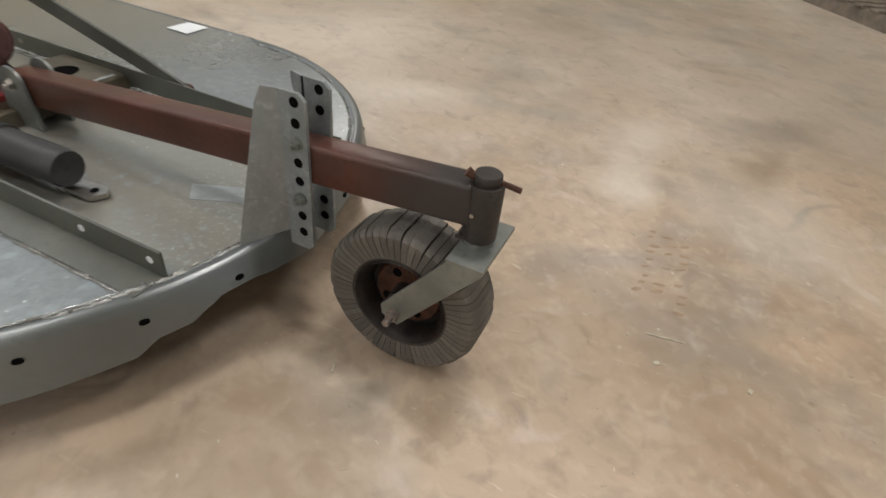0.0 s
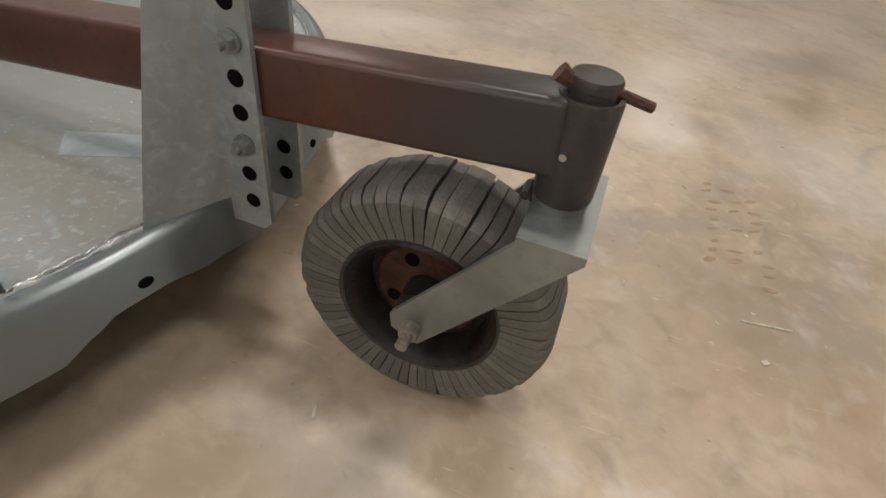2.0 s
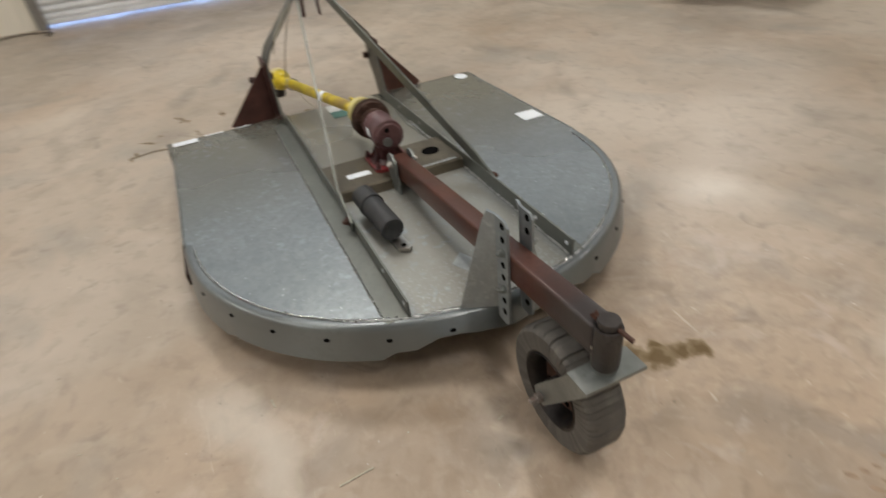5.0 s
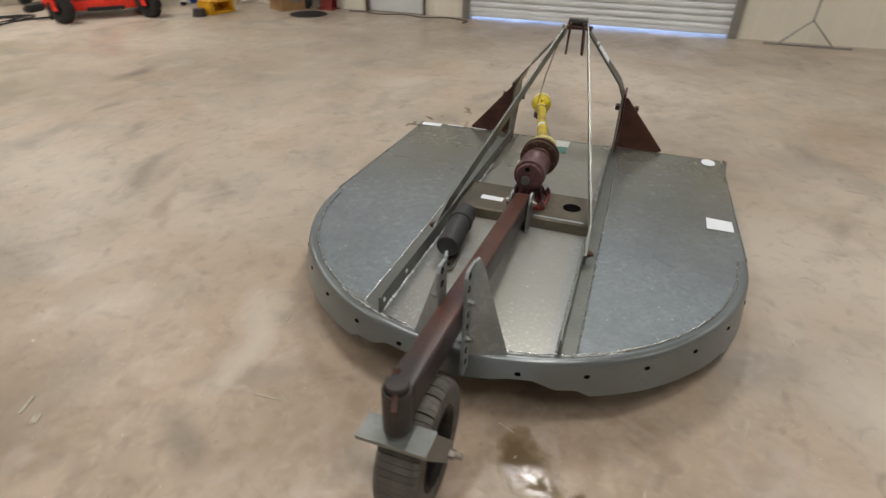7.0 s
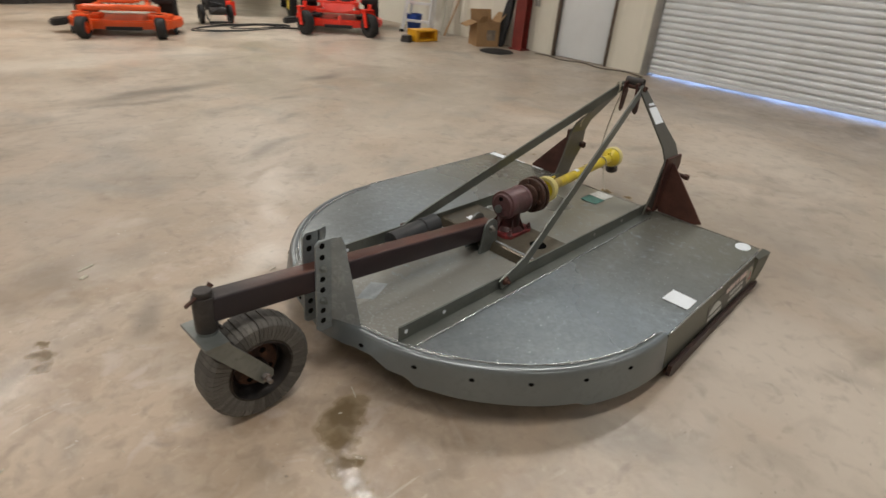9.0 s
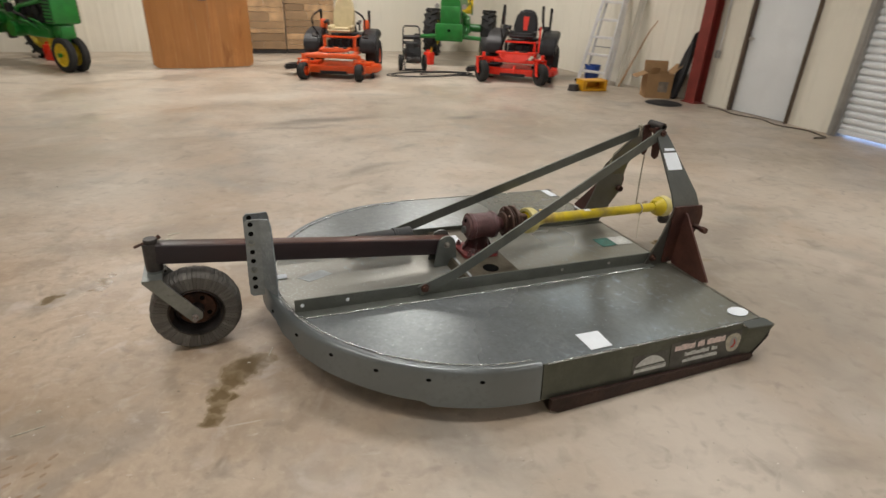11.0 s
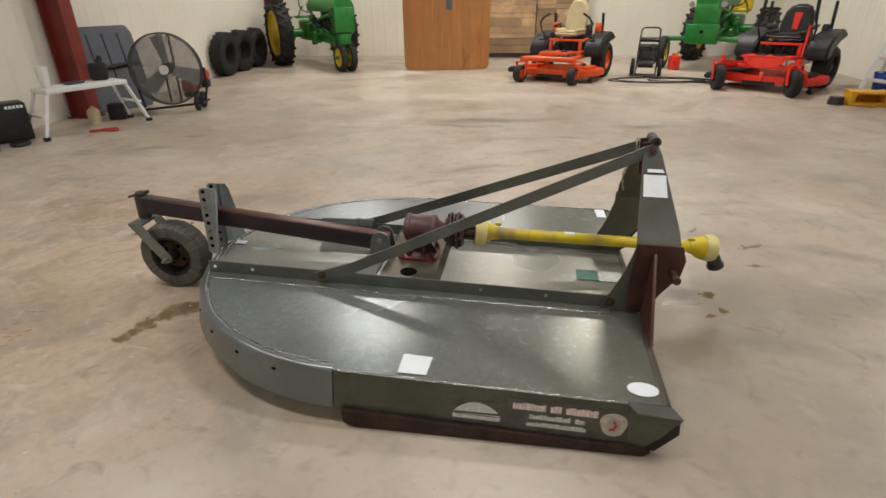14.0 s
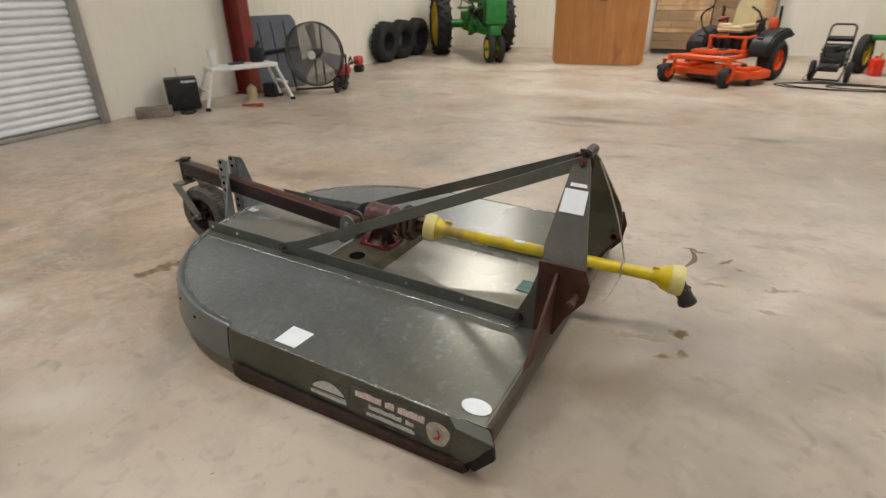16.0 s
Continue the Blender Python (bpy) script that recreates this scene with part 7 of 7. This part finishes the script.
for k in range(5):
    bm = B()
    box(bm, (0.02 + 0.035 * k, -0.142, 0.375), (0.024, 0.006, 0.03))
    part("control_mark", bm, M["label"], ht)
bm = B()
tube(bm, [(-0.02, 0.05, 0.41), (-0.03, 0.06, 0.53)], 0.004, 6)
part("aerial", bm, M["black"], ht)
bm = B()
lathe(bm, [(0.0, 0.0), (0.09, 0.0), (0.10, 0.015), (0.09, 0.04), (0.0, 0.045)], Matrix(), 24, False)
solo("black_puck", bm, M["black"], "small round black lid on the floor", "lid", m=pose(-4.82, 2.62, 0), smooth=45)

wb = thing("work_platform", pose(-4.64, 3.46, 0, 0, 0, 68), "white aluminium folding work platform", "bench")
bm = B()
box(bm, (0, 0, 0.50), (0.92, 0.36, 0.05), bevel=0.01)
for k in range(5):
    box(bm, (0, -0.14 + 0.07 * k, 0.528), (0.88, 0.03, 0.006))
top = part("platform_top", bm, M["whiteplastic"], wb)
for sx in (-1, 1):
    for sy in (-1, 1):
        bm = B()
        tube(bm, [(sx * 0.44, sy * 0.15, 0.48), (sx * 0.60, sy * 0.20, 0.03)], 0.022, 4)
        leg = part("leg", bm, M["whiteplastic"], wb, smooth=0)
        bm = B()
        box(bm, (sx * 0.605, sy * 0.203, 0.02), (0.06, 0.06, 0.04), bevel=0.006)
        part("rubber_foot", bm, M["rubber"], leg)
    bm = B()
    box(bm, (sx * 0.55, 0, 0.25), (0.05, 0.36, 0.025))
    part("leg_step", bm, M["whiteplastic"], wb)
bm = B()
lathe(bm, [(0.0, 0.0), (0.045, 0.0), (0.065, 0.22), (0.0, 0.22)], Matrix(), 20, False)
solo("paper_cup", bm, M["whiteplastic"], "tall white paper cup on the platform", "cup", m=pose(-4.77, 3.12, 0.533), smooth=45)
bm = B()
box(bm, (0, 0, 0.012), (0.20, 0.10, 0.024), bevel=0.008)
solo("blue_packet", bm, M["teal"], "flat dark blue packet on the platform", "packet", m=pose(-4.66, 3.40, 0.533, 0, 0, 70))
bm = B()
box(bm, (0, 0, 0.10), (0.20, 0.12, 0.20), bevel=0.035)
cyl(bm, (0.02, 0, 0.18), (0.05, 0.02, 0.27), 0.04, 0.025, n=14)
solo("black_drill", bm, M["black"], "black cordless tool standing on the platform", "tool", m=pose(-4.56, 3.70, 0.533, 0, 0, 30), smooth=45)
bm = B()
box(bm, (0, 0, 0.10), (0.20, 0.18, 0.20), bevel=0.02)
solo("black_crate", bm, M["black"], "black crate under the platform", "crate", m=pose(-4.70, 4.02, 0, 0, 0, 20))
bm = B()
lathe(bm, [(0.0, 0.0), (0.07, 0.0), (0.075, 0.13), (0.05, 0.17), (0.025, 0.18), (0.025, 0.2), (0.0, 0.2)], Matrix(), 24, False)
solo("tan_jug", bm, M["cream"], "tan plastic jug under the platform", "jug", m=pose(-4.86, 3.78, 0), smooth=45)
bm = B()
tube(bm, [(-0.16, 0.0, 0.02), (0.0, 0.01, 0.022), (0.12, 0.05, 0.02)], 0.016, 8)
tube(bm, [(0.0, 0.01, 0.03), (0.06, -0.05, 0.02), (0.15, -0.04, 0.018)], 0.014, 8)
solo("red_pliers", bm, M["redprint"], "red-handled pliers lying on the floor", "pliers", m=pose(-4.36, 3.32, 0, 0, 0, 30), smooth=60)

fp = thing("folding_table", pose(-5.0, 4.58, 0, -13, 0, 62), "slate grey plastic folding table stood against the wall", "table")
bm = B()
out = [(-0.36, 0.02), (0.36, 0.02), (0.40, 0.08), (0.40, 1.02), (0.34, 1.12), (-0.34, 1.12), (-0.40, 1.02), (-0.40, 0.08)]
slab(bm, [(x, 0, z) for x, z in out], (0, 0.05, 0))
bmesh.ops.bevel(bm, geom=list(bm.edges), offset=0.012, segments=2, affect="EDGES")
part("top", bm, M["slate"], fp, smooth=45)
for x in (-0.2, 0.0, 0.2):
    bm = B()
    box(bm, (x, -0.002, 0.72), (0.02, 0.012, 0.6), bevel=0.004)
    part("rib", bm, M["dark_paint"], fp)
bm = B()
tube(bm, [(-0.36, -0.02, 0.55), (0.36, -0.02, 0.62)], 0.03, 8)
part("strap", bm, M["black"], fp)

fan = thing("drum_fan", pose(-4.28, 4.62, 0, 0, 0, 16), "large black round shop fan with wheels", "fan")
FR, FZ = 0.455, 0.555
bm = B()
lathe(bm, [(FR - 0.006, -0.122), (FR, -0.124), (FR + 0.005, -0.118), (FR + 0.001, -0.112), (FR - 0.002, -0.02), (FR + 0.004, -0.012), (FR, -0.008), (FR - 0.006, -0.010), (FR - 0.006, -0.06)], pose(0, 0, FZ) @ AX_Y, 56)
part("drum", bm, M["black"], fan, "black steel fan drum", smooth=45)
wire = M["wire"]
for y in (-0.125,):
    bm = B()
    for k in range(6, 50):
        r = FR * k / 50
        tube(bm, [(r * math.cos(a), y - 0.03 * (1 - (k / 50) ** 2), FZ + r * math.sin(a)) for a in [j * math.pi / 20 for j in range(41)]], 0.0029, 4)
    for j in range(24):
        a = j * math.pi / 12
        tube(bm, [(r * math.cos(a), y - 0.03 * (1 - (r / FR) ** 2), FZ + r * math.sin(a)) for r in (0.06, 0.28, FR)], 0.0022, 4)
    g = part("guard", bm, M["guardwire"], fan, "fine wire fan guard", smooth=0)
    tagged(g, kind="stuff")
bm = B()
cyl(bm, (0, -0.17, FZ), (0, -0.15, FZ), 0.06, n=24)
part("badge", bm, M["whiteplastic"], fan, "round white badge")
for k in range(3):
    a = radians(100 + 120 * k)
    bm = B()
    rows = []
    for i in range(7):
        r = 0.07 + 0.35 * i / 6
        wv = 0.055 + 0.05 * i / 6
        rows.append([bm.verts.new((r * math.cos(a) - q * wv * math.sin(a), 0.02 + 0.05 * q, FZ + r * math.sin(a) + q * wv * math.cos(a))) for q in (-1, 0, 1)])
    for u, v in zip(rows, rows[1:]):
        for i in (0, 1):
            bm.faces.new((u[i], u[i + 1], v[i + 1], v[i]))
    bmesh.ops.solidify(bm, geom=list(bm.faces), thickness=0.004)
    part("blade", bm, M["alu"], fan, "aluminium fan blade", smooth=60)
bm = B()
cyl(bm, (0, 0.03, FZ), (0, 0.13, FZ), 0.07, n=20)
for x in (-0.07, 0.07):
    box(bm, (x, 0.07, FZ), (0.022, 0.02, 2 * FR - 0.02))
part("motor", bm, M["black"], fan)
for s in (-1, 1):
    wheel(fan, (0.33, 0.05 + s * 0.14, 0.11), 0.11, 0.05, 0.07, M["black"])
bm = B()
tube(bm, [(-0.40, 0.12, 0.015), (-0.36, -0.1, 0.04), (0.40, -0.10, 0.10), (0.40, 0.20, 0.10)], 0.016, 8)
tube(bm, [(-0.40, 0.0, 0.05), (-0.45, 0.03, 0.3), (-0.46, 0.03, 0.55)], 0.016, 8)
tube(bm, [(0.40, 0.03, 0.1), (0.45, 0.03, 0.3), (0.46, 0.03, 0.55)], 0.016, 8)
part("stand", bm, M["black"], fan)

tr = thing("red_trimmer", pose(-4.74, 5.76, 0, 0, 0, 105) @ Matrix.Diagonal((1.3, 1.3, 1.3, 1)), "red petrol trimmer lying behind the fan", "trimmer")
bm = B()
box(bm, (0, 0, 0.13), (0.20, 0.17, 0.15), bevel=0.04)
cyl(bm, (-0.02, -0.09, 0.13), (-0.02, -0.12, 0.13), 0.055, 0.045, n=18)
part("engine", bm, M["dullred"], tr, smooth=50)
bm = B()
tube(bm, [(0.05, 0, 0.14), (0.55, 0.05, 0.16), (0.72, 0.05, 0.15)], 0.014, 8)
tube(bm, [(0.25, 0, 0.14), (0.28, 0.0, 0.24), (0.38, 0.02, 0.25), (0.42, 0.02, 0.14)], 0.012, 8)
box(bm, (0.0, 0.0, 0.03), (0.18, 0.14, 0.06), bevel=0.015)
part("shaft", bm, M["black"], tr)
bm = B()
box(bm, (0.72, 0.05, 0.16), (0.15, 0.13, 0.13), bevel=0.04)
part("rear_housing", bm, M["dullred"], tr, smooth=50)
bm = B()
box(bm, (0.72, 0.05, 0.05), (0.14, 0.12, 0.10), bevel=0.02)
part("rear_foot", bm, M["black"], tr, smooth=50)

# behind: grey drum on a black base, a guessed object, and pallet that pass the picture's edge
dr = thing("floor_scrubber", pose(1.85, -4.25, 0, 0, 0, 35), "grey and black wheeled machine parked on the floor", "machine")
bm = B()
lathe(bm, [(0.0, 0.03), (0.26, 0.03), (0.29, 0.06), (0.29, 0.45), (0.24, 0.62), (0.0, 0.66)], pose(-0.25, 0, 0), 32, False)
part("tank", bm, M["greyprint"], dr, smooth=45)
bm = B()
box(bm, (0.30, 0.05, 0.26), (0.62, 0.5, 0.40), bevel=0.06)
part("body", bm, M["black"], dr, smooth=45)
for s in (-1, 1):
    wheel(dr, (0.40 + s * 0.18, -0.18, 0.09), 0.09, 0.06, 0.04, M["dark_paint"])
pt = thing("wood_pallet", pose(-3.1, -5.95, 0, 0, 0, 38), "grey weathered wooden pallet on the floor", "pallet")
for k in range(7):
    bm = B()
    box(bm, (0, -0.52 + 0.173 * k, 0.132), (1.1, 0.10, 0.02), bevel=0.002, seg=1)
    part("slat", bm, M["greywood"], pt, smooth=0)
for x in (-0.5, 0, 0.5):
    bm = B()
    box(bm, (x, 0, 0.06), (0.05, 1.14, 0.12))
    part("stringer", bm, M["greywood"], pt, smooth=0)


# ---------------------------------------------------------------- stains, drips and litter on the floor
# thin wet streak beyond the driveline's end
bm = B()
path = [(1.470 + 0.042 * math.sin(math.pi * k / 12), 0.90 + 0.0225 * k, 0.004 + 0.011 * math.sin(math.pi * k / 12)) for k in range(13)]
for (xa, ya, wa), (xb, yb, wb2) in zip(path, path[1:]):
    slab(bm, [(xa - wa, ya, 0.0004), (xa + wa, ya, 0.0004), (xb + wb2, yb, 0.0004), (xb - wb2, yb, 0.0004)], (0, 0, 0.0012))
solo("puddle", bm, M["water"], "thin curved streak of clear water on the concrete", "puddle")
# lug prints left by a tyre
bm = B()
rnd = random.Random(17)
for k in range(9):
    for col in (0, 1, 2):
        if rnd.random() < 0.18:
            continue
        x, y = -1.70 - 0.055 * col + rnd.uniform(-0.012, 0.012), -0.87 + 0.042 * k + 0.02 * col + rnd.uniform(-0.006, 0.006)
        q, w2 = rnd.uniform(0.010, 0.022), rnd.uniform(0.004, 0.008)
        tn = rnd.uniform(0.1, 0.7)
        ring = [(x + q * math.cos(a) * math.cos(tn) - w2 * math.sin(a) * math.sin(tn), y + q * math.cos(a) * math.sin(tn) + w2 * math.sin(a) * math.cos(tn), 0.0003) for a in [i * math.pi / 5 + rnd.uniform(-0.2, 0.2) for i in range(10)]]
        slab(bm, ring, (0, 0, 0.0006))
solo("tyre_print", bm, M["print"], "faint lug prints of a tyre on the concrete", "print", kind="stuff", smooth=0)
# straw, chips and grit
bm = B()
rnd = random.Random(99)
for k in range(230):
    x, y = rnd.uniform(-3.2, 2.6), rnd.uniform(-2.6, 3.0)
    a, ln2, wd = rnd.uniform(0, 180), rnd.uniform(0.004, 0.016), rnd.uniform(0.0015, 0.0045)
    bmesh.ops.create_cube(bm, size=1, matrix=pose(x, y, 0.002, 0, rnd.uniform(-6, 6), a) @ Matrix.Diagonal((ln2, wd, 0.002, 1)))
for x, y, a, ln2, wd in ((-0.75, 0.74, 10, 0.035, 0.006), (-1.11, 0.58, 95, 0.10, 0.004), (-1.131, 0.145, 110, 0.026, 0.004), (-0.961, -0.177, 68, 0.055, 0.004), (-1.80, -0.378, 12, 0.10, 0.004), (-1.40, 1.275, 20, 0.07, 0.012), (-1.431, 1.197, 30, 0.035, 0.022), (-1.79, -0.277, 40, 0.014, 0.010), (-2.01, -0.31, 70, 0.016, 0.010)):
    bmesh.ops.create_cube(bm, size=1, matrix=pose(x, y, 0.002, 0, 0, a) @ Matrix.Diagonal((ln2, wd, 0.0025, 1)))
solo("floor_litter", bm, M["rope"], "scattered straw and chips on the floor", "litter", kind="stuff", smooth=0)
